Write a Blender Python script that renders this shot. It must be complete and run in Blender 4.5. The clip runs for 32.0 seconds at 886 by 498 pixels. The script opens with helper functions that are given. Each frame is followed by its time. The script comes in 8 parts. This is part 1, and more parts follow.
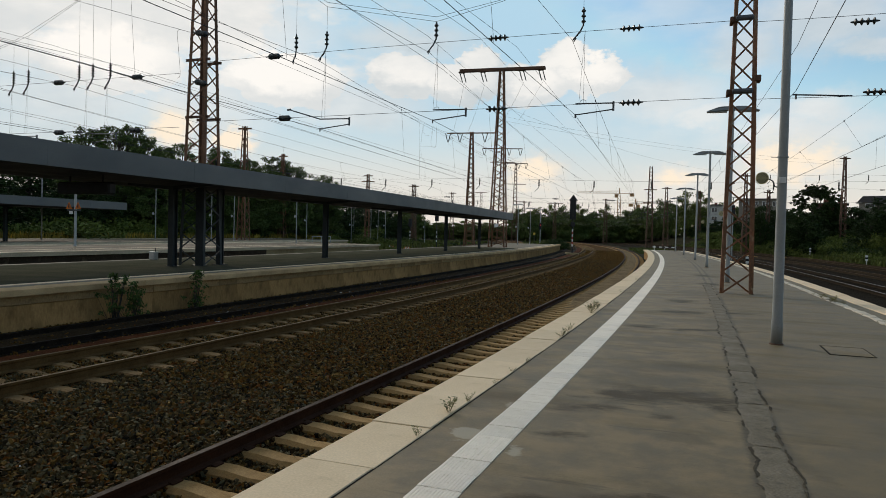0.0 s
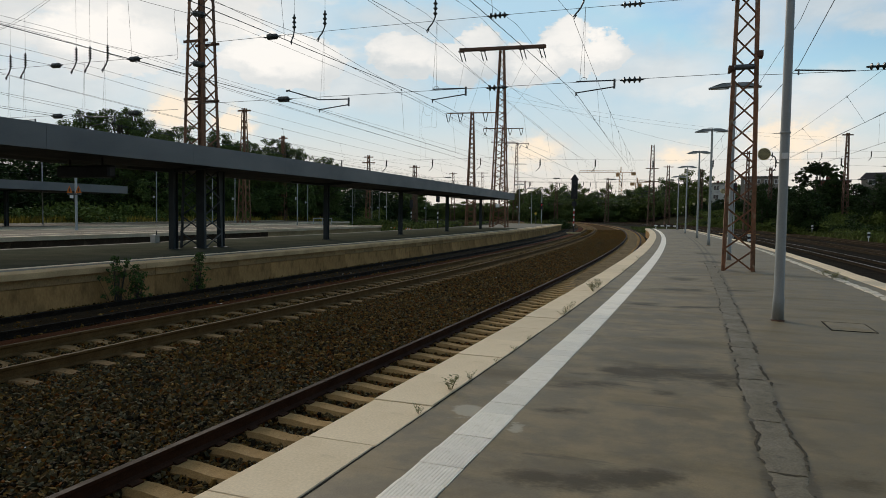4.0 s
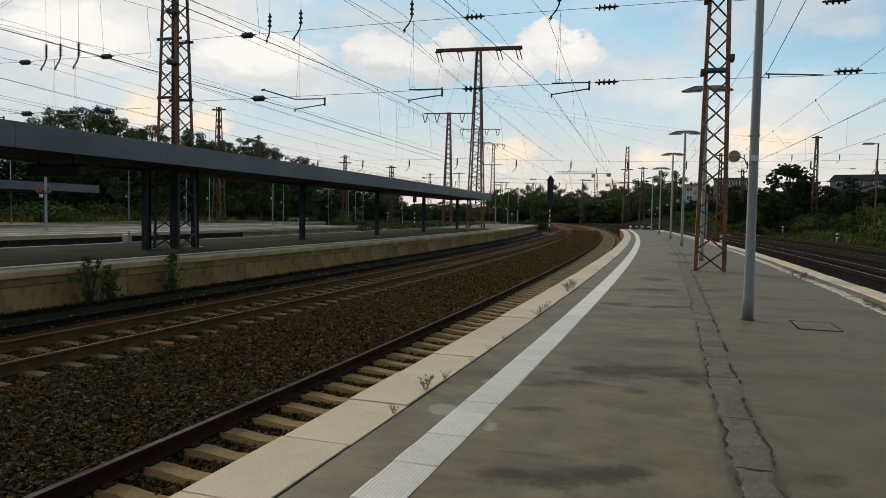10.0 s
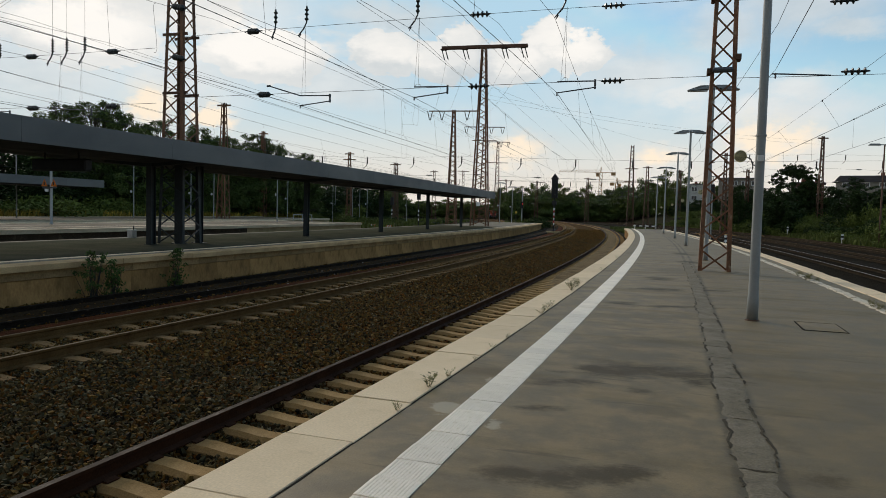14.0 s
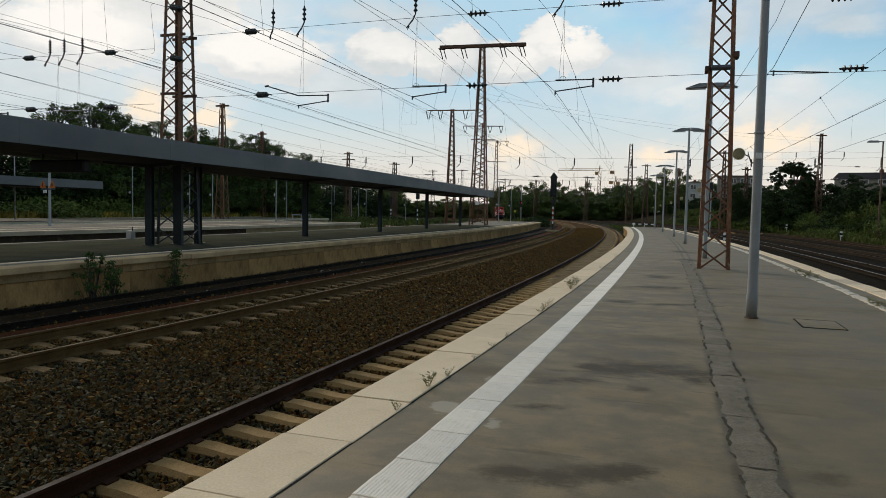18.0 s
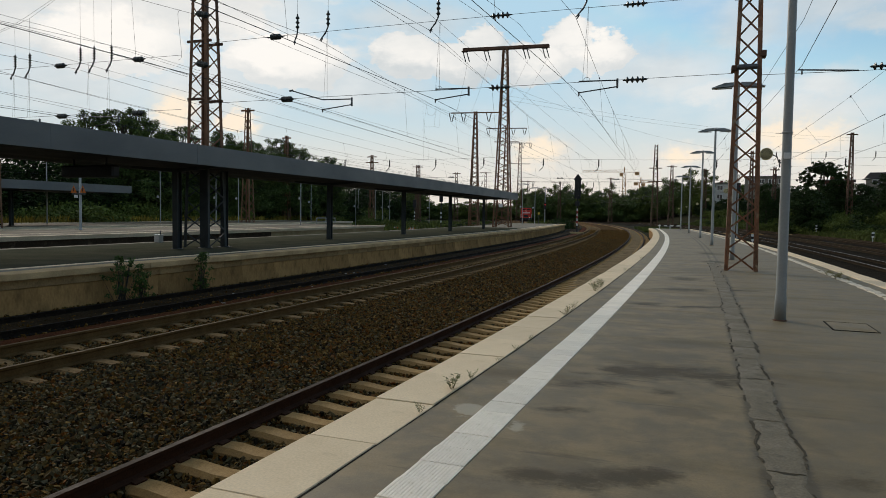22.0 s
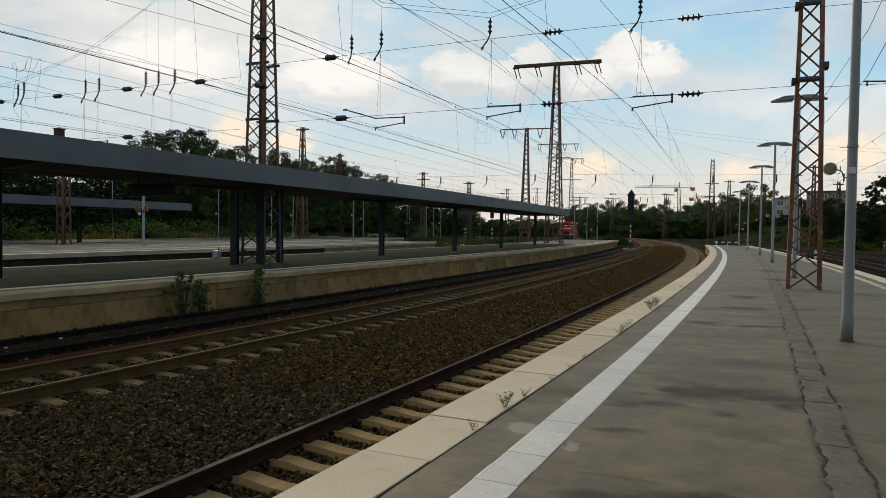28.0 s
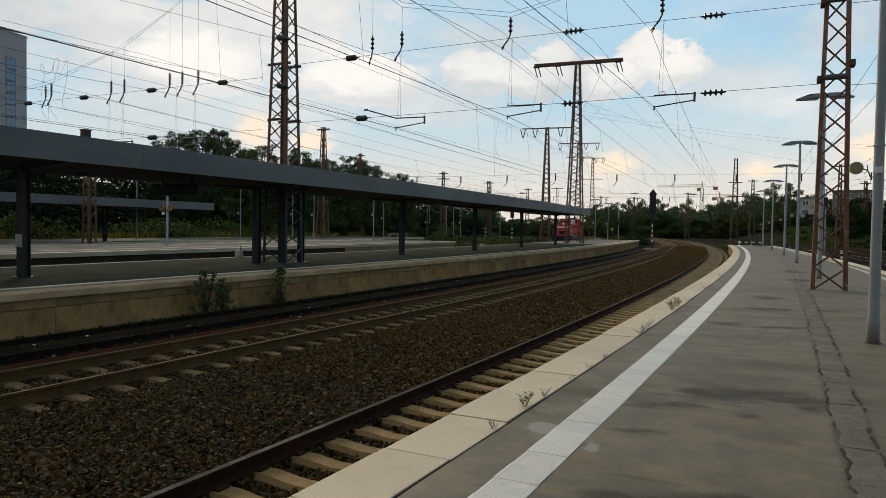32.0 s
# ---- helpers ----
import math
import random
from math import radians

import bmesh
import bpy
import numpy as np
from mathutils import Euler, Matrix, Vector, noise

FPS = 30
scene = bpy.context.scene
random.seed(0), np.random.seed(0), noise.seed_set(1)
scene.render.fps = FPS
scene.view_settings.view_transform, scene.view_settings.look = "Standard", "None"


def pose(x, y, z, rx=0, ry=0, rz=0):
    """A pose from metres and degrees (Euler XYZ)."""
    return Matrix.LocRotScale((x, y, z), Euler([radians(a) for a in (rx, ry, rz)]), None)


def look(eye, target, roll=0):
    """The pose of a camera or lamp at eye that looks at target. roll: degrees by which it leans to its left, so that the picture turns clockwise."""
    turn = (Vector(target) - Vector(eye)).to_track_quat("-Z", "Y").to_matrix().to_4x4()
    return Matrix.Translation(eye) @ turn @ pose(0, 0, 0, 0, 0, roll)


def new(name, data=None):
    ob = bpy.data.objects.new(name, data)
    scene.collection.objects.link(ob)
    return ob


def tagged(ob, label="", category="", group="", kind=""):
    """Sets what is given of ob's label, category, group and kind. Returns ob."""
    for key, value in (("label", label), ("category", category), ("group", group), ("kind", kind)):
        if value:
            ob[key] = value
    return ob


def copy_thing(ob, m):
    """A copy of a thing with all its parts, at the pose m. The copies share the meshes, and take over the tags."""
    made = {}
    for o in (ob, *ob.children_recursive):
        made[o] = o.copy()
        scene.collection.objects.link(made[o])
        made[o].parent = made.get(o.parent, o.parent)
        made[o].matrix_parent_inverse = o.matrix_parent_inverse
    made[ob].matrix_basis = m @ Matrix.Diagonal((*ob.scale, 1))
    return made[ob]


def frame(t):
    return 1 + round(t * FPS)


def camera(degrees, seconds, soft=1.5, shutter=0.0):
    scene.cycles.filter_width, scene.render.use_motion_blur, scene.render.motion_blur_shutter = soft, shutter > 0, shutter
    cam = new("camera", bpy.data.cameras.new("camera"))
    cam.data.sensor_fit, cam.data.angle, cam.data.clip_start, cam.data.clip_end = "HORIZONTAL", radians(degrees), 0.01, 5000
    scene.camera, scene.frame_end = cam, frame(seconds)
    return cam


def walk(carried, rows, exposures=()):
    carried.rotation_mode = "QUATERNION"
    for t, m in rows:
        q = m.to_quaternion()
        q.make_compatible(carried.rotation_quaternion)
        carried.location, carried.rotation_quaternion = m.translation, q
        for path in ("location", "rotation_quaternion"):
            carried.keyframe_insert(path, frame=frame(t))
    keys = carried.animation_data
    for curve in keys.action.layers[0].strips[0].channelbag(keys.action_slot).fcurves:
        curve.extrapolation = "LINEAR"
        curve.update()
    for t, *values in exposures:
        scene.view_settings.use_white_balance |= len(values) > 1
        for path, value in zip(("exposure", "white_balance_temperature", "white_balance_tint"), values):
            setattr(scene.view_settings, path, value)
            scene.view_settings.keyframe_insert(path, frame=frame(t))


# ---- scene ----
cam = camera(65.3, 32.0, soft=0.72)

# t, x, y, z, yaw, pitch, lean: a phone held by hand, standing on the platform
PATH = [
    (0.0, -0.018, 0.004, 1.573, 1.632, -1.365, 1.407),
    (0.5, -0.022, -0.007, 1.577, 2.102, -1.513, 1.435),
    (1.0, -0.022, 0.010, 1.569, 2.133, -1.717, 1.237),
    (1.5, -0.025, 0.008, 1.568, 1.984, -2.030, 0.804),
    (2.0, -0.026, 0.026, 1.566, 1.933, -3.020, 0.508),
    (2.5, -0.014, 0.019, 1.559, 1.787, -2.805, 0.584),
    (3.0, -0.006, 0.011, 1.564, 2.106, -2.772, 0.803),
    (3.5, -0.006, 0.023, 1.554, 1.721, -2.950, 0.684),
    (5.5, -0.008, 0.022, 1.549, 2.179, -2.705, 1.442),
    (6.0, -0.001, 0.004, 1.562, 2.349, -2.200, 0.811),
    (6.5, -0.007, 0.002, 1.556, 1.867, -2.694, 0.963),
    (7.0, -0.000, 0.025, 1.553, 1.753, -2.756, 1.318),
    (7.5, -0.013, -0.001, 1.555, 1.908, -2.701, 1.142),
    (8.0, -0.001, 0.013, 1.555, 1.820, -2.612, 1.271),
    (8.5, -0.006, 0.002, 1.554, 1.581, -2.415, 1.272),
    (9.0, 0.001, 0.011, 1.554, 1.055, -2.591, 1.088),
    (9.5, 0.012, 0.009, 1.553, 0.710, -2.732, 0.858),
    (10.0, 0.008, -0.014, 1.552, -0.202, -2.885, 1.003),
    (10.5, 0.000, -0.013, 1.549, 0.186, -2.879, 1.136),
    (11.0, -0.002, -0.000, 1.546, 0.386, -2.746, 1.302),
    (11.5, -0.002, -0.006, 1.552, 0.841, -2.767, 1.286),
    (12.0, -0.002, -0.006, 1.555, 0.847, -2.667, 1.357),
    (12.5, -0.004, -0.000, 1.545, 0.591, -2.786, 1.415),
    (13.0, 0.001, 0.012, 1.551, 0.502, -3.051, 1.312),
    (13.5, 0.010, 0.009, 1.549, 0.148, -2.805, 1.298),
    (14.0, -0.001, -0.004, 1.552, 0.101, -3.086, 1.483),
    (14.5, 0.002, 0.008, 1.549, -0.158, -2.688, 1.622),
    (16.5, -0.012, -0.009, 1.546, -0.053, -2.653, 1.620),
    (17.0, 0.002, 0.004, 1.545, 0.252, -2.675, 1.132),
    (17.5, -0.001, 0.011, 1.545, 0.186, -2.880, 1.029),
    (18.0, 0.007, 0.002, 1.551, 0.039, -3.142, 1.170),
    (18.5, 0.006, 0.002, 1.547, -0.082, -2.986, 1.396),
    (19.0, 0.000, 0.000, 1.550, 0.000, -2.933, 1.365),
    (19.5, 0.012, -0.000, 1.549, 0.328, -2.922, 1.032),
    (20.0, 0.007, -0.000, 1.542, 0.477, -2.837, 0.881),
    (20.5, 0.009, -0.004, 1.552, 0.741, -2.725, 1.018),
    (21.0, 0.007, 0.013, 1.554, 1.207, -2.665, 1.076),
    (21.5, 0.005, 0.008, 1.547, 1.576, -3.003, 0.872),
    (22.0, 0.011, -0.004, 1.551, 2.004, -2.969, 0.879),
    (22.5, 0.008, -0.015, 1.550, 2.295, -2.916, 0.934),
    (23.0, 0.003, 0.001, 1.547, 2.703, -2.766, 1.238),
    (23.5, -0.000, -0.003, 1.549, 3.397, -2.156, 1.008),
    (24.0, 0.001, -0.012, 1.543, 3.282, -2.039, 0.710),
    (24.5, -0.005, -0.015, 1.550, 3.247, -1.948, 0.858),
    (25.0, -0.002, -0.012, 1.553, 3.369, -1.971, 1.027),
    (25.5, 0.003, -0.003, 1.548, 3.787, -1.983, 0.732),
    (27.5, -0.006, -0.034, 1.568, 5.706, -1.873, 0.680),
    (28.0, -0.011, -0.029, 1.560, 6.221, -1.679, 0.824),
    (28.5, -0.010, -0.035, 1.561, 6.672, -1.551, 0.962),
    (29.0, -0.010, -0.038, 1.564, 7.144, -1.172, 0.841),
    (29.5, -0.015, -0.051, 1.561, 7.222, -1.214, 0.906),
    (30.0, -0.012, -0.052, 1.564, 7.833, -1.360, 0.991),
    (30.5, -0.016, -0.058, 1.568, 7.818, -1.437, 0.923),
    (31.0, -0.018, -0.061, 1.564, 8.205, -1.277, 0.892),
    (31.5, -0.009, -0.045, 1.558, 8.020, -1.744, 0.812),
    (32.0, -0.011, -0.054, 1.564, 7.876, -1.744, 0.881),
]
walk(cam, [(t, pose(x, y, z, 90 + pitch, 0, yaw) @ pose(0, 0, 0, 0, 0, lean)) for t, x, y, z, yaw, pitch, lean in PATH],
     exposures=[(0.0, 0.08, 6800, 10), (32.0, 0.08, 6800, 10)])

# ---- world and sun ----


def sky_world():
    world = bpy.data.worlds.new("evening_sky")
    scene.world = world
    world.use_nodes = True
    nt = world.node_tree
    nt.nodes.clear()

    def nd(kind, **kw):
        n = nt.nodes.new(kind)
        for k, v in kw.items():
            n.inputs[k].default_value = v
        return n

    def m(op, a, b=0.0, clamp=False):
        n = nt.nodes.new("ShaderNodeMath")
        n.operation, n.use_clamp = op, clamp
        for i, v in enumerate((a, b)):
            if isinstance(v, (int, float)):
                n.inputs[i].default_value = v
            else:
                nt.links.new(v, n.inputs[i])
        return n.outputs[0]

    def ramp(v, a, b, lo=0.0, hi=1.0):
        n = nt.nodes.new("ShaderNodeMapRange")
        n.interpolation_type = "SMOOTHSTEP"
        nt.links.new(v, n.inputs["Value"])
        for k, x in (("From Min", a), ("From Max", b), ("To Min", lo), ("To Max", hi)):
            n.inputs[k].default_value = x
        return n.outputs["Result"]

    def mix(f, a, b):
        n = nt.nodes.new("ShaderNodeMix")
        n.data_type = "RGBA"
        for sock, v in ((n.inputs["Factor"], f), (n.inputs["A"], a), (n.inputs["B"], b)):
            if isinstance(v, (int, float)):
                sock.default_value = v
            elif isinstance(v, tuple):
                sock.default_value = (*v, 1)
            else:
                nt.links.new(v, sock)
        return n.outputs["Result"]

    tc = nt.nodes.new("ShaderNodeTexCoord")
    way = tc.outputs["Generated"]
    sep = nt.nodes.new("ShaderNodeSeparateXYZ")
    nt.links.new(way, sep.inputs[0])
    up = sep.outputs["Z"]

    # cloud noise, stretched along the horizon
    mp = nt.nodes.new("ShaderNodeMapping")
    mp.inputs["Scale"].default_value = (1, 1, 2.3)
    mp.inputs["Location"].default_value = (2.3, 0.4, 1.7)
    nt.links.new(way, mp.inputs["Vector"])
    n1 = nd("ShaderNodeTexNoise", Scale=4.2, Detail=9.0, Roughness=0.55)
    n2 = nd("ShaderNodeTexNoise", Scale=13.0, Detail=8.0, Roughness=0.6)
    n3 = nd("ShaderNodeTexNoise", Scale=2.1, Detail=5.0, Roughness=0.5)
    for n in (n1, n2, n3):
        nt.links.new(mp.outputs[0], n.inputs["Vector"])
    warp = nt.nodes.new("ShaderNodeVectorMath")
    warp.operation = "MULTIPLY_ADD"
    nt.links.new(n2.outputs["Color"], warp.inputs[0])
    warp.inputs[1].default_value = (0.075, 0.075, 0.055)
    nt.links.new(way, warp.inputs[2])
    n4 = nd("ShaderNodeTexNoise", Scale=38.0, Detail=6.0, Roughness=0.6)
    nt.links.new(way, n4.inputs["Vector"])
    puff = nt.nodes.new("ShaderNodeVectorMath")
    puff.operation = "MULTIPLY_ADD"
    nt.links.new(n4.outputs["Color"], puff.inputs[0])
    puff.inputs[1].default_value = (0.030, 0.030, 0.030)
    nt.links.new(warp.outputs[0], puff.inputs[2])
    off = nt.nodes.new("ShaderNodeVectorMath")
    off.operation = "SUBTRACT"
    nt.links.new(puff.outputs[0], off.inputs[0])
    off.inputs[1].default_value = (0.0525, 0.0525, 0.0425)

    def lump(azimuth, elevation, width, height, outer=1.25, inner=0.55):
        """A soft patch of sky round a direction, in degrees, ragged by noise."""
        a, e = radians(azimuth), radians(elevation)
        c = Vector((math.sin(a) * math.cos(e), math.cos(a) * math.cos(e), math.sin(e)))
        sub = nt.nodes.new("ShaderNodeVectorMath")
        sub.operation = "SUBTRACT"
        nt.links.new(off.outputs[0], sub.inputs[0])
        sub.inputs[1].default_value = c
        sc = nt.nodes.new("ShaderNodeVectorMath")
        sc.operation = "MULTIPLY"
        nt.links.new(sub.outputs[0], sc.inputs[0])
        w, h = 1 / math.tan(radians(width)), 1 / math.tan(radians(height))
        sc.inputs[1].default_value = (w, w, h)
        ln = nt.nodes.new("ShaderNodeVectorMath")
        ln.operation = "LENGTH"
        nt.links.new(sc.outputs[0], ln.inputs[0])
        return ramp(ln.outputs["Value"], outer, inner)

    def most(*vs):
        r = vs[0]
        for v in vs[1:]:
            r = m("MAXIMUM", r, v)
        return r

    sky = nt.nodes.new("ShaderNodeTexSky")
    sky.sky_type, sky.sun_disc = "NISHITA", False
    sky.sun_elevation, sky.sun_rotation = radians(24), radians(-30)
    sky.air_density, sky.dust_density, sky.ozone_density = 1.0, 0.6, 1.5
    st = nt.nodes.new("ShaderNodeVectorMath")
    st.operation = "SCALE"
    nt.links.new(sky.outputs[0], st.inputs[0])
    st.inputs["Scale"].default_value = 0.135
    hue = nt.nodes.new("ShaderNodeHueSaturation")
    hue.inputs["Saturation"].default_value = 1.12
    tone = nt.nodes.new("ShaderNodeVectorMath")
    tone.operation = "MULTIPLY"
    tone.inputs[1].default_value = (0.98, 1.05, 0.99)
    nt.links.new(st.outputs[0], tone.inputs[0])
    nt.links.new(tone.outputs[0], hue.inputs["Color"])

    # haze keeps the glare round the sun no brighter than the pale sky below
    clear = nt.nodes.new("ShaderNodeMix")
    clear.data_type, clear.blend_type = "RGBA", "DARKEN"
    clear.inputs["Factor"].default_value = 1.0
    nt.links.new(hue.outputs[0], clear.inputs["A"])
    clear.inputs["B"].default_value = (0.42, 0.64, 0.81, 1)
    haze = m("MULTIPLY", ramp(up, 0.225, 0.07), 0.88)
    base = mix(haze, clear.outputs["Result"], (0.60, 0.705, 0.740))

    base = mix(m("MULTIPLY", ramp(up, 0.145, 0.02), 0.85), base, (0.79, 0.72, 0.645))
    # a broken white sheet over the sun's side, open blue on the other
    side = ramp(sep.outputs["X"], 0.02, -0.16)
    high = ramp(up, 0.125, 0.215)
    sheet = m("MULTIPLY", m("MULTIPLY", side, high), ramp(n1.outputs["Fac"], 0.40, 0.54), True)
    wisps = m("MULTIPLY", ramp(n1.outputs["Fac"], 0.46, 0.68), 0.36)
    spots = ((-4.8, 12.6, 3.6, 2.1), (-14.7, 11.8, 5.6, 2.4), (-27.8, 11.8, 5.5, 2.6), (1.0, 13.5, 2.0, 1.5), (8.0, 13.8, 2.2, 1.8), (10.4, 12.7, 2.8, 1.6), (5.6, 12.2, 3.6, 2.0), (-0.6, 12.2, 3.2, 1.7))
    thin = ((21.3, 14.0, 3.2, 2.4), (15.2, 11.1, 5.8, 2.4), (29.5, 13.6, 2.8, 1.0), (25.0, 8.0, 6, 1.4), (-18.0, 15.5, 8.0, 3.0), (-5.0, 15.4, 6.0, 1.6), (-9.0, 10.0, 6.0, 2.2), (18.9, 9.6, 2.8, 1.3), (26.4, 9.6, 2.8, 1.3), (26.5, 15.6, 6.0, 2.6), (-30.0, 9.0, 7.0, 3.2), (-21.0, 9.6, 6.0, 3.0))
    warm = most(lump(-23.2, 7.4, 2.0, 2.0, 1.3, 0.3), lump(-18.5, 6.9, 2.2, 1.1), lump(5.6, 5.2, 3.2, 1.8, 1.3, 0.3), lump(16.9, 4.8, 3.0, 1.3, 1.4, 0.2), lump(25.2, 5.8, 4.4, 2.1, 1.2, 0.4))
    heads = most(*(lump(*c, 1.04, 0.84) for c in spots))
    soft = most(*(lump(*c, 1.5, 0.2) for c in thin))
    crest = most(*(lump(a, e + h * 0.28, w * 0.92, h * 0.80, 1.15, 0.5) for a, e, w, h in spots))
    cover = most(sheet, wisps, m("MULTIPLY", heads, 0.97), m("MULTIPLY", soft, 0.75))
    grain = ramp(n2.outputs["Fac"], 0.34, 0.66)
    billow = ramp(n3.outputs["Fac"], 0.40, 0.60)
    shade = m("ADD", m("MULTIPLY", billow, 0.45), m("ADD", m("MULTIPLY", grain, 0.22), m("MULTIPLY", crest, 0.52)), True)
    cloud = mix(shade, (0.54, 0.60, 0.645), (0.93, 0.915, 0.895))
    cloud = mix(m("MULTIPLY", m("MULTIPLY", warm, 1.0), ramp(n2.outputs["Fac"], 0.24, 0.50)), cloud, (0.96, 0.83, 0.67))
    total = mix(m("MAXIMUM", cover, m("MULTIPLY", warm, 0.92)), base, cloud)
    # ground half
    total = mix(ramp(up, -0.02, -0.06), total, (0.10, 0.10, 0.09))
    bg = nt.nodes.new("ShaderNodeBackground")
    nt.links.new(total, bg.inputs["Color"])
    bg.inputs["Strength"].default_value = SKY
    out = nt.nodes.new("ShaderNodeOutputWorld")
    nt.links.new(bg.outputs[0], out.inputs["Surface"])


SKY = 1.0
sky_world()

sun = new("sun", bpy.data.lights.new("sun", "SUN"))
sun.data.energy, sun.data.angle, sun.data.color = 1.5, radians(14), (1.0, 0.92, 0.82)
sun.matrix_world = look((-30, 52, 27), (0, 0, 0))

# ---- materials ----


def material(name, colour, second=None, rough=0.8, metal=0.0, scale=3.0, fine=40.0, bump=0.15, vary=0.0, detail=0.35, spec=0.4,
             stretch=(1, 1, 1), third=None, third_at=(0.6, 0.75), island=False):
    """A weathered surface: base colour, a second tone in large patches, fine grain with relief, an optional third tone in spots."""
    mat = bpy.data.materials.new(name)
    mat.use_nodes = True
    nt = mat.node_tree
    bsdf = nt.nodes["Principled BSDF"]
    tc = nt.nodes.new("ShaderNodeTexCoord")
    mp = nt.nodes.new("ShaderNodeMapping")
    mp.inputs["Scale"].default_value = stretch
    nt.links.new(tc.outputs["Object"], mp.inputs["Vector"])
    big, small = nt.nodes.new("ShaderNodeTexNoise"), nt.nodes.new("ShaderNodeTexNoise")
    big.inputs["Scale"].default_value, big.inputs["Detail"].default_value = scale, 6
    small.inputs["Scale"].default_value, small.inputs["Detail"].default_value = fine, 4
    for n in (big, small):
        n.inputs["Roughness"].default_value = 0.6
        nt.links.new(mp.outputs[0], n.inputs["Vector"])

    def mix(kind, f, a, b):
        n = nt.nodes.new("ShaderNodeMix")
        n.data_type, n.blend_type = "RGBA", kind
        for sock, v in ((n.inputs["Factor"], f), (n.inputs["A"], a), (n.inputs["B"], b)):
            if isinstance(v, (int, float)):
                sock.default_value = v
            elif isinstance(v, tuple):
                sock.default_value = (*v, 1)
            else:
                nt.links.new(v, sock)
        return n.outputs["Result"]

    def ramp(v, a, b, lo=0.0, hi=1.0):
        n = nt.nodes.new("ShaderNodeMapRange")
        nt.links.new(v, n.inputs["Value"])
        for k, x in (("From Min", a), ("From Max", b), ("To Min", lo), ("To Max", hi)):
            n.inputs[k].default_value = x
        return n.outputs["Result"]

    col = mix("MIX", ramp(big.outputs["Fac"], 0.35, 0.65), colour, second or tuple(c * 0.75 for c in colour))
    if third:
        spot = nt.nodes.new("ShaderNodeTexNoise")
        spot.inputs["Scale"].default_value, spot.inputs["Detail"].default_value = scale * 2.7, 8
        nt.links.new(mp.outputs[0], spot.inputs["Vector"])
        col = mix("MIX", ramp(spot.outputs["Fac"], *third_at), col, third)
    col = mix("MULTIPLY", 1.0, col, mix("MIX", ramp(small.outputs["Fac"], 0.3, 0.7), (1 - detail,) * 3, (1 + detail * 0.6,) * 3))
    if vary:
        info = nt.nodes.new("ShaderNodeNewGeometry" if island else "ShaderNodeObjectInfo")
        rnd = info.outputs["Random Per Island" if island else "Random"]
        col = mix("MULTIPLY", 1.0, col, mix("MIX", rnd, (1 - vary,) * 3, (1 + vary,) * 3))
    nt.links.new(col, bsdf.inputs["Base Color"])
    rr = ramp(big.outputs["Fac"], 0.3, 0.7, max(rough - 0.1, 0.03), min(rough + 0.1, 1))
    nt.links.new(rr, bsdf.inputs["Roughness"])
    bsdf.inputs["Metallic"].default_value = metal
    bsdf.inputs["Specular IOR Level"].default_value = spec
    if bump:
        b = nt.nodes.new("ShaderNodeBump")
        b.inputs["Strength"].default_value, b.inputs["Distance"].default_value = bump, 0.02
        nt.links.new(small.outputs["Fac"], b.inputs["Height"])
        nt.links.new(b.outputs[0], bsdf.inputs["Normal"])
    return mat


def glow(name, colour, strength):
    mat = bpy.data.materials.new(name)
    mat.use_nodes = True
    b = mat.node_tree.nodes["Principled BSDF"]
    b.inputs["Base Color"].default_value = (*colour, 1)
    b.inputs["Emission Color"].default_value = (*colour, 1)
    b.inputs["Emission Strength"].default_value = strength
    return mat


CX, CY, RAD, TH = -733.637, 260.25, 775.873, -0.34089   # the curve that the whole plan follows


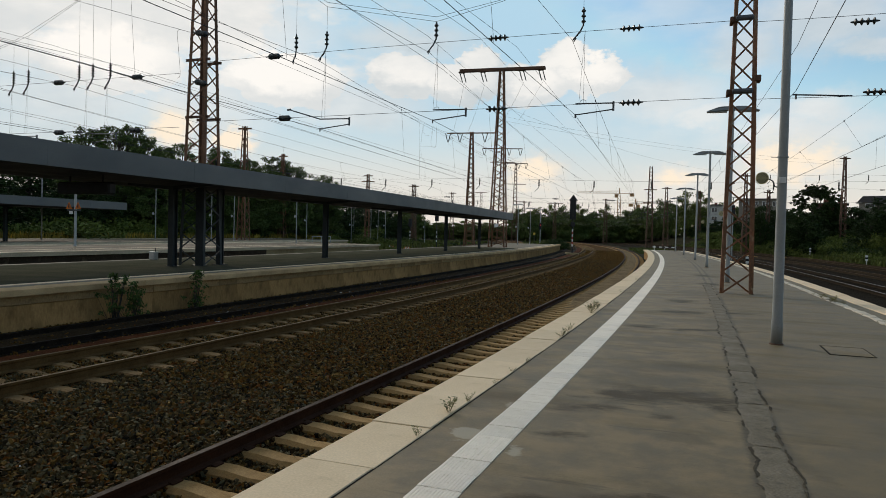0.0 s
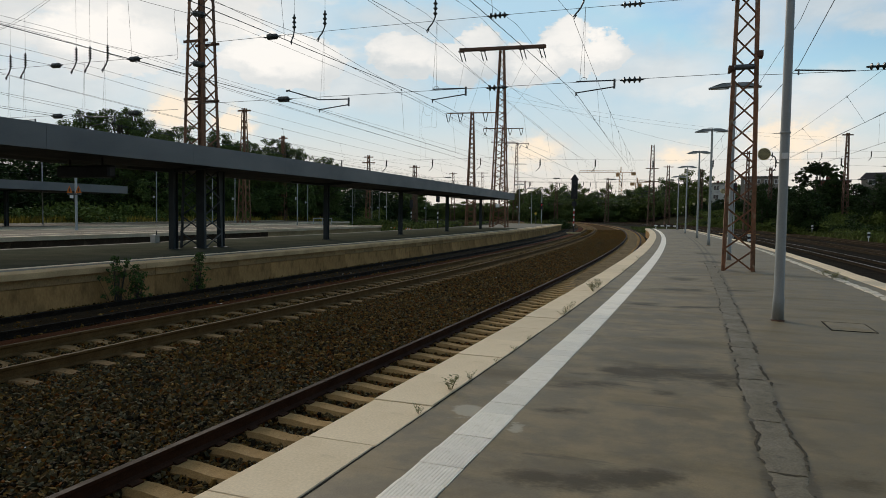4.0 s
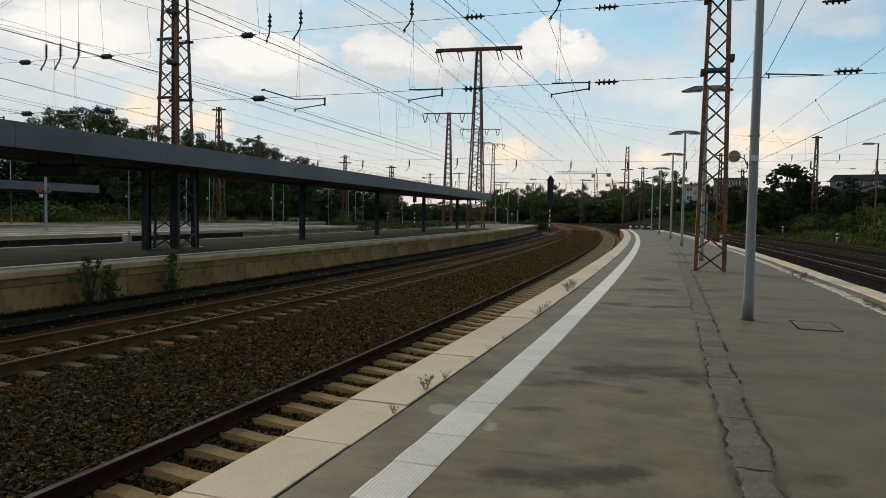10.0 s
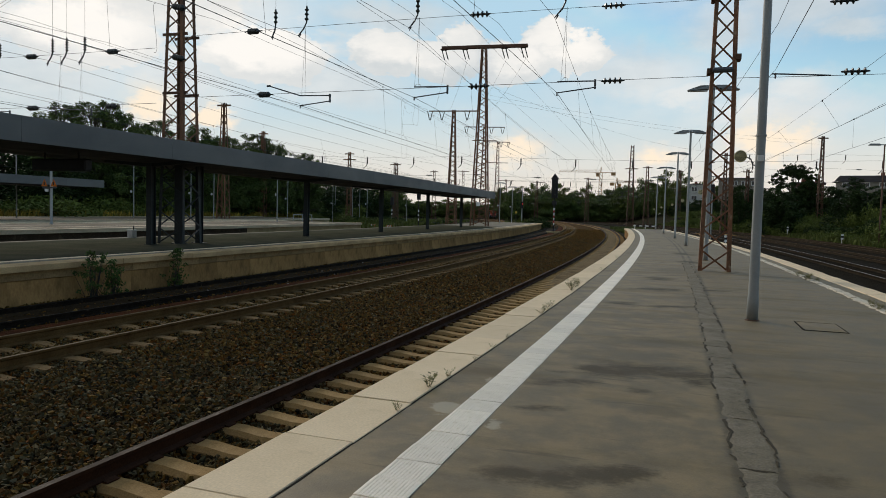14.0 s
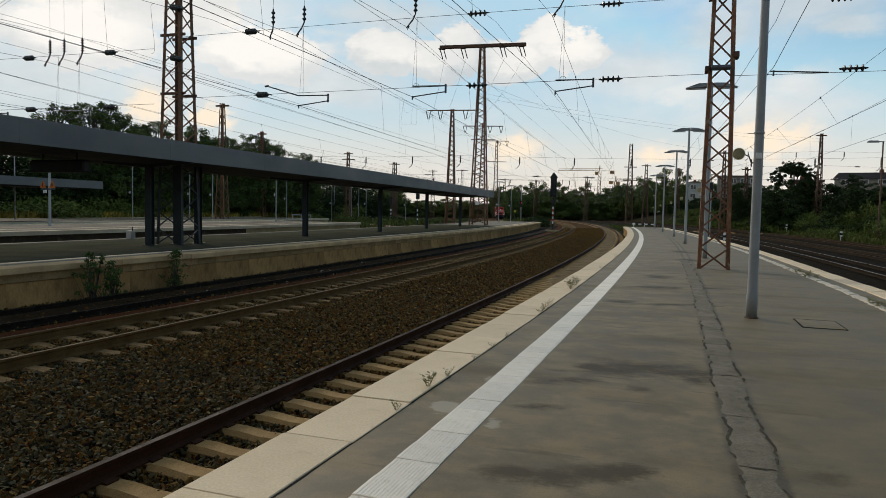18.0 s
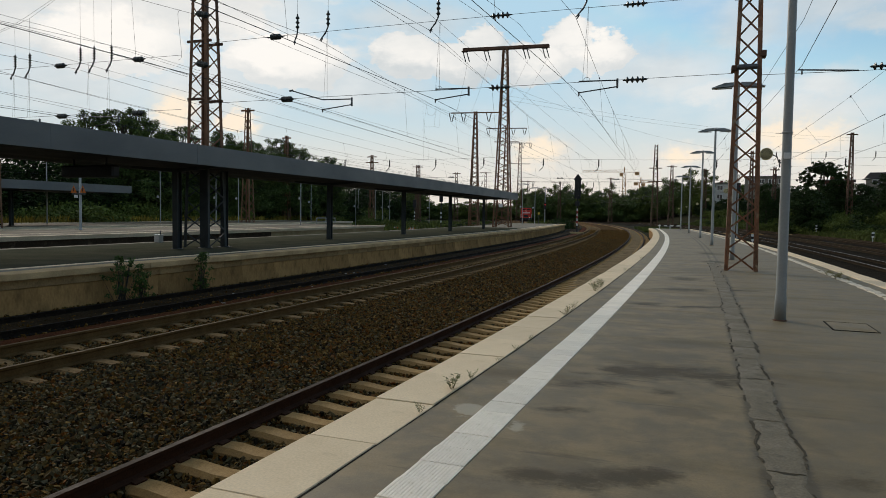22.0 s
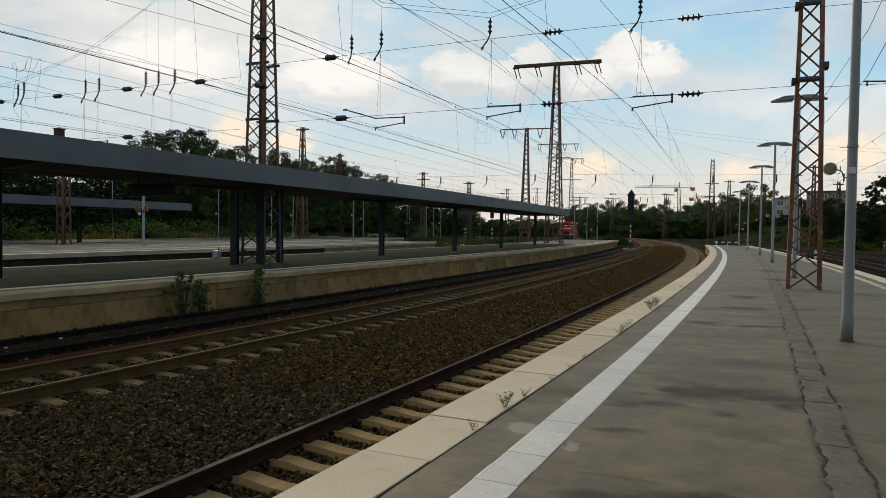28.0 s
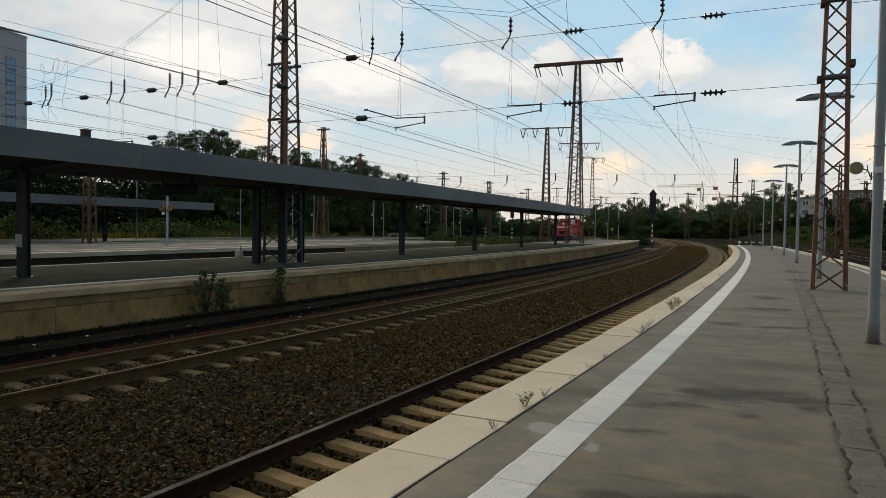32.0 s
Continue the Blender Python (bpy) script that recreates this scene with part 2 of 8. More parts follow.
def asphalt_platform():
    """Old platform asphalt: worn grey, long stains across the platform, dark damp blotches."""
    mat = material("platform_asphalt", (0.192, 0.157, 0.103), (0.166, 0.136, 0.090), rough=0.6, scale=2.2, fine=70, bump=0.14, detail=0.18, spec=0.32)
    nt = mat.node_tree
    bsdf = nt.nodes["Principled BSDF"]
    old = bsdf.inputs["Base Color"].links[0].from_socket
    tc = nt.nodes.new("ShaderNodeTexCoord")
    rot = nt.nodes.new("ShaderNodeMapping")
    rot.inputs["Rotation"].default_value = (0, 0, radians(19))
    nt.links.new(tc.outputs["Object"], rot.inputs["Vector"])

    def noise_of(scale, stretch, detail=6, rough=0.6):
        mp = nt.nodes.new("ShaderNodeMapping")
        mp.inputs["Scale"].default_value = stretch
        nt.links.new(rot.outputs[0], mp.inputs["Vector"])
        n = nt.nodes.new("ShaderNodeTexNoise")
        n.inputs["Scale"].default_value, n.inputs["Detail"].default_value, n.inputs["Roughness"].default_value = scale, detail, rough
        nt.links.new(mp.outputs[0], n.inputs["Vector"])
        return n.outputs["Fac"]

    def ramp(v, a, b, lo=0.0, hi=1.0):
        n = nt.nodes.new("ShaderNodeMapRange")
        n.interpolation_type = "SMOOTHSTEP"
        nt.links.new(v, n.inputs["Value"])
        for k, x in (("From Min", a), ("From Max", b), ("To Min", lo), ("To Max", hi)):
            n.inputs[k].default_value = x
        return n.outputs["Result"]

    def m(op, a, b):
        n = nt.nodes.new("ShaderNodeMath")
        n.operation = op
        for i, v in enumerate((a, b)):
            if isinstance(v, (int, float)):
                n.inputs[i].default_value = v
            else:
                nt.links.new(v, n.inputs[i])
        return n.outputs[0]

    streak = ramp(noise_of(0.8, (0.30, 1.3, 1), 9, 0.66), 0.50, 0.68)
    streak_thin = ramp(noise_of(1.5, (0.55, 4.8, 1), 9, 0.68), 0.585, 0.66)
    cloudy = ramp(noise_of(0.8, (1, 1, 1), 8, 0.6), 0.34, 0.66)
    pale = ramp(noise_of(0.45, (1, 1, 1), 8), 0.50, 0.72)
    speck = ramp(noise_of(42, (1, 1, 1), 3, 0.7), 0.62, 0.74)
    # stains at their places on the platform: centre x, y, half width, half length
    edge = noise_of(3.2, (0.7, 1.3, 1), 10, 0.72)
    sep = nt.nodes.new("ShaderNodeSeparateXYZ")
    nt.links.new(tc.outputs["Object"], sep.inputs[0])
    grit = noise_of(24, (1, 1, 1), 5, 0.7)

    def blotches(spots, ragged, outer, inner):
        got = None
        for bx, by, rx, ry in spots:
            dx = m("DIVIDE", m("SUBTRACT", sep.outputs["X"], bx), rx)
            dy = m("DIVIDE", m("SUBTRACT", sep.outputs["Y"], by), ry)
            r = m("SQRT", m("ADD", m("MULTIPLY", dx, dx), m("MULTIPLY", dy, dy)), 0.0)
            r = m("ADD", r, m("MULTIPLY", m("SUBTRACT", edge, 0.5), ragged))
            v = ramp(m("ADD", r, m("MULTIPLY", m("SUBTRACT", grit, 0.5), 0.9)), outer, inner)
            got = v if got is None else m("MAXIMUM", got, v)
        return got
    damp = blotches(((1.87, 6.86, 0.44, 0.28), (1.57, 6.90, 0.20, 0.24), (2.35, 6.75, 0.38, 0.13), (2.62, 6.52, 0.25, 0.12), (2.2, 7.05, 0.3, 0.12), (1.22, 6.36, 0.34, 0.12), (2.41, 6.42, 0.10, 0.13), (1.79, 6.08, 0.10, 0.08), (0.81, 5.48, 0.15, 0.08),
                     (5.49, 17.41, 0.32, 0.42), (4.65, 14.83, 0.50, 0.28), (3.17, 12.27, 0.22, 0.24), (4.13, 12.01, 0.75, 0.13), (10.37, 29.76, 0.4, 0.9), (8.7, 24.3, 0.4, 0.6), (5.8, 14.85, 0.35, 0.22),
                     (0.48, 4.05, 0.20, 0.11), (0.69, 4.01, 0.19, 0.13), (0.92, 4.05, 0.17, 0.12), (1.13, 4.11, 0.13, 0.11), (2.37, 4.09, 0.13, 0.10)), 4.6, 1.75, 0.10)
    tired = blotches(((3.15, 10.72, 1.2, 0.30), (2.55, 8.52, 0.85, 0.36), (2.08, 7.65, 0.70, 0.36), (1.78, 5.47, 0.18, 0.18), (2.09, 6.94, 0.70, 0.46), (0.27, 6.7, 0.42, 0.5), (3.43, 7.85, 0.36, 0.26),
                      (0.6, 4.15, 0.55, 0.30), (6.76, 20.27, 0.8, 1.4), (3.72, 7.76, 0.6, 0.26), (4.16, 7.81, 0.6, 0.18), (2.18, 4.12, 0.34, 0.18), (2.41, 5.17, 0.10, 0.64), (4.9, 13.4, 1.4, 0.3)), 4.0, 1.4, 0.35)
    spill = blotches(((0.03, 5.40, 0.12, 0.22), (0.40, 5.03, 0.08, 0.14), (0.47, 6.39, 0.06, 0.10)), 5.0, 1.0, 0.5)

    def mix(f, a, b, kind="MIX"):
        n = nt.nodes.new("ShaderNodeMix")
        n.data_type, n.blend_type = "RGBA", kind
        for sock, v in ((n.inputs["Factor"], f), (n.inputs["A"], a), (n.inputs["B"], b)):
            if isinstance(v, (int, float)):
                sock.default_value = v
            elif isinstance(v, tuple):
                sock.default_value = (*v, 1)
            else:
                nt.links.new(v, sock)
        return n.outputs["Result"]

    col = mix(cloudy, old, mix(0.5, old, (0.140, 0.114, 0.075)))
    mott = ramp(noise_of(2.2, (1, 1, 1), 10, 0.66), 0.36, 0.64)
    col = mix(0.85, col, mix(mott, (0.66, 0.67, 0.68), (1.19, 1.18, 1.16)), "MULTIPLY")
    col = mix(m("MULTIPLY", pale, 0.40), col, (0.205, 0.169, 0.112))
    col = mix(m("MULTIPLY", streak, 0.30), col, (0.086, 0.070, 0.046))
    col = mix(m("MULTIPLY", streak_thin, 0.62), col, (0.062, 0.051, 0.034))
    col = mix(m("MULTIPLY", tired, 0.60), col, (0.082, 0.065, 0.037))
    col = mix(m("MULTIPLY", damp, 0.95), col, (0.050, 0.041, 0.025))
    # the patched trench along the platform: dark seams at both sides, darker asphalt beyond it
    ax, ay = m("SUBTRACT", sep.outputs["X"], CX), m("SUBTRACT", sep.outputs["Y"], CY)
    across = m("SUBTRACT", m("SQRT", m("ADD", m("MULTIPLY", ax, ax), m("MULTIPLY", ay, ay)), 0.0), RAD)
    across = m("ADD", across, m("MULTIPLY", m("SUBTRACT", noise_of(1.6, (1, 1, 1), 7, 0.65), 0.5), 0.07))
    across = m("ADD", across, m("MULTIPLY", m("SUBTRACT", grit, 0.5), 0.09))
    drift = m("MULTIPLY", m("MAXIMUM", m("SUBTRACT", 7.84, m("MULTIPLY", sep.outputs["Y"], 1.055)), 0.0), 0.016)
    across_t = m("SUBTRACT", across, drift)
    strong = ramp(noise_of(1.3, (1, 1, 1), 7, 0.66), 0.34, 0.56)
    seam = None
    for c, w in ((2.865, 0.075), (3.085, 0.070)):
        v = ramp(m("ABSOLUTE", m("SUBTRACT", across_t, c), 0.0), w, w * 0.15)
        seam = v if seam is None else m("MAXIMUM", seam, v)
    col = mix(m("MULTIPLY", ramp(across, 3.0, 3.5), 0.42), col, (0.108, 0.089, 0.055))
    col = mix(m("MULTIPLY", m("MULTIPLY", seam, strong), 0.80), col, (0.050, 0.042, 0.026))
    col = mix(m("MULTIPLY", speck, 0.30), col, (0.26, 0.24, 0.19))
    col = mix(m("MULTIPLY", spill, 0.55), col, (0.36, 0.36, 0.35))
    col = mix(1.0, col, (1.21, 1.09, 0.83), "MULTIPLY")
    nt.links.new(col, bsdf.inputs["Base Color"])
    rg = m("ADD", 0.60, m("ADD", m("MULTIPLY", mott, 0.06), m("MULTIPLY", m("MAXIMUM", streak, damp), 0.14)))
    nt.links.new(rg, bsdf.inputs["Roughness"])
    return mat


def ribbed(name, *a, pitch=60.0, angle=0.0, **kw):
    mat = material(name, *a, **kw)
    nt = mat.node_tree
    tc = nt.nodes.new("ShaderNodeTexCoord")
    mp = nt.nodes.new("ShaderNodeMapping")
    mp.inputs["Rotation"].default_value = (0, 0, radians(angle))
    nt.links.new(tc.outputs["Object"], mp.inputs["Vector"])
    w = nt.nodes.new("ShaderNodeTexWave")
    w.inputs["Scale"].default_value = pitch
    nt.links.new(mp.outputs[0], w.inputs["Vector"])
    b = nt.nodes.new("ShaderNodeBump")
    b.inputs["Strength"].default_value, b.inputs["Distance"].default_value = 0.07, 0.01
    nt.links.new(w.outputs["Fac"], b.inputs["Height"])
    nt.links.new(b.outputs[0], nt.nodes["Principled BSDF"].inputs["Normal"])
    return mat


def ballast_stone(name="ballast_stone", tint=(1, 1, 1)):
    """Crushed stone: each stone takes a grey, brown, ochre or greenish tone of its own."""
    mat = material(name, (0.9, 0.9, 0.9), (0.6, 0.6, 0.6), rough=0.92, scale=9, fine=60, bump=0.25, detail=0.3, spec=0.06)
    nt = mat.node_tree
    bsdf = nt.nodes["Principled BSDF"]
    old = bsdf.inputs["Base Color"].links[0].from_socket
    geo = nt.nodes.new("ShaderNodeNewGeometry")
    ramp = nt.nodes.new("ShaderNodeValToRGB")
    ramp.color_ramp.interpolation = "CONSTANT"
    tones = ((0.0, (0.131, 0.068, 0.0151)), (0.2, (0.055, 0.030, 0.0076)), (0.36, (0.191, 0.090, 0.0170)), (0.5, (0.109, 0.074, 0.0208)), (0.64, (0.227, 0.130, 0.0340)), (0.76, (0.191, 0.067, 0.0113)), (0.86, (0.035, 0.020, 0.0066)), (0.93, (0.309, 0.188, 0.0567)))
    els = ramp.color_ramp.elements
    for i, (p, c) in enumerate(tones):
        e = els[i] if i < 2 else els.new(p)
        e.position, e.color = p, (c[0] * tint[0], c[1] * tint[1], c[2] * tint[2], 1)
    nt.links.new(geo.outputs["Random Per Island"], ramp.inputs["Fac"])
    mx = nt.nodes.new("ShaderNodeMix")
    mx.data_type, mx.blend_type = "RGBA", "MULTIPLY"
    mx.inputs["Factor"].default_value = 1.0
    nt.links.new(ramp.outputs["Color"], mx.inputs["A"])
    nt.links.new(old, mx.inputs["B"])
    nt.links.new(mx.outputs["Result"], bsdf.inputs["Base Color"])
    return mat


ASPHALT = asphalt_platform()
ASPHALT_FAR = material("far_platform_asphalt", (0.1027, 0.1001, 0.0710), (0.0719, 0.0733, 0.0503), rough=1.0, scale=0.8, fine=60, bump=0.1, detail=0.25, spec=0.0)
DARK_BED = material("dark_station_ballast", (0.022, 0.016, 0.009), (0.014, 0.0105, 0.006), rough=1.0, scale=1.2, fine=24, bump=1.0, detail=0.6, spec=0.02)
SLEEPER_BLACK = material("near_black_sleeper", (0.040, 0.029, 0.018), (0.028, 0.020, 0.012), rough=1.0, scale=4, fine=40, detail=0.3, vary=0.2, spec=0.03)
PATCH = material("patched_asphalt", (0.212, 0.173, 0.112), (0.160, 0.131, 0.083), rough=0.7, scale=3, fine=60, bump=0.45, detail=0.35, third=(0.112, 0.092, 0.058), third_at=(0.54, 0.75), spec=0.22)
CRACK = material("open_crack", (0.040, 0.034, 0.024), rough=0.95, scale=8, bump=0.3, spec=0.05)
CRACK_SOFT = material("dirt_filled_crack", (0.098, 0.081, 0.055), (0.062, 0.052, 0.037), rough=0.9, scale=5, fine=40, bump=0.4, detail=0.4, spec=0.08)
COPING = ribbed("coping_concrete", (0.755, 0.592, 0.378), (0.675, 0.522, 0.326), rough=0.85, scale=1.6, fine=55, detail=0.12, vary=0.06,
                third=(0.43, 0.33, 0.215), third_at=(0.62, 0.85), pitch=17.0, spec=0.35)
COPING_OLD = material("old_coping_concrete", (0.600, 0.405, 0.205), (0.450, 0.300, 0.150), rough=0.9, scale=1.8, fine=50, detail=0.25, vary=0.10, spec=0.12)
TILE = material("white_tactile_tile", (0.9265, 0.8205, 0.6584), (0.8494, 0.7512, 0.5907), rough=0.6, scale=5, fine=70, bump=0.1, detail=0.08, vary=0.06,
                third=(0.6692, 0.5431, 0.3485), third_at=(0.60, 0.80))
WHITE_LINE = material("crumbling_white_paint", (0.68, 0.60, 0.46), (0.52, 0.455, 0.34), rough=0.8, scale=4, fine=40, bump=0.4, detail=0.3, third=(0.15, 0.125, 0.09), third_at=(0.64, 0.70))
BALLAST = ballast_stone()
BALLAST_GREY = ballast_stone("grey_ballast_stone", (0.70, 0.95, 1.75))
SAND = material("sandy_fouled_ballast", (0.2250, 0.1650, 0.0899), (0.1575, 0.1125, 0.0580), rough=1.0, scale=0.7, fine=22, bump=0.9, detail=0.5, third=(0.0900, 0.0630, 0.0319), third_at=(0.52, 0.7), spec=0.03)
DEBRIS = material("reddish_track_debris", (0.1053, 0.0338, 0.0125), (0.0597, 0.0221, 0.0096), rough=1.0, scale=1.5, fine=30, bump=1.0, detail=0.6, spec=0.03)
BLACK_BED = material("sooty_ballast_bed", (0.0430, 0.0290, 0.0150), (0.0275, 0.0185, 0.0098), rough=1.0, scale=1.2, fine=26, bump=1.0, detail=0.6, spec=0.03)
BED = material("ballast_bed", (0.095, 0.048, 0.012), (0.063, 0.033, 0.009), rough=1.0, scale=1.0, fine=26, bump=1.0, detail=0.75,
               third=(0.150, 0.060, 0.012), third_at=(0.55, 0.75), spec=0.03)
# for the added light-blocking wall; neutral so its bounce stays grey
BLOCK_WALL = material("plain_block_wall", (0.30, 0.295, 0.28), (0.25, 0.245, 0.235), rough=0.9, scale=0.4, fine=8, bump=0.05, detail=0.1)
SLEEPER = material("concrete_sleeper", (0.3847, 0.2450, 0.1017), (0.3005, 0.1862, 0.0732), rough=0.9, scale=5, fine=60, detail=0.25, vary=0.12, third=(0.1672, 0.0931, 0.0295), third_at=(0.6, 0.8), spec=0.1)
RAIL = material("rusty_rail_side", (0.056, 0.024, 0.011), (0.038, 0.017, 0.008), rough=0.8, scale=4, fine=50, detail=0.3, spec=0.12)
SLEEPER_DARK = material("brown_concrete_sleeper", (0.250, 0.156, 0.070), (0.190, 0.118, 0.052), rough=0.95, scale=5, fine=60, detail=0.3, vary=0.2, third=(0.0577, 0.0317, 0.0122), third_at=(0.55, 0.75), spec=0.08)
RAIL_TOP = material("worn_rail_top", (0.052, 0.032, 0.020), (0.036, 0.022, 0.014), rough=0.8, scale=3, fine=30, bump=0.05, detail=0.25, spec=0.12)
RAIL_SOOT = material("soot_black_rail", (0.022, 0.015, 0.010), (0.014, 0.010, 0.007), rough=0.75, scale=3, fine=30, detail=0.4, third=(0.07, 0.052, 0.036), third_at=(0.6, 0.8), spec=0.08)
RAIL_TAN = material("tan_rusty_rail_side", (0.150, 0.084, 0.030), (0.104, 0.056, 0.020), rough=0.9, scale=4, fine=50, detail=0.3, spec=0.08)
RAIL_TAN_TOP = material("tan_worn_rail_top", (0.175, 0.112, 0.056), (0.125, 0.080, 0.040), rough=0.8, scale=3, fine=30, bump=0.05, detail=0.25, spec=0.12)
# matt and pale: the glint of the worn rail top is put into the colour
RAIL_BRIGHT = material("glint_pale_rail_top", (0.34, 0.30, 0.25), (0.26, 0.23, 0.19), rough=0.6, scale=3, fine=30, bump=0.02, detail=0.15, spec=0.3)
LEAF_MID = material("mid_green_leaf", (0.104, 0.142, 0.040), (0.066, 0.100, 0.027), rough=0.7, scale=0.5, fine=4, bump=0, vary=0.45, island=True, spec=0.1)
RUST = material("rusty_painted_steel", (0.235, 0.092, 0.040), (0.135, 0.070, 0.036), rough=0.7, scale=2.2, fine=30, detail=0.45, third=(0.330, 0.265, 0.180), third_at=(0.57, 0.75), stretch=(1, 1, 0.45))
RUST_WARM = material("warm_rusty_steel", (0.215, 0.098, 0.045), (0.120, 0.062, 0.035), rough=0.75, scale=0.9, fine=20, detail=0.4)
RUST_DARK = material("dark_rusty_steel", (0.1275, 0.0605, 0.0347), (0.0826, 0.0474, 0.0306), rough=0.85, scale=1.3, fine=30, detail=0.4)
STEEL_GREY = material("grey_painted_steel", (0.305, 0.315, 0.305), (0.262, 0.272, 0.264), rough=0.5, scale=1.2, fine=40, bump=0.05, detail=0.1, third=(0.230, 0.215, 0.190), third_at=(0.68, 0.85))
STEEL_DARK = material("dark_grey_steel", (0.034, 0.041, 0.042), (0.025, 0.031, 0.032), rough=0.6, scale=1.5, fine=40, bump=0.05, detail=0.15)
FASCIA = material("grey_fascia_sheet", (0.1418, 0.1476, 0.1420), (0.1225, 0.1283, 0.1248), rough=0.55, scale=0.5, fine=20, bump=0.03, detail=0.06, vary=0.06, stretch=(1, 1, 2))
# near-black: the shade under the roof is put into this colour
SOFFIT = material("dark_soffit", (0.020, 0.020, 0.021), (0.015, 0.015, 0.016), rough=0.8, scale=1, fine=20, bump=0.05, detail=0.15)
WALL_L = material("stained_platform_wall", (0.430, 0.245, 0.095), (0.300, 0.168, 0.065), rough=0.95, scale=0.7, fine=18, bump=0.25, detail=0.22, stretch=(1, 1, 0.5), vary=0.22,
                  third=(0.140, 0.084, 0.036), third_at=(0.46, 0.70), spec=0.06)
WALL_UP = material("grey_wall_block", (0.385, 0.250, 0.118), (0.275, 0.178, 0.083), rough=0.95, scale=1.2, fine=25, bump=0.3, detail=0.25, vary=0.22, third=(0.085, 0.060, 0.034), third_at=(0.52, 0.72), spec=0.06)
# dark version of the far platform wall: its shade is put into the colour
WALL_SHADE = material("shade_dark_wall", (0.060, 0.046, 0.030), (0.040, 0.031, 0.021), rough=0.95, scale=1.0, fine=20, bump=0.3, detail=0.35, third=(0.11, 0.085, 0.055), third_at=(0.58, 0.72), spec=0.06)
WALL_PALE = material("pale_concrete_wall", (0.3929, 0.3100, 0.1696), (0.2889, 0.2200, 0.1154), rough=0.95, scale=0.8, fine=25, bump=0.2, detail=0.25, spec=0.08)
PALE_PAVING = material("pale_platform_paving", (0.1427, 0.1183, 0.0786), (0.1020, 0.0820, 0.0524), rough=0.9, scale=0.35, fine=12, bump=0.1, detail=0.25, spec=0.1)
GROUND = material("trackside_ground", (0.0289, 0.0252, 0.0118), (0.0205, 0.0214, 0.0085), rough=1.0, scale=0.25, fine=8, bump=0.8, detail=0.5, spec=0.03)
GRASS = material("grass_blade", (0.046, 0.054, 0.016), (0.030, 0.038, 0.012), rough=0.8, scale=0.6, fine=5, bump=0, vary=0.35, island=True, spec=0.2)
GRASS_DRY = material("yellow_weed", (0.400, 0.275, 0.036), (0.150, 0.132, 0.026), rough=0.8, scale=0.5, fine=5, bump=0, vary=0.4, island=True, spec=0.2)
LEAF = material("dark_green_leaf", (0.032, 0.055, 0.014), (0.020, 0.037, 0.010), rough=0.7, scale=0.5, fine=4, bump=0, vary=0.45, island=True, spec=0.1)
# brighter copy of GRASS for lit places: their light is in the colour
GRASS_BANK = material("lit_bank_grass", (0.105, 0.118, 0.024), (0.064, 0.082, 0.018), rough=0.8, scale=0.6, fine=5, bump=0, vary=0.35, island=True, spec=0.15)
LEAF_LIGHT = material("fresh_green_leaf", (0.118, 0.146, 0.030), (0.076, 0.104, 0.022), rough=0.7, scale=0.5, fine=4, bump=0, vary=0.4, island=True, spec=0.1)
LEAF_SHRUB = material("shrub_leaf", (0.095, 0.150, 0.038), (0.060, 0.100, 0.025), rough=0.7, scale=2, fine=9, bump=0, vary=0.4, island=True, spec=0.1)
LEAF_WEED = material("weed_leaf", (0.235, 0.205, 0.068), (0.150, 0.138, 0.044), rough=0.7, scale=3, fine=9, bump=0, vary=0.3, island=True)
BARK = material("grey_bark", (0.07, 0.058, 0.045), (0.05, 0.04, 0.03), rough=0.95, scale=3, fine=30, bump=0.5)
WIRE = material("oxidised_wire", (0.045, 0.046, 0.048), rough=0.6, scale=2, bump=0, metal=0.3)
PORCELAIN = material("dark_glazed_insulator", (0.024, 0.027, 0.024), (0.034, 0.036, 0.031), rough=0.3, scale=4, bump=0)
GALV = material("galvanised_tube", (0.10, 0.105, 0.11), rough=0.5, metal=0.5, scale=3, bump=0.03)
LAMP_HEAD = material("lamp_housing", (0.2000, 0.2156, 0.2162), rough=0.45, scale=2, bump=0.02, detail=0.05)
DIFFUSER = material("frosted_lamp_glass", (0.42, 0.44, 0.45), rough=0.3, scale=2, bump=0, detail=0.03)
SPEAKER = material("beige_speaker_grille", (0.5906, 0.5204, 0.2822), (0.4640, 0.4078, 0.2117), rough=0.6, scale=20, fine=90, bump=0.5, detail=0.4)
WHITE = material("white_paint", (0.72, 0.72, 0.70), rough=0.55, scale=3, bump=0.02, detail=0.08)
BLACK = material("matt_black_paint", (0.012, 0.012, 0.013), rough=0.6, scale=3, bump=0.02)
RED_PAINT = material("signal_red_paint", (0.45, 0.03, 0.025), rough=0.5, scale=3, bump=0.02)
ORANGE = material("orange_warning_paint", (0.5625, 0.1364, 0.0060), rough=0.5, scale=3, bump=0, detail=0.05)
YELLOW = material("yellow_sign_paint", (0.4960, 0.3610, 0.0450), rough=0.5, scale=3, bump=0, detail=0.05)
LOCO_RED = material("red_locomotive_paint", (0.60, 0.030, 0.012), (0.44, 0.022, 0.010), rough=0.4, scale=0.8, fine=20, bump=0.02, detail=0.12)
LOCO_GREY = material("grey_locomotive_frame", (0.10, 0.10, 0.105), rough=0.7, scale=1, bump=0.05)
WINDOW = material("dark_window_glass", (0.02, 0.025, 0.03), rough=0.08, scale=1, bump=0, spec=0.6)
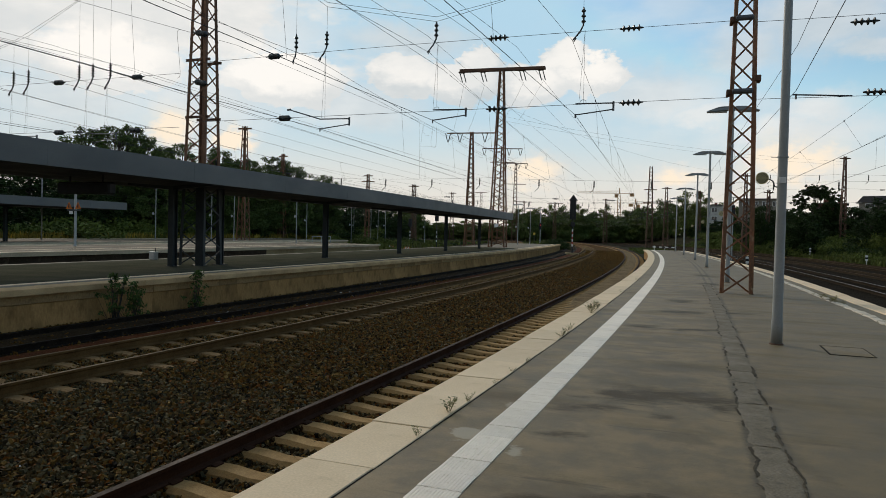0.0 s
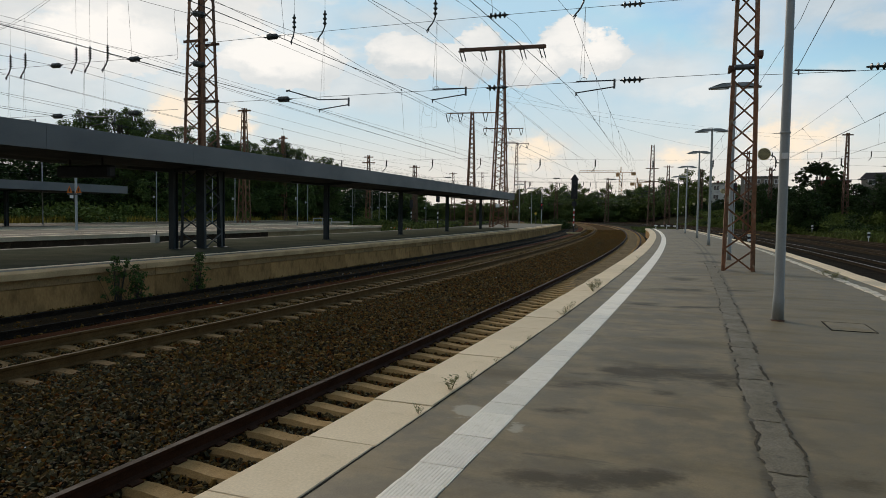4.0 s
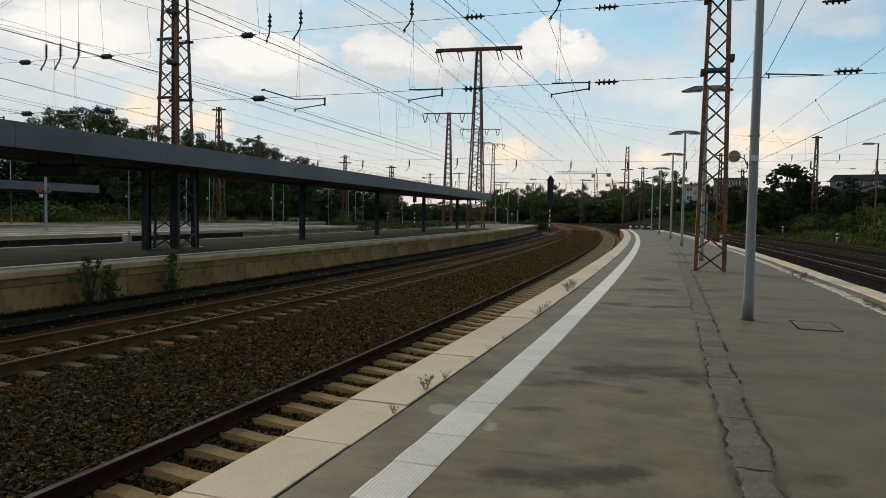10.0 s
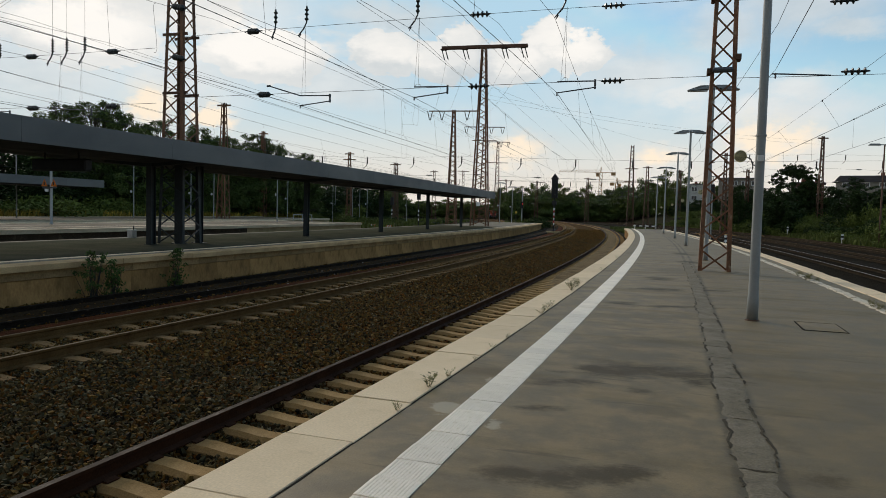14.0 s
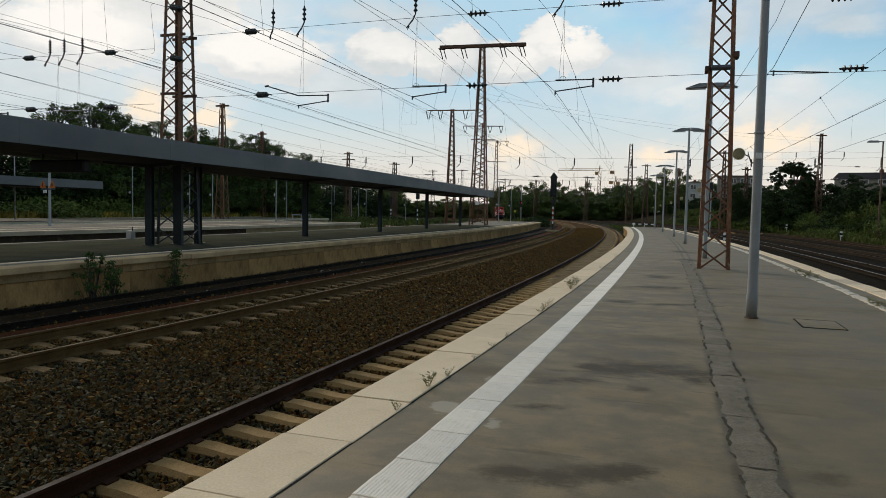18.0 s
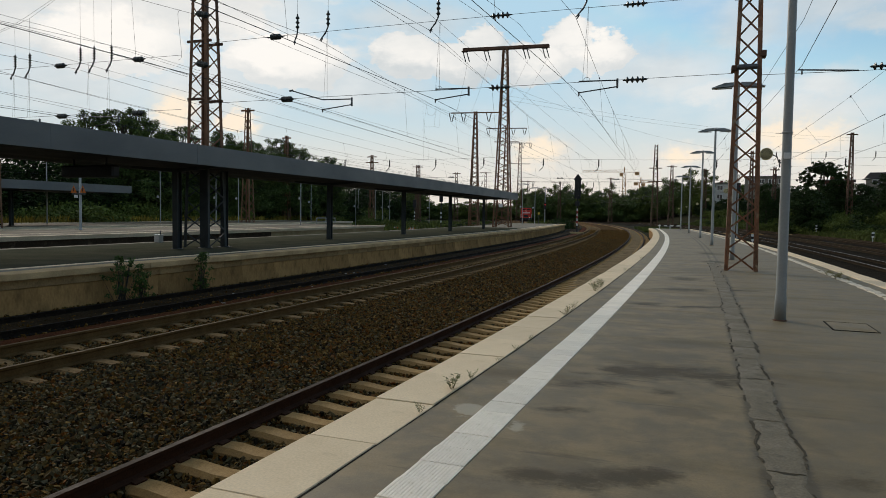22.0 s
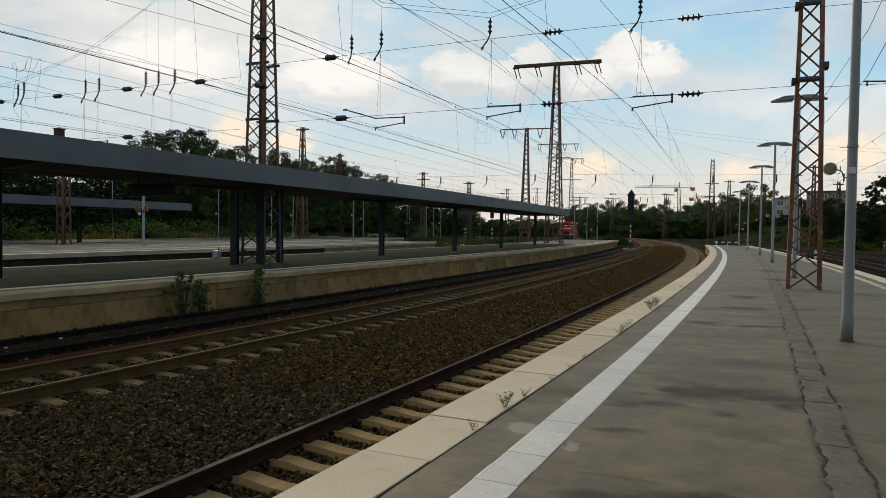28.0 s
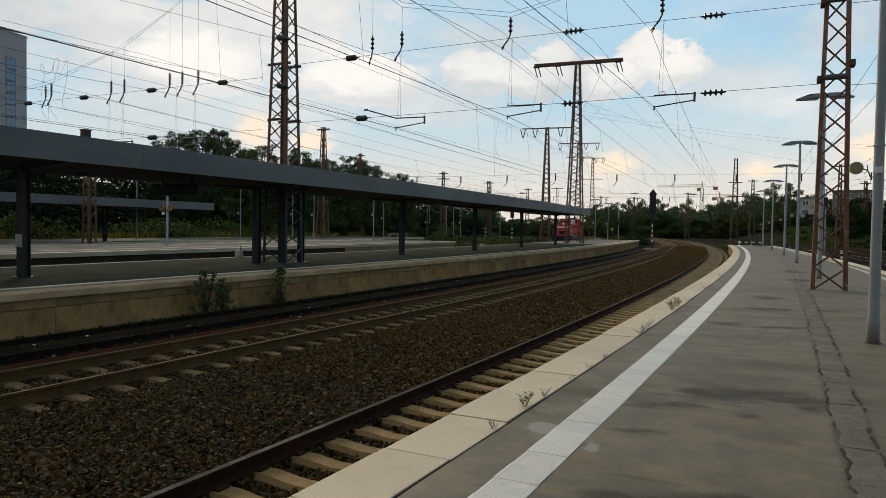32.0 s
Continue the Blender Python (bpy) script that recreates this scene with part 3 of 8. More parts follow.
WINDOW_SKY = material("sky_blue_window_glass", (0.18, 0.30, 0.42), (0.10, 0.17, 0.26), rough=0.1, scale=0.4, bump=0, spec=0.7)
PLASTER = material("beige_tower_facade", (0.4680, 0.4320, 0.4060), (0.4160, 0.3847, 0.3640), rough=0.9, scale=0.15, fine=3, bump=0.05, detail=0.08)
PLASTER_WHITE = material("pale_plaster", (0.5040, 0.4838, 0.4368), (0.4200, 0.4012, 0.3584), rough=0.9, scale=0.2, fine=3, bump=0.05, detail=0.1)
PLASTER_GREY = material("drab_plaster", (0.235, 0.205, 0.165), (0.175, 0.152, 0.122), rough=0.9, scale=0.2, fine=3, bump=0.05, detail=0.1)
BRICK_FAR = material("red_brick_facade", (0.19, 0.065, 0.045), (0.14, 0.05, 0.037), rough=0.9, scale=0.4, fine=10, bump=0.1)
ROOF = material("dark_roof_tile", (0.034, 0.030, 0.029), (0.025, 0.022, 0.021), rough=0.95, spec=0.08, scale=0.4, fine=8, bump=0.2)
CRANE = material("orange_crane_paint", (0.4340, 0.2430, 0.0980), rough=0.6, scale=0.2, bump=0)
GREY_BOX = material("light_grey_box", (0.46, 0.46, 0.44), (0.38, 0.38, 0.36), rough=0.7, scale=3, bump=0.03, detail=0.15)
UNLIT_RED = material("unlit_red_lens", (0.10, 0.012, 0.012), rough=0.2, scale=3, bump=0)
POST_PALE = material("pale_grey_post", (0.42, 0.43, 0.42), (0.36, 0.37, 0.36), rough=0.6, scale=2, bump=0.02, detail=0.1)
PALE_EDGE = material("pale_edge_stone", (0.64, 0.53, 0.365), (0.50, 0.41, 0.275), rough=0.9, scale=0.6, fine=20, bump=0.1, detail=0.2, spec=0.1)
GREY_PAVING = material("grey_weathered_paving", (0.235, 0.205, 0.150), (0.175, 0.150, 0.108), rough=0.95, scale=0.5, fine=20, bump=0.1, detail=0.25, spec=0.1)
LIT_RED = glow("lit_red_lens", (0.8, 0.02, 0.02), 1.0)
LIT_WHITE = glow("lit_headlamp", (0.75, 0.70, 0.62), 0.12)

# ---- the plan: everything follows one curve, s metres along it and d metres outward from the near platform's edge ----
RAIL_Z = -0.76        # top of rail under the platform surface


def at(s, d, z=0.0):
    a = TH + s / RAD
    return Vector((CX + (RAD + d) * math.cos(a), CY + (RAD + d) * math.sin(a), z))


def along(s, d, z=0.0, turn=0.0):
    """A pose on the curve: local x points outward, local y along the track."""
    p = at(s, d, z)
    return pose(p.x, p.y, p.z, 0, 0, math.degrees(TH + s / RAD) + turn)


def sized(m, k, kz=None):
    return m @ Matrix.Diagonal((k, k, kz or k, 1))


def mesh_of(name, verts, faces, mats, index=None, smooth=False):
    me = bpy.data.meshes.new(name)
    me.from_pydata([tuple(v) for v in verts], [], faces)
    for mt in mats if isinstance(mats, (list, tuple)) else [mats]:
        me.materials.append(mt)
    if index is not None:
        me.polygons.foreach_set("material_index", index)
    if smooth:
        me.polygons.foreach_set("use_smooth", [True] * len(me.polygons))
    me.update()
    return me


def put(name, me, parent=None, m=None, label=""):
    ob = new(name, me)
    if parent:
        ob.parent = parent
    if m is not None:
        ob.matrix_basis = m
    if label:
        ob["label"] = label
    return ob


def part(name, bm, mat, parent, label="", m=None, smooth=False):
    me = bpy.data.meshes.new(name)
    bm.to_mesh(me)
    bm.free()
    me.materials.append(mat)
    if smooth:
        me.polygons.foreach_set("use_smooth", [True] * len(me.polygons))
    return put(name, me, parent, m, label)


def thing(name, label, category, m=None, group="", kind=""):
    ob = new(name)
    if m is not None:
        ob.matrix_basis = m
    return tagged(ob, label, category, group, kind)


def box(bm, x0, x1, y0, y1, z0, z1, bevel=0.0, taper=1.0):
    vs = []
    cx, cy = (x0 + x1) / 2, (y0 + y1) / 2
    for z, k in ((z0, 1.0), (z1, taper)):
        for x, y in ((x0, y0), (x1, y0), (x1, y1), (x0, y1)):
            vs.append(bm.verts.new((cx + (x - cx) * k, cy + (y - cy) * k, z)))
    fs = [bm.faces.new([vs[i] for i in f]) for f in ((3, 2, 1, 0), (4, 5, 6, 7), (0, 1, 5, 4), (1, 2, 6, 5), (2, 3, 7, 6), (3, 0, 4, 7))]
    if bevel:
        es = list({e for f in fs for e in f.edges})
        bmesh.ops.bevel(bm, geom=es, offset=bevel, segments=1, affect="EDGES")
    return bm


def tube(bm, p, q, r0, r1=None, n=8, caps=True):
    p, q = Vector(p), Vector(q)
    r1 = r0 if r1 is None else r1
    axis = (q - p).normalized()
    side = axis.orthogonal().normalized()
    other = axis.cross(side)
    rings = []
    for c, r in ((p, r0), (q, r1)):
        rings.append([bm.verts.new(c + (side * math.cos(2 * math.pi * i / n) + other * math.sin(2 * math.pi * i / n)) * r) for i in range(n)])
    for i in range(n):
        bm.faces.new((rings[0][i], rings[0][(i + 1) % n], rings[1][(i + 1) % n], rings[1][i]))
    if caps:
        bm.faces.new(rings[0][::-1])
        bm.faces.new(rings[1])
    return bm


def lathe(bm, profile, n=16, axis="z", origin=(0, 0, 0)):
    """profile: (radius, height) pairs, closed at both ends."""
    o = Vector(origin)
    rings = []
    for r, h in profile:
        ring = []
        for i in range(n):
            a = 2 * math.pi * i / n
            c, s_ = math.cos(a) * r, math.sin(a) * r
            v = {"z": (c, s_, h), "x": (h, c, s_), "y": (c, h, s_)}[axis]
            ring.append(bm.verts.new(o + Vector(v)))
        rings.append(ring)
    for a, b in zip(rings, rings[1:]):
        for i in range(n):
            bm.faces.new((a[i], a[(i + 1) % n], b[(i + 1) % n], b[i]))
    bm.faces.new(rings[0][::-1])
    bm.faces.new(rings[-1])
    bmesh.ops.recalc_face_normals(bm, faces=bm.faces[:])
    return bm


def bar(bm, p, q, w, h, up=(0, 0, 1)):
    """A rectangular bar from p to q, w across and h along up."""
    p, q = Vector(p), Vector(q)
    axis = (q - p).normalized()
    side = axis.cross(Vector(up))
    side = side.normalized() if side.length > 1e-4 else axis.orthogonal().normalized()
    top = side.cross(axis).normalized()
    vs = []
    for c in (p, q):
        for a, b in ((-1, -1), (1, -1), (1, 1), (-1, 1)):
            vs.append(bm.verts.new(c + side * (a * w / 2) + top * (b * h / 2)))
    for f in ((3, 2, 1, 0), (4, 5, 6, 7), (0, 1, 5, 4), (1, 2, 6, 5), (2, 3, 7, 6), (3, 0, 4, 7)):
        bm.faces.new([vs[i] for i in f])
    return bm


def swept(name, profile, s0, s1, step, mats, index=None, closed=True, parent=None, label="", shift=None):
    """A cross-section of (d, z) points drawn along the curve. index: a material slot for each side."""
    n = max(1, int(math.ceil((s1 - s0) / step)))
    verts, faces, idx = [], [], []
    k = len(profile)
    for i in range(n + 1):
        s = s0 + (s1 - s0) * i / n
        for d, z in profile:
            verts.append(at(s, d + (shift(s, d) if shift else 0.0), z))
    sides = k if closed else k - 1
    for i in range(n):
        for j in range(sides):
            a, b = i * k + j, i * k + (j + 1) % k
            faces.append((a, b, b + k, a + k))
            idx.append(index[j] if index else 0)
    if closed:
        faces += [tuple(range(k))[::-1], tuple(range(n * k, n * k + k))]
        idx += [0, 0]
    me = mesh_of(name, verts, faces, mats, idx)
    bm = bmesh.new()
    bm.from_mesh(me)
    bmesh.ops.recalc_face_normals(bm, faces=bm.faces[:])
    bm.to_mesh(me)
    bm.free()
    return put(name, me, parent, None, label)


# ---- ground ----
def ground_sheet():
    xs = sorted({*range(-140, 181, 5), *range(-400, 401, 40), -3500, -2000, -1000, -600, 600, 1000, 2000, 3500})
    ys = sorted({*range(-60, 401, 5), *range(-400, 701, 50), -3500, -2000, -1000, 1000, 2000, 3500})
    verts, faces = [], []
    for y in ys:
        for x in xs:
            v = Vector((x - CX, y - CY))
            s, d = (math.atan2(v.y, v.x) - TH) * RAD, v.length - RAD
            z = -1.12
            if 24 < d and -80 < s < 420:          # the bank beside the tracks
                k = min(1, (d - 24) / 16)
                z += 3.6 * k * k * (3 - 2 * k) + noise.noise((x / 9, y / 9, 0)) * 0.5 * k
            verts.append((x, y, z))
    w = len(xs)
    for j in range(len(ys) - 1):
        for i in range(w - 1):
            a = j * w + i
            faces.append((a, a + 1, a + w + 1, a + w))
    return tagged(put("ground", mesh_of("ground", verts, faces, GROUND, None, True)), "dark trackside earth with a grassy bank", "ground", kind="structure")


ground_sheet()

# ---- ballast beds ----
tagged(swept("ballast_bed", [(-12.45, -1.3), (-12.45, -0.98), (-9.3, -0.985), (-8.9, -1.0), (-8.3, -1.02), (-6.5, -1.02), (-6.0, -0.975), (-4.6, -0.945), (-3.1, -0.96), (-2.35, -0.99), (-2.1, -1.03), (-0.45, -1.03), (-0.45, -1.3)],
             -60, 330, 3, BED), "dark brown crushed-stone ballast bed between the platforms", "ballast", kind="structure")
tagged(swept("ballast_bed", [(5.2, -1.3), (5.2, -1.02), (10.8, -0.97), (24.5, -0.97), (26, -1.3)], -60, 330, 3, DARK_BED),
       "dark ballast bed beside the disused platform edge", "ballast", kind="structure")
tagged(swept("ballast_bed", [(-30.3, -1.3), (-30.3, -1.0), (-21.2, -0.97), (-21.2, -1.3)], -60, 380, 3, BED),
       "dark ballast bed behind the roofed platform", "ballast", kind="structure")


def strip(name, d0, d1, z, s0, s1, mat, label):
    """A low uneven strip of bedding laid on the ballast, feathered at both ends and sides."""
    n = int((s1 - s0) / 0.5)
    v, f = [], []
    for i in range(n + 1):
        q = s0 + (s1 - s0) * i / n
        k = min(1, i / 14, (n - i) / 14)
        for j in range(7):
            u = j / 6
            d = d0 + (d1 - d0) * u + 0.10 * noise.noise((q * 0.9, j * 3.1, d0))
            rise = math.sin(math.pi * u) ** 0.5
            v.append(at(q, d, z - 0.10 * (1 - k) - 0.06 * (1 - rise) + 0.02 * noise.noise((q * 1.7, d * 2.0, 1.3))))
    for i in range(n):
        for j in range(6):
            a = i * 7 + j
            f.append((a, a + 1, a + 8, a + 7))
    return tagged(put(name, mesh_of(name, v, f, mat)), label, "ballast", kind="structure")


strip("sandy_bed", -2.22, -0.88, -0.915, 21, 150, SAND, "pale sandy fouled ballast between the rails")
strip("debris_strip", -9.75, -8.95, -0.925, -5, 150, DEBRIS, "reddish brown debris strip between two tracks")
strip("sooty_bed", -12.4, -9.8, -0.935, -8, 150, BLACK_BED, "black sooty ballast along the platform wall")


# ---- added unseen wall behind the camera: blocks sky light from the near ground ----
swept("wall_station", [(-62, -1.3), (-62, 12.0), (40, 12.0), (40, -1.3)], -8.6, -8.0, 1, BLOCK_WALL)
tagged(bpy.data.objects["wall_station"], "plain unseen wall added behind the camera to block sky light", "wall", kind="structure")


# ---- near platform ----
def right_edge(s):
    """How far out the disused edge lies: it draws in towards the far end."""
    return float(np.interp(s, (-30, 17, 20, 25, 30, 35.7, 46, 60, 79, 93), (6.85, 6.85, 6.77, 6.70, 6.62, 6.54, 6.24, 5.75, 5.34, 5.10)))


END = 93.0
plat = tagged(new("platform_near"), "grey asphalt island platform with pale edges", "platform", kind="structure")
swept("deck", [(0.5, -0.25), (0.5, 0.0), (0.895, 0.0), (0.895, -0.2)], -30, END, 2.5, ASPHALT, parent=plat, label="grey asphalt verge between coping and white strip")
swept("deck", [(1.195, -0.25), (1.195, 0.0), (5.72, 0.0), (6.12, -0.004), (6.12, -0.25)], -30, END, 2.5, ASPHALT, parent=plat,
      label="worn grey asphalt with long dark stains", shift=lambda s, d: (right_edge(s) - 6.58) if d > 3 else 0)
swept("edge_wall", [(0.07, -1.3), (0.07, -0.17), (0.55, -0.17), (0.55, -1.3)], -30, END, 2.5, WALL_L, parent=plat, label="dark concrete platform wall")
swept("edge_wall", [(6.1, -1.3), (6.1, -0.2), (6.5, -0.2), (6.5, -1.3)], -30, END, 2.5, WALL_L, parent=plat, shift=lambda s, d: right_edge(s) - 6.58, label="dark concrete platform wall")
swept("end_wall", [(0.2, -1.3), (0.2, -0.01), (5.6, -0.01), (5.6, -1.3)], END - 0.3, END + 0.05, 1, WALL_PALE, parent=plat)


def slab_mesh(name, w, l, h, mat, b=0.012):
    """A slab with softened edges; local x across, y along."""
    v, f = [], []
    for z, k in ((-h, 0), (-b, 0), (0, b)):
        for x, y in ((k, k), (w - k, k), (w - k, l - k), (k, l - k)):
            v.append((x, y, z))
    f.append((3, 2, 1, 0))
    for r in (0, 4):
        for i in range(4):
            f.append((r + i, r + (i + 1) % 4, r + 4 + (i + 1) % 4, r + 4 + i))
    f.append((8, 9, 10, 11))
    return mesh_of(name, v, f, mat)


coping_me = slab_mesh("coping_slab", 0.518, 1.0155, 0.17, COPING, 0.005)
rnd = random.Random(4)
s = -24.5
while s < END - 0.5:
    put("coping_slab", coping_me, plat, along(s + rnd.uniform(-0.002, 0.002), 0 + rnd.uniform(-0.006, 0.006), 0.012 + rnd.uniform(-0.004, 0.004), rnd.uniform(-0.12, 0.12)))
    s += 1.02
coping_r = slab_mesh("edge_slab", 0.46, 1.48, 0.2, COPING)
s = -10.0
while s < END - 1.0:
    e = right_edge(s + 0.75)
    slope = math.degrees((right_edge(s + 1.5) - right_edge(s)) / 1.5)
    put("edge_slab", coping_r, plat, along(s, e - 0.46 + rnd.uniform(-0.012, 0.012), 0.012 + rnd.uniform(-0.006, 0.006), -slope + rnd.uniform(-0.3, 0.3)))
    s += 1.5


def tile_mesh(name, ribs):
    w = 0.297
    v, f = [], []

    def blk(x0, x1, y0, y1, z0, z1, k=0.0):
        o = len(v)
        v.extend([(x0, y0, z0), (x1, y0, z0), (x1, y1, z0), (x0, y1, z0), (x0 + k, y0 + k, z1), (x1 - k, y0 + k, z1), (x1 - k, y1 - k, z1), (x0 + k, y1 - k, z1)])
        f.extend([(o + 4, o + 5, o + 6, o + 7), (o, o + 1, o + 5, o + 4), (o + 1, o + 2, o + 6, o + 5), (o + 2, o + 3, o + 7, o + 6), (o + 3, o, o + 4, o + 7)])

    blk(0, w, 0, w, -0.05, 0.0, 0.002)
    if ribs:
        n = 12
        for i in range(n):
            x = 0.008 + (w - 0.016) * (i + 0.5) / n
            blk(x - 0.008, x + 0.008, 0.003, w - 0.003, 0.0002, 0.0026, 0.0025)
    return mesh_of(name, v, f, TILE)


swept("tile_bed", [(0.897, -0.05), (0.897, -0.004), (1.193, -0.004), (1.193, -0.05)], -30, END, 2.5, CRACK, parent=plat, label="dark joint bed under the tiles")
tile_near, tile_far = tile_mesh("tactile_tile", True), tile_mesh("tactile_tile_plain", False)
s = 0.6 - 0.301 * 80
while s < END:
    near_by = 1.5 < s < 11
    put("tactile_tile", tile_near if near_by else tile_far, plat, along(s, 0.896 + rnd.uniform(-0.002, 0.002), 0.005 + rnd.uniform(-0.002, 0.002)))
    s += 0.301


def ribbon(name, pts, mat, parent, z, label="", thick=0.02):
    """An uneven band of asphalt: pts are (s, d_left, d_right)."""
    v, f = [], []
    for s_, a, b in pts:
        v += [at(s_, a, z - thick), at(s_, a + min(0.02, (b - a) * 0.3), z), at(s_, b - min(0.02, (b - a) * 0.3), z), at(s_, b, z - thick)]
    for i in range(len(pts) - 1):
        o = i * 4
        for j in range(3):
            f.append((o + j, o + j + 1, o + j + 5, o + j + 4))
    bm = bmesh.new()
    me = mesh_of(name, v, f, mat)
    bm.from_mesh(me)
    bmesh.ops.recalc_face_normals(bm, faces=bm.faces[:])
    if bm.faces and sum(fc.normal.z for fc in bm.faces) < 0:
        bmesh.ops.reverse_faces(bm, faces=bm.faces[:])
    bm.to_mesh(me)
    bm.free()
    return put(name, me, parent, None, label)


def trench():
    """The patched cable trench that runs along the platform: slabs of lighter asphalt, broken dark edges, cracks across."""
    def mid(s_):
        return 2.975 + 0.016 * max(0, 8 - s_) - 0.007 * max(0, s_ - 10) + 0.020 * noise.noise((s_ * 0.9, 3.1, 0))

    def half(s_):
        return 0.118 + 0.034 * noise.noise((s_ * 1.7, 7.7, 0))

    def rag(q, k):
        return 0.030 * noise.noise((q * 4, k, 0)) + 0.018 * noise.noise((q * 11, k, 3)) + 0.007 * noise.noise((q * 31, k, 6))
    r = random.Random(9)
    cuts = [1.6, 2.5, 3.55, 4.6, 5.75, 7.2, 8.25, 8.93, 10.08, 11.0, 12.6, 14.1, 15.2, 17.0, 18.6, 20.5, 22.8, 25.5]
    for a, b in zip(cuts, cuts[1:]):
        n = max(6, int((b - a) / 0.035))
        pts = []
        for i in range(n + 1):
            q = a + 0.012 + (b - a - 0.024) * i / n
            k = min(1.0, 0.86 + 0.05 * min(i, n - i))
            pts.append((q, mid(q) - half(q) * k + rag(q, 0), mid(q) + half(q) * k + rag(q, 5)))
        ribbon("trench_patch", pts, PATCH, plat, 0.0032 + r.uniform(-0.0008, 0.0008), "rough patch of lighter asphalt", 0.003)
        # the crack where two patches meet
        w = half(b) * r.uniform(0.55, 1.0)
        o = r.uniform(-0.3, 0.3) * half(b)
        run = []
        for i in range(15):
            d = mid(b) + o + w * (i / 7 - 1)
            y = b + 0.035 * noise.noise((d * 9, b, 2.0)) + 0.016 * noise.noise((d * 30, b, 4.0))
            k = (0.008 + 0.012 * noise.noise((d * 17, b, 7.0))) * min(1, 0.3 + 0.25 * min(i, 14 - i))
            run.append((y, d, k))
        v, f = [], []
        for y, d, k in run:
            v += [at(y - k, d, 0.0060), at(y + k, d, 0.0060)]
        for i in range(14):
            f.append((2 * i, 2 * i + 2, 2 * i + 3, 2 * i + 1))
        put("crack", mesh_of("crack", v, f, CRACK_SOFT), plat, None, "dark crack across the patched trench")
    ss = [1.6 + 0.035 * i for i in range(690)]
    for side in (-1, 1):
        run = []
        for q in ss:
            w = 0.008 + 0.042 * noise.noise((q * 1.4, side * 4.0, 2)) + 0.030 * noise.noise((q * 7, side * 2.0, 5)) + 0.018 * noise.noise((q * 29, side, 1))
            if w > 0.004:
                c = mid(q) + side * (half(q) + 0.010) + rag(q, 0 if side < 0 else 5) + 0.014 * noise.noise((q * 17, side * 3.0, 9))
                run.append((q, c - w / 2 - 0.004, c + w / 2 + 0.004))
            else:
                if len(run) > 3:
                    ribbon("crack", run, CRACK_SOFT, plat, 0.0052, "dark open crack", 0.0012)
                run = []
        if len(run) > 3:
            ribbon("crack", run, CRACK_SOFT, plat, 0.0052, "dark open crack", 0.0012)


trench()


def coping_joint():
    """The dark joint behind the coping."""
    pts = [(-2 + 0.125 * i, 0.514 + 0.003 * noise.noise((i * 0.7, 0, 0)), 0.529 + 0.007 * noise.noise((i * 0.9, 4, 0)) + 0.006 * noise.noise((i * 3.1, 8, 0))) for i in range(760)]
    ribbon("joint", pts, CRACK, plat, 0.004, "dark open joint behind the coping", 0.003)


coping_joint()


def crumbled_line():
    """Old white edge paint on a crumbling concrete strip, in uneven lengths."""
    r = random.Random(12)
    q = -9.0
    while q < 88:
        l = r.uniform(0.18, 0.8)
        e = right_edge(q)
        pts = []
        m_ = max(3, int(l / 0.08))
        for i in range(m_ + 1):
            t = q + l * i / m_
            k = (1.0 if 0 < i < m_ else 0.7) * r.uniform(0.6, 1.15)
            c = e - 0.90 + 0.03 * noise.noise((t * 1.1, 2.0, 8.0))
            w = 0.105 * k
            pts.append((t, c - w - 0.03 * r.random(), c + w + 0.02 * r.random()))
        ribbon("white_line", pts, WHITE_LINE, plat, 0.012 + r.uniform(0, 0.012), "crumbling white edge paint", 0.03)
        q += l + (r.uniform(0.01, 0.06) if r.random() < 0.95 else r.uniform(0.12, 0.3))


crumbled_line()


def hatch_cover():
    t = thing("access_hatch", "flat metal-framed asphalt hatch cover in the platform", "hatch", along(11.3, 4.5, 0.0))
    bm = box(bmesh.new(), -0.27, 0.27, -0.42, 0.42, -0.03, 0.005)
    part("cover", bm, ASPHALT, t)
    for x0, x1, y0, y1, mt in ((-0.292, -0.272, -0.435, 0.435, CRACK), (0.272, 0.286, -0.435, 0.435, CRACK_SOFT), (-0.271, 0.271, -0.435, -0.418, CRACK), (-0.271, 0.271, 0.424, 0.435, PATCH)):
        part("frame_bar", box(bmesh.new(), x0, x1, y0, y1, -0.03, 0.009), mt, t)


hatch_cover()

# ---- roofed platform on the far side of the tracks ----
P2_END = 121.0
plat2 = tagged(new("platform_roofed"), "dark asphalt island platform with stained concrete wall", "platform", kind="structure")
# deck split at roof end: roof shade and open light put into two colours
swept("deck", [(-20.9, -0.25), (-20.9, 0), (-13.72, 0), (-13.72, -0.25)], -45, 78, 3, ASPHALT_FAR, parent=plat2, label="asphalt deck, roof shade in its dark colour")
swept("deck", [(-20.9, -0.25), (-20.9, 0), (-13.72, 0), (-13.72, -0.25)], 78, P2_END, 3, GREY_PAVING, parent=plat2, label="open deck, daylight past the roof in its pale colour")
swept("verge", [(-13.46, -0.25), (-13.46, 0), (-12.98, 0), (-12.98, -0.25)], -45, P2_END, 3, GREY_PAVING, parent=plat2, label="grey paved verge")
swept("white_strip", [(-13.72, -0.2), (-13.72, 0.008), (-13.46, 0.008), (-13.46, -0.2)], -45, P2_END, 1.5, COPING, parent=plat2, label="white tactile strip")
s = -40.0
r = random.Random(21)
coping_l = slab_mesh("coping_slab_old", 0.70, 1.485, 0.15, COPING_OLD)
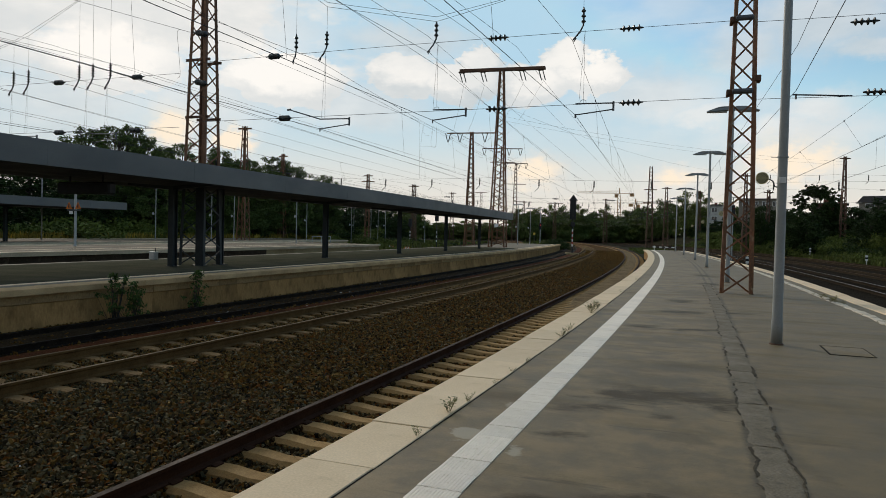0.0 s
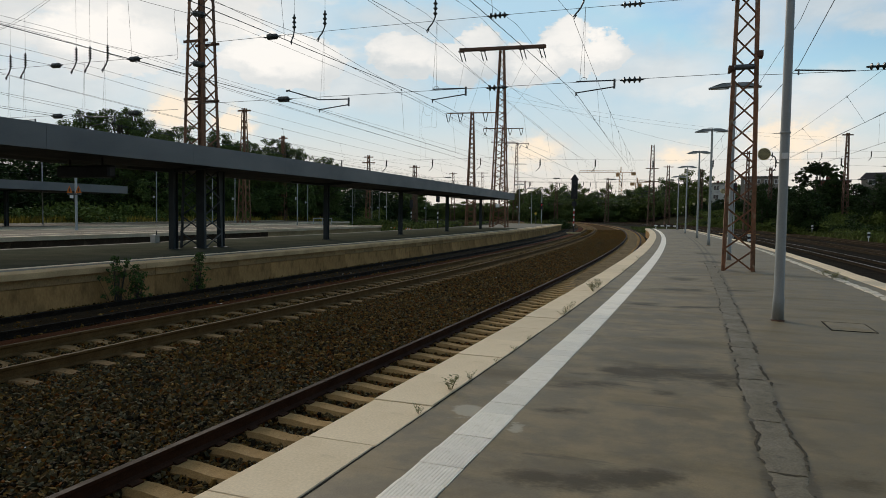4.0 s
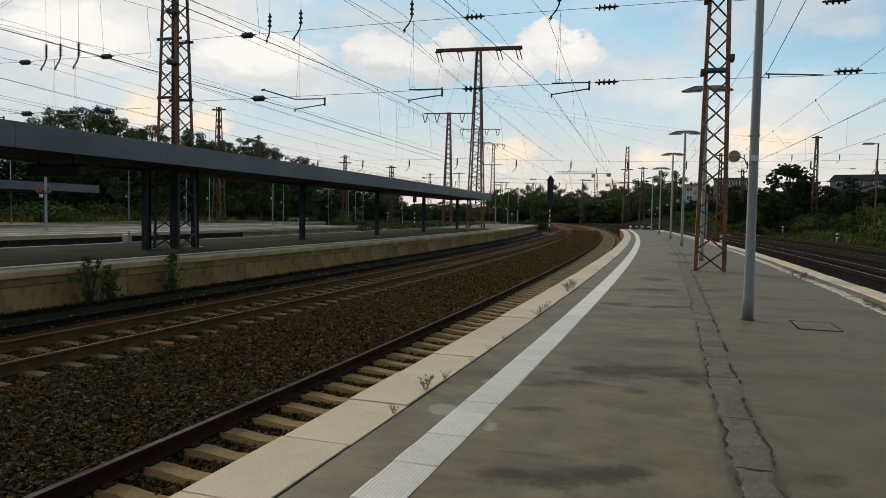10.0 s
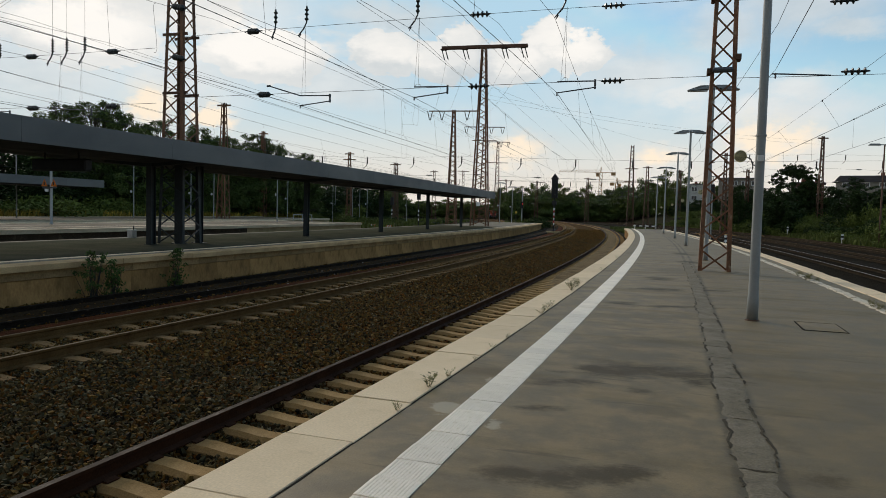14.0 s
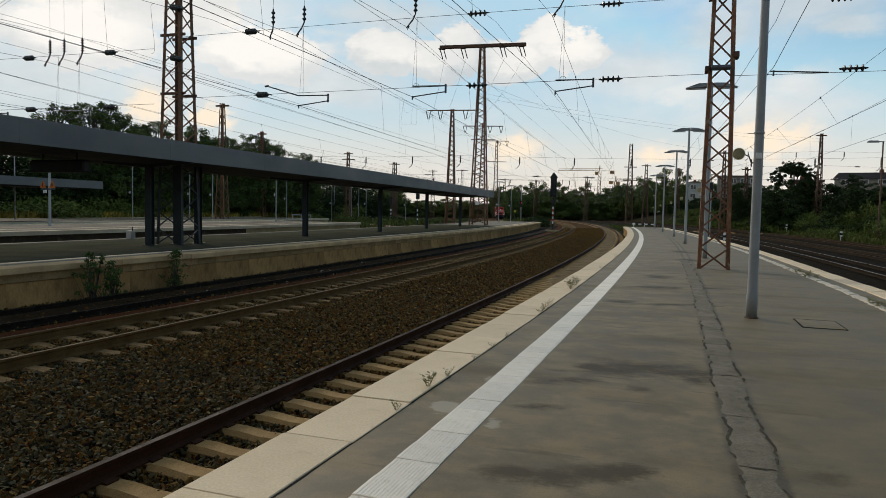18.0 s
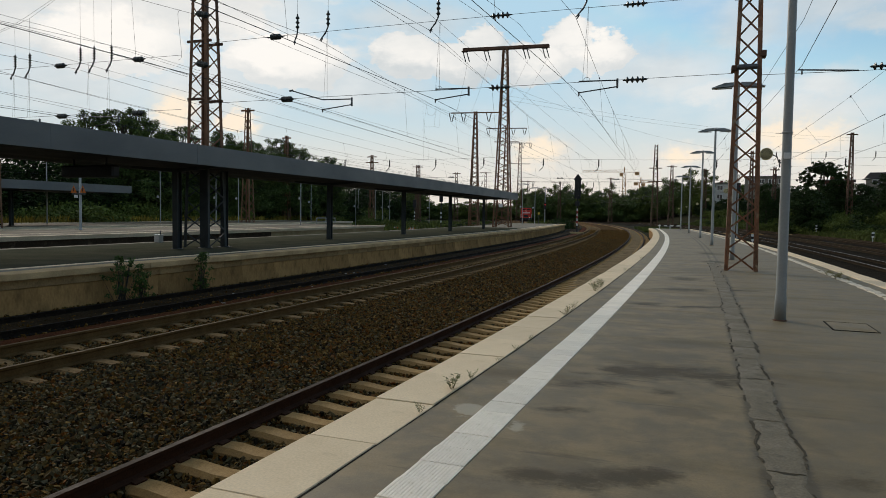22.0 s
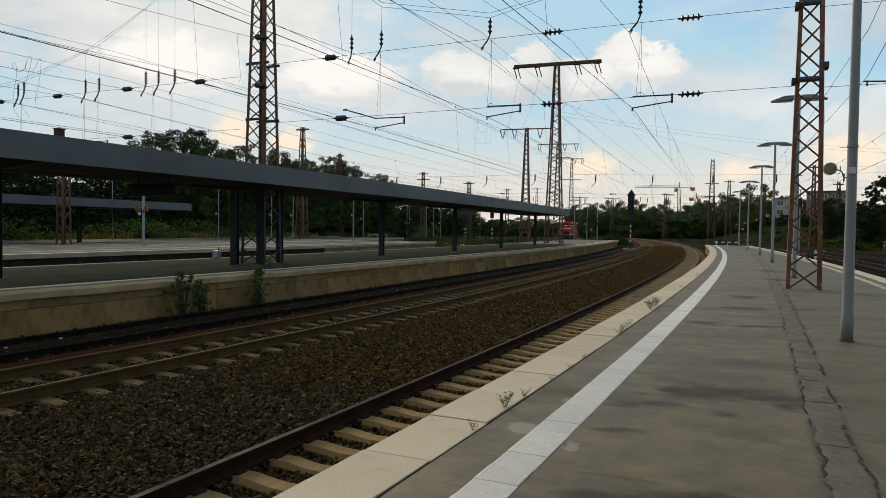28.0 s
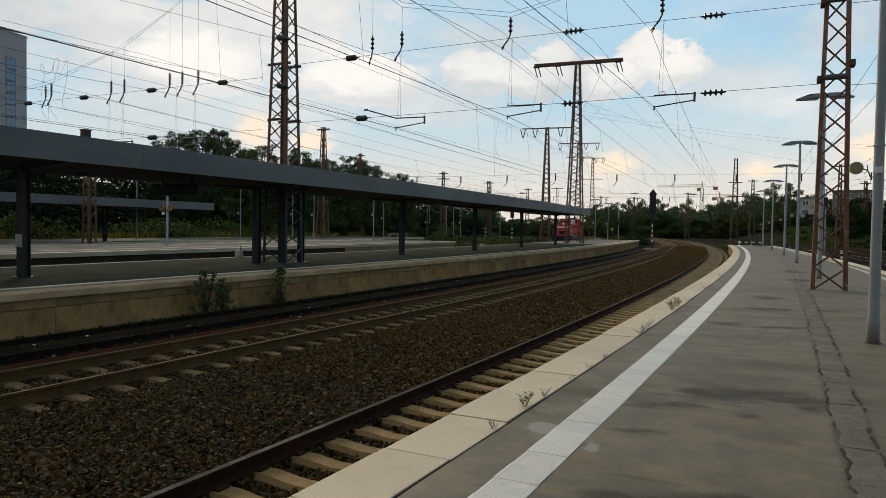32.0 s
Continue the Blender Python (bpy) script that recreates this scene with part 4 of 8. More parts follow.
while s < P2_END - 1:
    put("coping_slab", coping_l, plat2, along(s, -12.97 + r.uniform(-0.012, 0.012), 0.012 + r.uniform(-0.006, 0.006), r.uniform(-0.2, 0.2)))
    s += 1.5
panel_me = slab_mesh("wall_panel", 0.22, 1.965, 0.9, WALL_L)
block_me = slab_mesh("wall_block", 0.22, 0.985, 0.22, WALL_UP)
s = -40.0
while s < P2_END - 1:
    put("wall_panel", panel_me, plat2, along(s, -12.66 + r.uniform(-0.014, 0.014), -0.378))
    for k in (0, 1):
        put("wall_block", block_me, plat2, along(s + k, -12.64 + r.uniform(-0.014, 0.014), -0.142))
    s += 2.0
swept("core", [(-20.8, -1.3), (-20.8, -0.26), (-12.67, -0.26), (-12.67, -1.3)], -45, P2_END, 4, WALL_L, parent=plat2)
swept("coping_far", [(-21.35, -0.25), (-21.35, 0.01), (-20.9, 0.01), (-20.9, -0.25)], -45, P2_END, 3, GREY_PAVING, parent=plat2, label="worn grey coping")
swept("end_wall", [(-21.2, -1.3), (-21.2, -0.01), (-12.5, -0.01), (-12.5, -1.3)], P2_END, P2_END + 0.3, 1, WALL_PALE, parent=plat2)


# ---- tracks ----
def rail_profile(c, h=RAIL_Z, k=1.0):
    half = [(0.036, 0.0), (0.036, -0.030), (0.010, -0.048), (0.010, -0.125), (0.062, -0.15), (0.062, -0.165)]
    return [(c + x, h + z * k) for x, z in half] + [(c - x, h + z * k) for x, z in reversed(half)]


def sleeper_mesh(name, mat, l=2.5):
    """A concrete sleeper, lower in the middle, with raised rail seats."""
    v, f = [], []
    prof = [(-l / 2, -0.02), (-1.0, 0.0), (-0.5, 0.0), (-0.2, -0.035), (0.2, -0.035), (0.5, 0.0), (1.0, 0.0), (l / 2, -0.02)]
    for x, z in prof:
        for y, zz in ((-0.145, -0.2), (-0.145, z - 0.05), (-0.10, z), (0.10, z), (0.145, z - 0.05), (0.145, -0.2)):
            v.append((x, y, zz))
    for i in range(len(prof) - 1):
        for j in range(5):
            a = i * 6 + j
            f.append((a, a + 6, a + 7, a + 1))
    f += [tuple(range(6)), tuple(range((len(prof) - 1) * 6, len(prof) * 6))[::-1]]
    return mesh_of(name, v, f, mat)


sleeper_black = sleeper_mesh("sleeper_black", SLEEPER_BLACK)
sleeper_me, sleeper_old = sleeper_mesh("sleeper", SLEEPER), sleeper_mesh("sleeper_old", SLEEPER_DARK)
clip_p = ((-0.125, -0.01), (0.125, -0.01), (0.125, 0.012), (0.065, 0.024), (0.065, 0.006), (-0.065, 0.006), (-0.065, 0.024), (-0.125, 0.012))
clip_me = mesh_of("rail_fastening", [(x, y, z) for y in (-0.07, 0.07) for x, z in clip_p],
                  [(i, (i + 1) % 8, (i + 1) % 8 + 8, i + 8) for i in range(8)] + [tuple(range(8)), tuple(range(15, 7, -1))], RAIL)


def track(centre, s0, s1, label, pitch=0.6, near=(0, 0), phase=0.0, buried=0.0, me=None, side=None, top=None, z=RAIL_Z, tall=1.0, clips=True):
    me = me or sleeper_old
    t = tagged(new("railway_track"), label, "railway track", group="railway tracks")
    for c in (centre - 0.753, centre + 0.753):
        swept("rail", rail_profile(c, z, tall), s0, s1, 2.0, [side or RAIL, top or RAIL_TOP], index=[0] * 11 + [1], parent=t, label="rusty steel rail with a worn top")
    q, joined = s0 + phase, []
    rr = random.Random(int(abs(centre) * 10))
    while q < s1:
        m_ = along(q, centre + rr.uniform(-0.02, 0.02), z - 0.165 - buried, rr.uniform(-0.6, 0.6))
        if near[0] < q < near[1]:
            put("sleeper", me, t, m_)
            if q < 20 and clips and not buried:
                for k in (-0.753, 0.753):
                    put("rail_fastening", clip_me, t, m_ @ pose(k, 0, 0.002))
        else:
            joined.append(m_)
        q += pitch
    if joined:
        v, f = [], []
        base = [x.co.copy() for x in me.vertices]
        fs = [tuple(p.vertices) for p in me.polygons]
        for m_ in joined:
            o = len(v)
            v += [m_ @ c for c in base]
            f += [tuple(i + o for i in fc) for fc in fs]
        tagged(put("sleepers_beyond", mesh_of("sleepers_beyond", v, f, me.materials[0]), t), kind="stuff")
    return t


track(-1.548, -30, 330, "rusty railway track with pale concrete sleepers beside the platform", 0.585, (1.5, 100), phase=0.21, me=sleeper_me)
track(-7.60, -30, 330, "rusty railway track with brown concrete sleepers in dark ballast", 0.69, (0, 110), phase=0.51, side=RAIL_TAN, top=RAIL_TAN_TOP, tall=1.2, clips=False, buried=0.016)
track(-10.67, -30, 330, "old dark railway track below the stained platform wall", 0.65, (0, 70), buried=0.035, z=-0.82, side=RAIL_SOOT, top=RAIL_SOOT)
track(-23.0, -30, 420, "railway track behind the roofed platform", 0.65)
track(-28.2, -30, 330, "railway track below the pale platform edge", 0.65, buried=0.04)
for c in (11.75, 15.95, 20.2, 23.3):
    track(c, -7, 330, "rusty railway track below the grassy bank", 0.65, buried=0.05, top=RAIL_BRIGHT if c < 13 else RAIL_TAN_TOP, me=sleeper_black, side=SLEEPER_BLACK)


# ---- loose ballast stones ----
def stones(name, s0, s1, d0, d1, per_m2, size, seed, hole=(), plain=False, mat=None):
    g = np.random.RandomState(seed)
    n = int((s1 - s0) * (d1 - d0) * per_m2)
    base = np.array([(x, y, z) for x in (-0.8, 0.8) for y in (-0.7, 0.7) for z in (-0.5, 0.5)])
    tri = np.array([(0, 1, 3), (0, 3, 2), (4, 6, 7), (4, 7, 5), (0, 4, 5), (0, 5, 1), (2, 3, 7), (2, 7, 6), (0, 2, 6), (0, 6, 4), (1, 5, 7), (1, 7, 3)])
    if plain:
        base = np.array([(1, 0, 0), (-1, 0, 0), (0, 1, 0), (0, -1, 0), (0, 0, 1), (0, 0, -1.0)])
        tri = np.array([(0, 2, 4), (2, 1, 4), (1, 3, 4), (3, 0, 4), (2, 0, 5), (1, 2, 5), (3, 1, 5), (0, 3, 5)])
    kinds = [base * (1 + g.uniform(-0.45, 0.30, base.shape)) for _ in range(16)]
    ss, dd = g.uniform(s0, s1, n), g.uniform(d0, d1, n)
    keep = np.ones(n, bool)
    for a, b in hole:
        keep &= ~((dd > a) & (dd < b))
    ss, dd = ss[keep], dd[keep]
    n = len(ss)
    ang = TH + ss / RAD
    px_, py_ = CX + (RAD + dd) * np.cos(ang), CY + (RAD + dd) * np.sin(ang)
    hump = np.where((dd > -6.3) & (dd < -2.36), 0.026, 0.0)
    pz = -0.965 + hump + g.uniform(-0.012, 0.018, n) - np.where((dd > -2.2) & (dd < -0.2), 0.055, 0.0) - np.where((dd > -9.0) & (dd < -6.15), 0.034, 0.0)
    q = g.normal(size=(n, 4))
    q /= np.linalg.norm(q, axis=1)[:, None]
    w, x, y, z = q.T
    rot = np.stack([1 - 2 * (y * y + z * z), 2 * (x * y - z * w), 2 * (x * z + y * w), 2 * (x * y + z * w), 1 - 2 * (x * x + z * z), 2 * (y * z - x * w),
                    2 * (x * z - y * w), 2 * (y * z + x * w), 1 - 2 * (x * x + y * y)], 1).reshape(n, 3, 3)
    sc = (size * g.uniform(0.65, 1.4, n))[:, None] * g.uniform(0.5, 1.25, (n, 3))
    shape = np.array(kinds)[g.randint(0, 16, n)]
    v = np.einsum("nij,nkj->nki", rot, shape * sc[:, None, :]) + np.stack([px_, py_, pz], 1)[:, None, :]
    v = v.reshape(-1, 3)
    f = (tri[None] + (np.arange(n) * len(base))[:, None, None]).reshape(-1, 3)
    me = bpy.data.meshes.new(name)
    me.vertices.add(len(v))
    me.vertices.foreach_set("co", v.astype(np.float32).ravel())
    me.loops.add(f.size)
    me.loops.foreach_set("vertex_index", f.astype(np.int32).ravel())
    me.polygons.add(len(f))
    me.polygons.foreach_set("loop_start", np.arange(0, f.size, 3, dtype=np.int32))
    me.materials.append(mat or BALLAST)
    me.update()
    me.validate()
    me.shade_flat()
    return tagged(put(name, me), "loose greenish grey ballast stones" if mat else "loose dark brown ballast stones", "ballast", kind="stuff")


stones("ballast_stones", 1.5, 9, -9.0, -0.3, 260, 0.031, 1)
stones("ballast_stones", 1.5, 9, -9.0, -0.3, 540, 0.032, 11, mat=BALLAST_GREY)
stones("ballast_stones", 9, 18, -9.0, -0.5, 380, 0.034, 2)
stones("ballast_stones", 9, 18, -9.0, -0.5, 220, 0.034, 12, mat=BALLAST_GREY)
stones("ballast_stones", 18, 40, -9.0, -0.9, 150, 0.042, 3, plain=True)
stones("ballast_stones", 18, 40, -9.0, -0.9, 120, 0.042, 13, plain=True, mat=BALLAST_GREY)
stones("ballast_stones", 40, 75, -9.0, -2.4, 120, 0.043, 4, plain=True)
stones("ballast_stones", 40, 75, -9.0, -2.4, 80, 0.043, 14, plain=True, mat=BALLAST_GREY)
stones("ballast_stones", 75, 125, -8.6, -2.4, 90, 0.06, 6, plain=True)
stones("ballast_stones", 8, 36, -12.4, -9.0, 60, 0.040, 5, plain=True)

def prism(bm, prof, p, q):
    """A rolled section drawn from p up to q."""
    rings = [[bm.verts.new((c[0] + x, c[1] + y, c[2])) for x, y in prof] for c in (p, q)]
    n = len(prof)
    for i in range(n):
        bm.faces.new((rings[0][i], rings[0][(i + 1) % n], rings[1][(i + 1) % n], rings[1][i]))
    bm.faces.new(rings[0][::-1])
    bm.faces.new(rings[1])
    bmesh.ops.recalc_face_normals(bm, faces=bm.faces[:])
    return bm



# ---- platform roof ----
CAN_END = 75.6


def platform_roof(s0, s1, z0, z1, d0, d1, posts, label):
    t = thing("platform_roof", label, "platform roof")
    mid = (d0 + d1) / 2
    q = s0
    first = True
    while q < s1 - 0.1:                       # fascia in sheets, both sides
        e = min(q + 6.0, s1)
        for d, k in ((d1, -0.06), (d0, 0.06)):
            swept("fascia_sheet", [(d, z0), (d, z1), (d + k, z1), (d + k, z0)], q + 0.004, e - 0.004, 3, FASCIA, parent=t, label="grey sheet-metal fascia" if first else "")
        first = False
        q = e
    swept("fascia_end", [(d0 + 0.05, z0), (d0 + 0.05, z1), (d1 - 0.05, z1), (d1 - 0.05, z0)], s1 - 0.06, s1, 1, FASCIA, parent=t)
    swept("soffit", [(d0 + 0.062, z0 + 0.12), (mid, z0 - 0.02), (d1 - 0.062, z0 + 0.12), (d1 - 0.062, z0 + 0.18), (mid, z0 + 0.06), (d0 + 0.062, z0 + 0.18)], s0, s1 - 0.07, 3, SOFFIT, parent=t, label="soffit boards with roof shade in their dark colour")
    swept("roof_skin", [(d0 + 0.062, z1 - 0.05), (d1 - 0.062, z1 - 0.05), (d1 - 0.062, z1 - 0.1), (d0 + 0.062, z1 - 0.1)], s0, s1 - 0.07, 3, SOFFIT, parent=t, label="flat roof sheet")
    for p in posts:
        bm = bmesh.new()
        # I-section column with base plate
        prof = [(-0.12, -0.13), (0.12, -0.13), (0.12, -0.11), (0.02, -0.11), (0.02, 0.11), (0.12, 0.11), (0.12, 0.13), (-0.12, 0.13), (-0.12, 0.11), (-0.02, 0.11), (-0.02, -0.11), (-0.12, -0.11)]
        prism(bm, prof, (0, 0, 0.02), (0, 0, z0 + 0.1))
        part("column", bm, STEEL_DARK, t, "dark grey steel column", along(p, mid))
        part("base_plate", box(bmesh.new(), -0.18, 0.18, -0.18, 0.18, 0.0, 0.02), STEEL_DARK, t, "", along(p, mid))
        bm = bmesh.new()
        for k in (-1, 1):                     # tapering brackets
            v = [bm.verts.new(c) for c in ((0, -0.06, z0 - 0.16), (0, 0.06, z0 - 0.16), (k * 2.2, -0.06, z0 + 0.02), (k * 2.2, 0.06, z0 + 0.02), (0, -0.06, z0 + 0.1), (0, 0.06, z0 + 0.1), (k * 2.2, -0.06, z0 + 0.1), (k * 2.2, 0.06, z0 + 0.1))]
            for f in ((0, 1, 3, 2), (4, 6, 7, 5), (0, 2, 6, 4), (1, 5, 7, 3), (2, 3, 7, 6)):
                bm.faces.new([v[i] for i in f])
        bmesh.ops.recalc_face_normals(bm, faces=bm.faces[:])
        part("bracket", bm, STEEL_DARK, t, "", along(p, mid))
    return t


platform_roof(-40, CAN_END, 3.14, 3.84, -19.2, -14.3, [-33.8, -22.2, -10.6, 1.0, 12.02, 21.82, 34.3, 45.6, 57.0, 69.6], "long flat platform roof with grey sheet fascia on dark steel columns")


# two more columns beside the mast that stands in the roof
for q, d, hw in ((23.08, -16.44, 0.13), (24.19, -16.31, 0.10)):
    t = thing("column", "dark steel column beside the mast under the roof", "column", along(q, d), "columns beside the mast")
    bm = bmesh.new()
    prof = [(-hw, -0.13), (hw, -0.13), (hw, -0.11), (0.02, -0.11), (0.02, 0.11), (hw, 0.11), (hw, 0.13), (-hw, 0.13), (-hw, 0.11), (-0.02, 0.11), (-0.02, -0.11), (-hw, -0.11)]
    part("shaft", prism(bm, prof, (0, 0, 0.02), (0, 0, 3.2)), STEEL_DARK, t)
    part("base_plate", box(bmesh.new(), -0.22, 0.22, -0.24, 0.24, 0.0, 0.02), STEEL_DARK, t)


plate_t = thing("notice_plate", "small white notice plate fixed to a roof column", "notice", along(12.02, -16.75, 0.85))
part("plate", box(bmesh.new(), -0.13, 0.13, -0.16, -0.135, 0.0, 0.36, 0.004), WHITE, plate_t)
part("clip", box(bmesh.new(), -0.05, 0.05, -0.134, -0.12, 0.1, 0.2), STEEL_DARK, plate_t)


def hanging_clock(s_, d, z):
    """The dark display case hung under the roof."""
    t = thing("platform_display", "dark hanging departure display case under the roof", "display", along(s_, d, z))
    part("case", box(bmesh.new(), -1.12, 1.12, -0.16, 0.16, -0.58, -0.19, 0.05), BLACK, t)
    for x in (-0.7, 0.7):
        part("hanger", tube(bmesh.new(), (x, 0, -0.2), (x, 0, 0.25), 0.03), BLACK, t)


hanging_clock(17.28, -16.4, 3.12)


# ---- lattice masts ----
def lattice_mast(name, label, m, h, w0, w1, panels, leg, lace, mat, single=False, turn=0, pieces=True, flat=False, shade_to=0.0):
    """A riveted steel mast. flat: two channel legs with lacing in front and behind."""
    t = thing(name, label, "catenary mast", m @ pose(0, 0, 0, 0, 0, turn))
    dep = 0.30
    if flat:
        ends = [((-1, 0), 0), ((1, 0), 0)]
        for k in (-1, 1):
            th = 0.022
            prof = [(-leg / 2, -dep / 2), (leg / 2, -dep / 2), (leg / 2, dep / 2), (-leg / 2, dep / 2), (-leg / 2, dep / 2 - th), (leg / 2 - th, dep / 2 - th), (leg / 2 - th, th - dep / 2), (-leg / 2, th - dep / 2)]
            bm = prism(bmesh.new(), [(k * x, y) for x, y in prof], (k * w0 / 2, 0, 0.02), (k * w1 / 2, 0, h))
            part("leg", bm, mat, t)
            bm = box(bmesh.new(), k * w0 / 2 - leg * 0.56, k * w0 / 2 + leg * 0.56, -dep * 0.54, dep * 0.54, 0.0, 0.035, 0.008)
            part("foot", bm, mat, t)
    else:
        for a in (-1, 1):
            for b in (-1, 1):
                th = 0.02
                prof = [(0, 0), (-a * leg, 0), (-a * leg, -b * th), (-a * th, -b * th), (-a * th, -b * leg), (0, -b * leg)]
                # steel below this height turns dark grey: roof shade put into the colour
                wg = w0 + (w1 - w0) * shade_to / h
                if shade_to:
                    part("leg_foot", prism(bmesh.new(), prof, (a * w0 / 2, b * w0 / 2, 0), (a * wg / 2, b * wg / 2, shade_to)), STEEL_DARK, t, "dark grey foot of the leg, roof shade in its colour")
                part("leg", prism(bmesh.new(), prof, (a * wg / 2, b * wg / 2, shade_to), (a * w1 / 2, b * w1 / 2, h)), mat, t)
    joined = bmesh.new()
    n = panels
    heights = [h * i / n for i in range(n + 1)]
    for i in range(n):
        za, zb = heights[i], heights[i + 1]
        wa, wb = w0 + (w1 - w0) * za / h, w0 + (w1 - w0) * zb / h
        if flat:
            jobs = [((-wa / 2, -dep / 2, za), (wb / 2, -dep / 2, zb)), ((wa / 2, dep / 2, za), (-wb / 2, dep / 2, zb))]
            if i % 2:
                jobs = [((wa / 2, -dep / 2, za), (-wb / 2, -dep / 2, zb)), ((-wa / 2, dep / 2, za), (wb / 2, dep / 2, zb))]
        else:
            jobs = []
            for ax in range(4):
                c, s_ = (1, 0, -1, 0)[ax], (0, 1, 0, -1)[ax]

                def pt(u, w, zz):
                    return ((c * u - s_ * w), (s_ * u + c * w), zz)
                k = -1 if single and i % 2 else 1
                jobs.append((pt(-k * wa / 2, -wa / 2, za), pt(k * wb / 2, -wb / 2, zb)))
                if not single:
                    jobs.append((pt(wa / 2, -wa / 2 + 0.02, za), pt(-wb / 2, -wb / 2 + 0.02, zb)))
        for p, q in jobs:
            if pieces:
                bm = bar(bmesh.new(), p, q, lace, 0.014, (0, 1, 0.01) if abs(p[1] - q[1]) < 0.2 else (1, 0, 0.01))
                part("lacing_bar", bm, STEEL_DARK if zb <= shade_to + 0.1 else mat, t)
            else:
                bar(joined, p, q, lace, 0.02, (0, 1, 0.01) if abs(p[1] - q[1]) < 0.2 else (1, 0, 0.01))
    if pieces:
        joined.free()
    else:
        tagged(part("lacing", joined, mat, t), kind="stuff")
    return t


# the mast on the near platform, with its two span-wire brackets
mast_r = lattice_mast("lattice_mast", "rust-brown riveted lattice mast standing on the platform", along(21.9, 3.58), 13.0, 0.80, 0.36, 21, 0.105, 0.05, RUST, flat=True)
for z in (5.85, 7.95):
    w = 0.80 - 0.44 * z / 13
    part("bracket", box(bmesh.new(), -w / 2 - 0.15, -w / 2 - 0.03, -0.22, 0.22, z - 0.07, z + 0.08, 0.01), RUST_DARK, mast_r)
    bm = lathe(bmesh.new(), [(0.06, -w / 2), (0.08, -w / 2 + 0.03), (0.08, w / 2 - 0.1), (0.06, w / 2 - 0.06)], 12, "x", (0, -0.28, z))
    part("tension_drum", bm, GALV, mast_r, "grey spring drum")
part("bracket", box(bmesh.new(), 0.30, 0.46, -0.2, 0.2, 6.15, 6.32, 0.01), RUST_DARK, mast_r)

# the part under the roof carries its shade as dark grey
mast_l = lattice_mast("lattice_mast", "tall rust-brown lattice mast rising through the platform roof", along(23.4, -16.65), 17.0, 1.20, 0.38, 26, 0.13, 0.055, RUST_WARM, single=True, shade_to=3.3)
for z in (6.0, 8.3):
    for y in (-0.35, 0.35):
        part("crossbar", bar(bmesh.new(), (-0.58, y, z), (0.58, y, z), 0.06, 0.1), RUST_DARK, mast_l)

# mast with the wide top beam
t_mast = lattice_mast("beam_mast", "tall rusty lattice mast with a wide top beam", along(80.7, -16.95), 20.8, 2.0, 0.62, 27, 0.17, 0.085, RUST_WARM, single=True)
bm = bmesh.new()
for y in (-0.25, 0.25):
    bar(bm, (-5.1, y, 20.95), (5.1, y, 20.95), 0.10, 0.32)
for x in range(-5, 6):
    bar(bm, (x, -0.25, 20.95), (x, 0.25, 20.95), 0.08, 0.1)
part("top_beam", bm, RUST_DARK, t_mast, "wide riveted top beam")
part("notice", box(bmesh.new(), -0.22, 0.22, -1.1, -1.06, 2.35, 2.75), WHITE, t_mast, "white notice plate")


def insulator_mesh(name, n, l, r):
    """A string of glazed sheds along z, from 0 down to -l."""
    prof = [(0.018, 0.06), (0.03, 0.02)]
    for i in range(n):
        z = -l * (i + 0.15) / n
        prof += [(0.035, z), (r, z - l * 0.25 / n), (r * 0.97, z - l * 0.4 / n), (0.035, z - l * 0.6 / n)]
    prof += [(0.03, -l), (0.015, -l - 0.06)]
    bm = lathe(bmesh.new(), prof[::-1], 12)
    me = bpy.data.meshes.new(name)
    bm.to_mesh(me)
    bm.free()
    me.materials.append(PORCELAIN)
    return me


INS = insulator_mesh("insulator", 5, 0.62, 0.085)
INS_FAT = insulator_mesh("insulator_fat", 5, 0.60, 0.095)
INS_ROD = insulator_mesh("insulator_rod", 7, 0.75, 0.045)


def insulator(p, axis, me=INS, scale=1.0, label="dark glazed insulator string in the overhead wires"):
    q = Vector(axis).normalized().to_track_quat("-Z", "Y").to_matrix().to_4x4()
    ob = put("insulator", me, None, Matrix.Translation(p) @ q @ Matrix.Diagonal((scale, scale, scale, 1)))
    return tagged(ob, label, "insulator", group="overhead line insulators")


def wire_mesh(name, pts, r):
    v, f = [], []
    pts = [Vector(p) for p in pts]
    for i, p in enumerate(pts):
        a = (pts[min(i + 1, len(pts) - 1)] - pts[max(i - 1, 0)]).normalized()
        side = a.cross(Vector((0, 0, 1)))
        side = side.normalized() if side.length > 0.01 else Vector((1, 0, 0))
        up = side.cross(a).normalized()
        for k in range(4):
            c, s_ = ((1, 0), (0, 1), (-1, 0), (0, -1))[k]
            v.append(p + side * (c * r) + up * (s_ * r))
    for i in range(len(pts) - 1):
        for k in range(4):
            f.append((i * 4 + k, i * 4 + (k + 1) % 4, i * 4 + 4 + (k + 1) % 4, i * 4 + 4 + k))
    f += [(3, 2, 1, 0), tuple(range(len(v) - 4, len(v)))]
    return mesh_of(name, v, f, WIRE)


def wire(pts, r=0.008, label="dark overhead wire", name="overhead_wire"):
    """One wire through the given points."""
    return tagged(put(name, wire_mesh(name, pts, r), None), label, "overhead wire", group="overhead wires")


def sag(p, q, drop, n=8):
    p, q = Vector(p), Vector(q)
    return [p.lerp(q, i / n) - Vector((0, 0, drop * 4 * (i / n) * (1 - i / n))) for i in range(n + 1)]


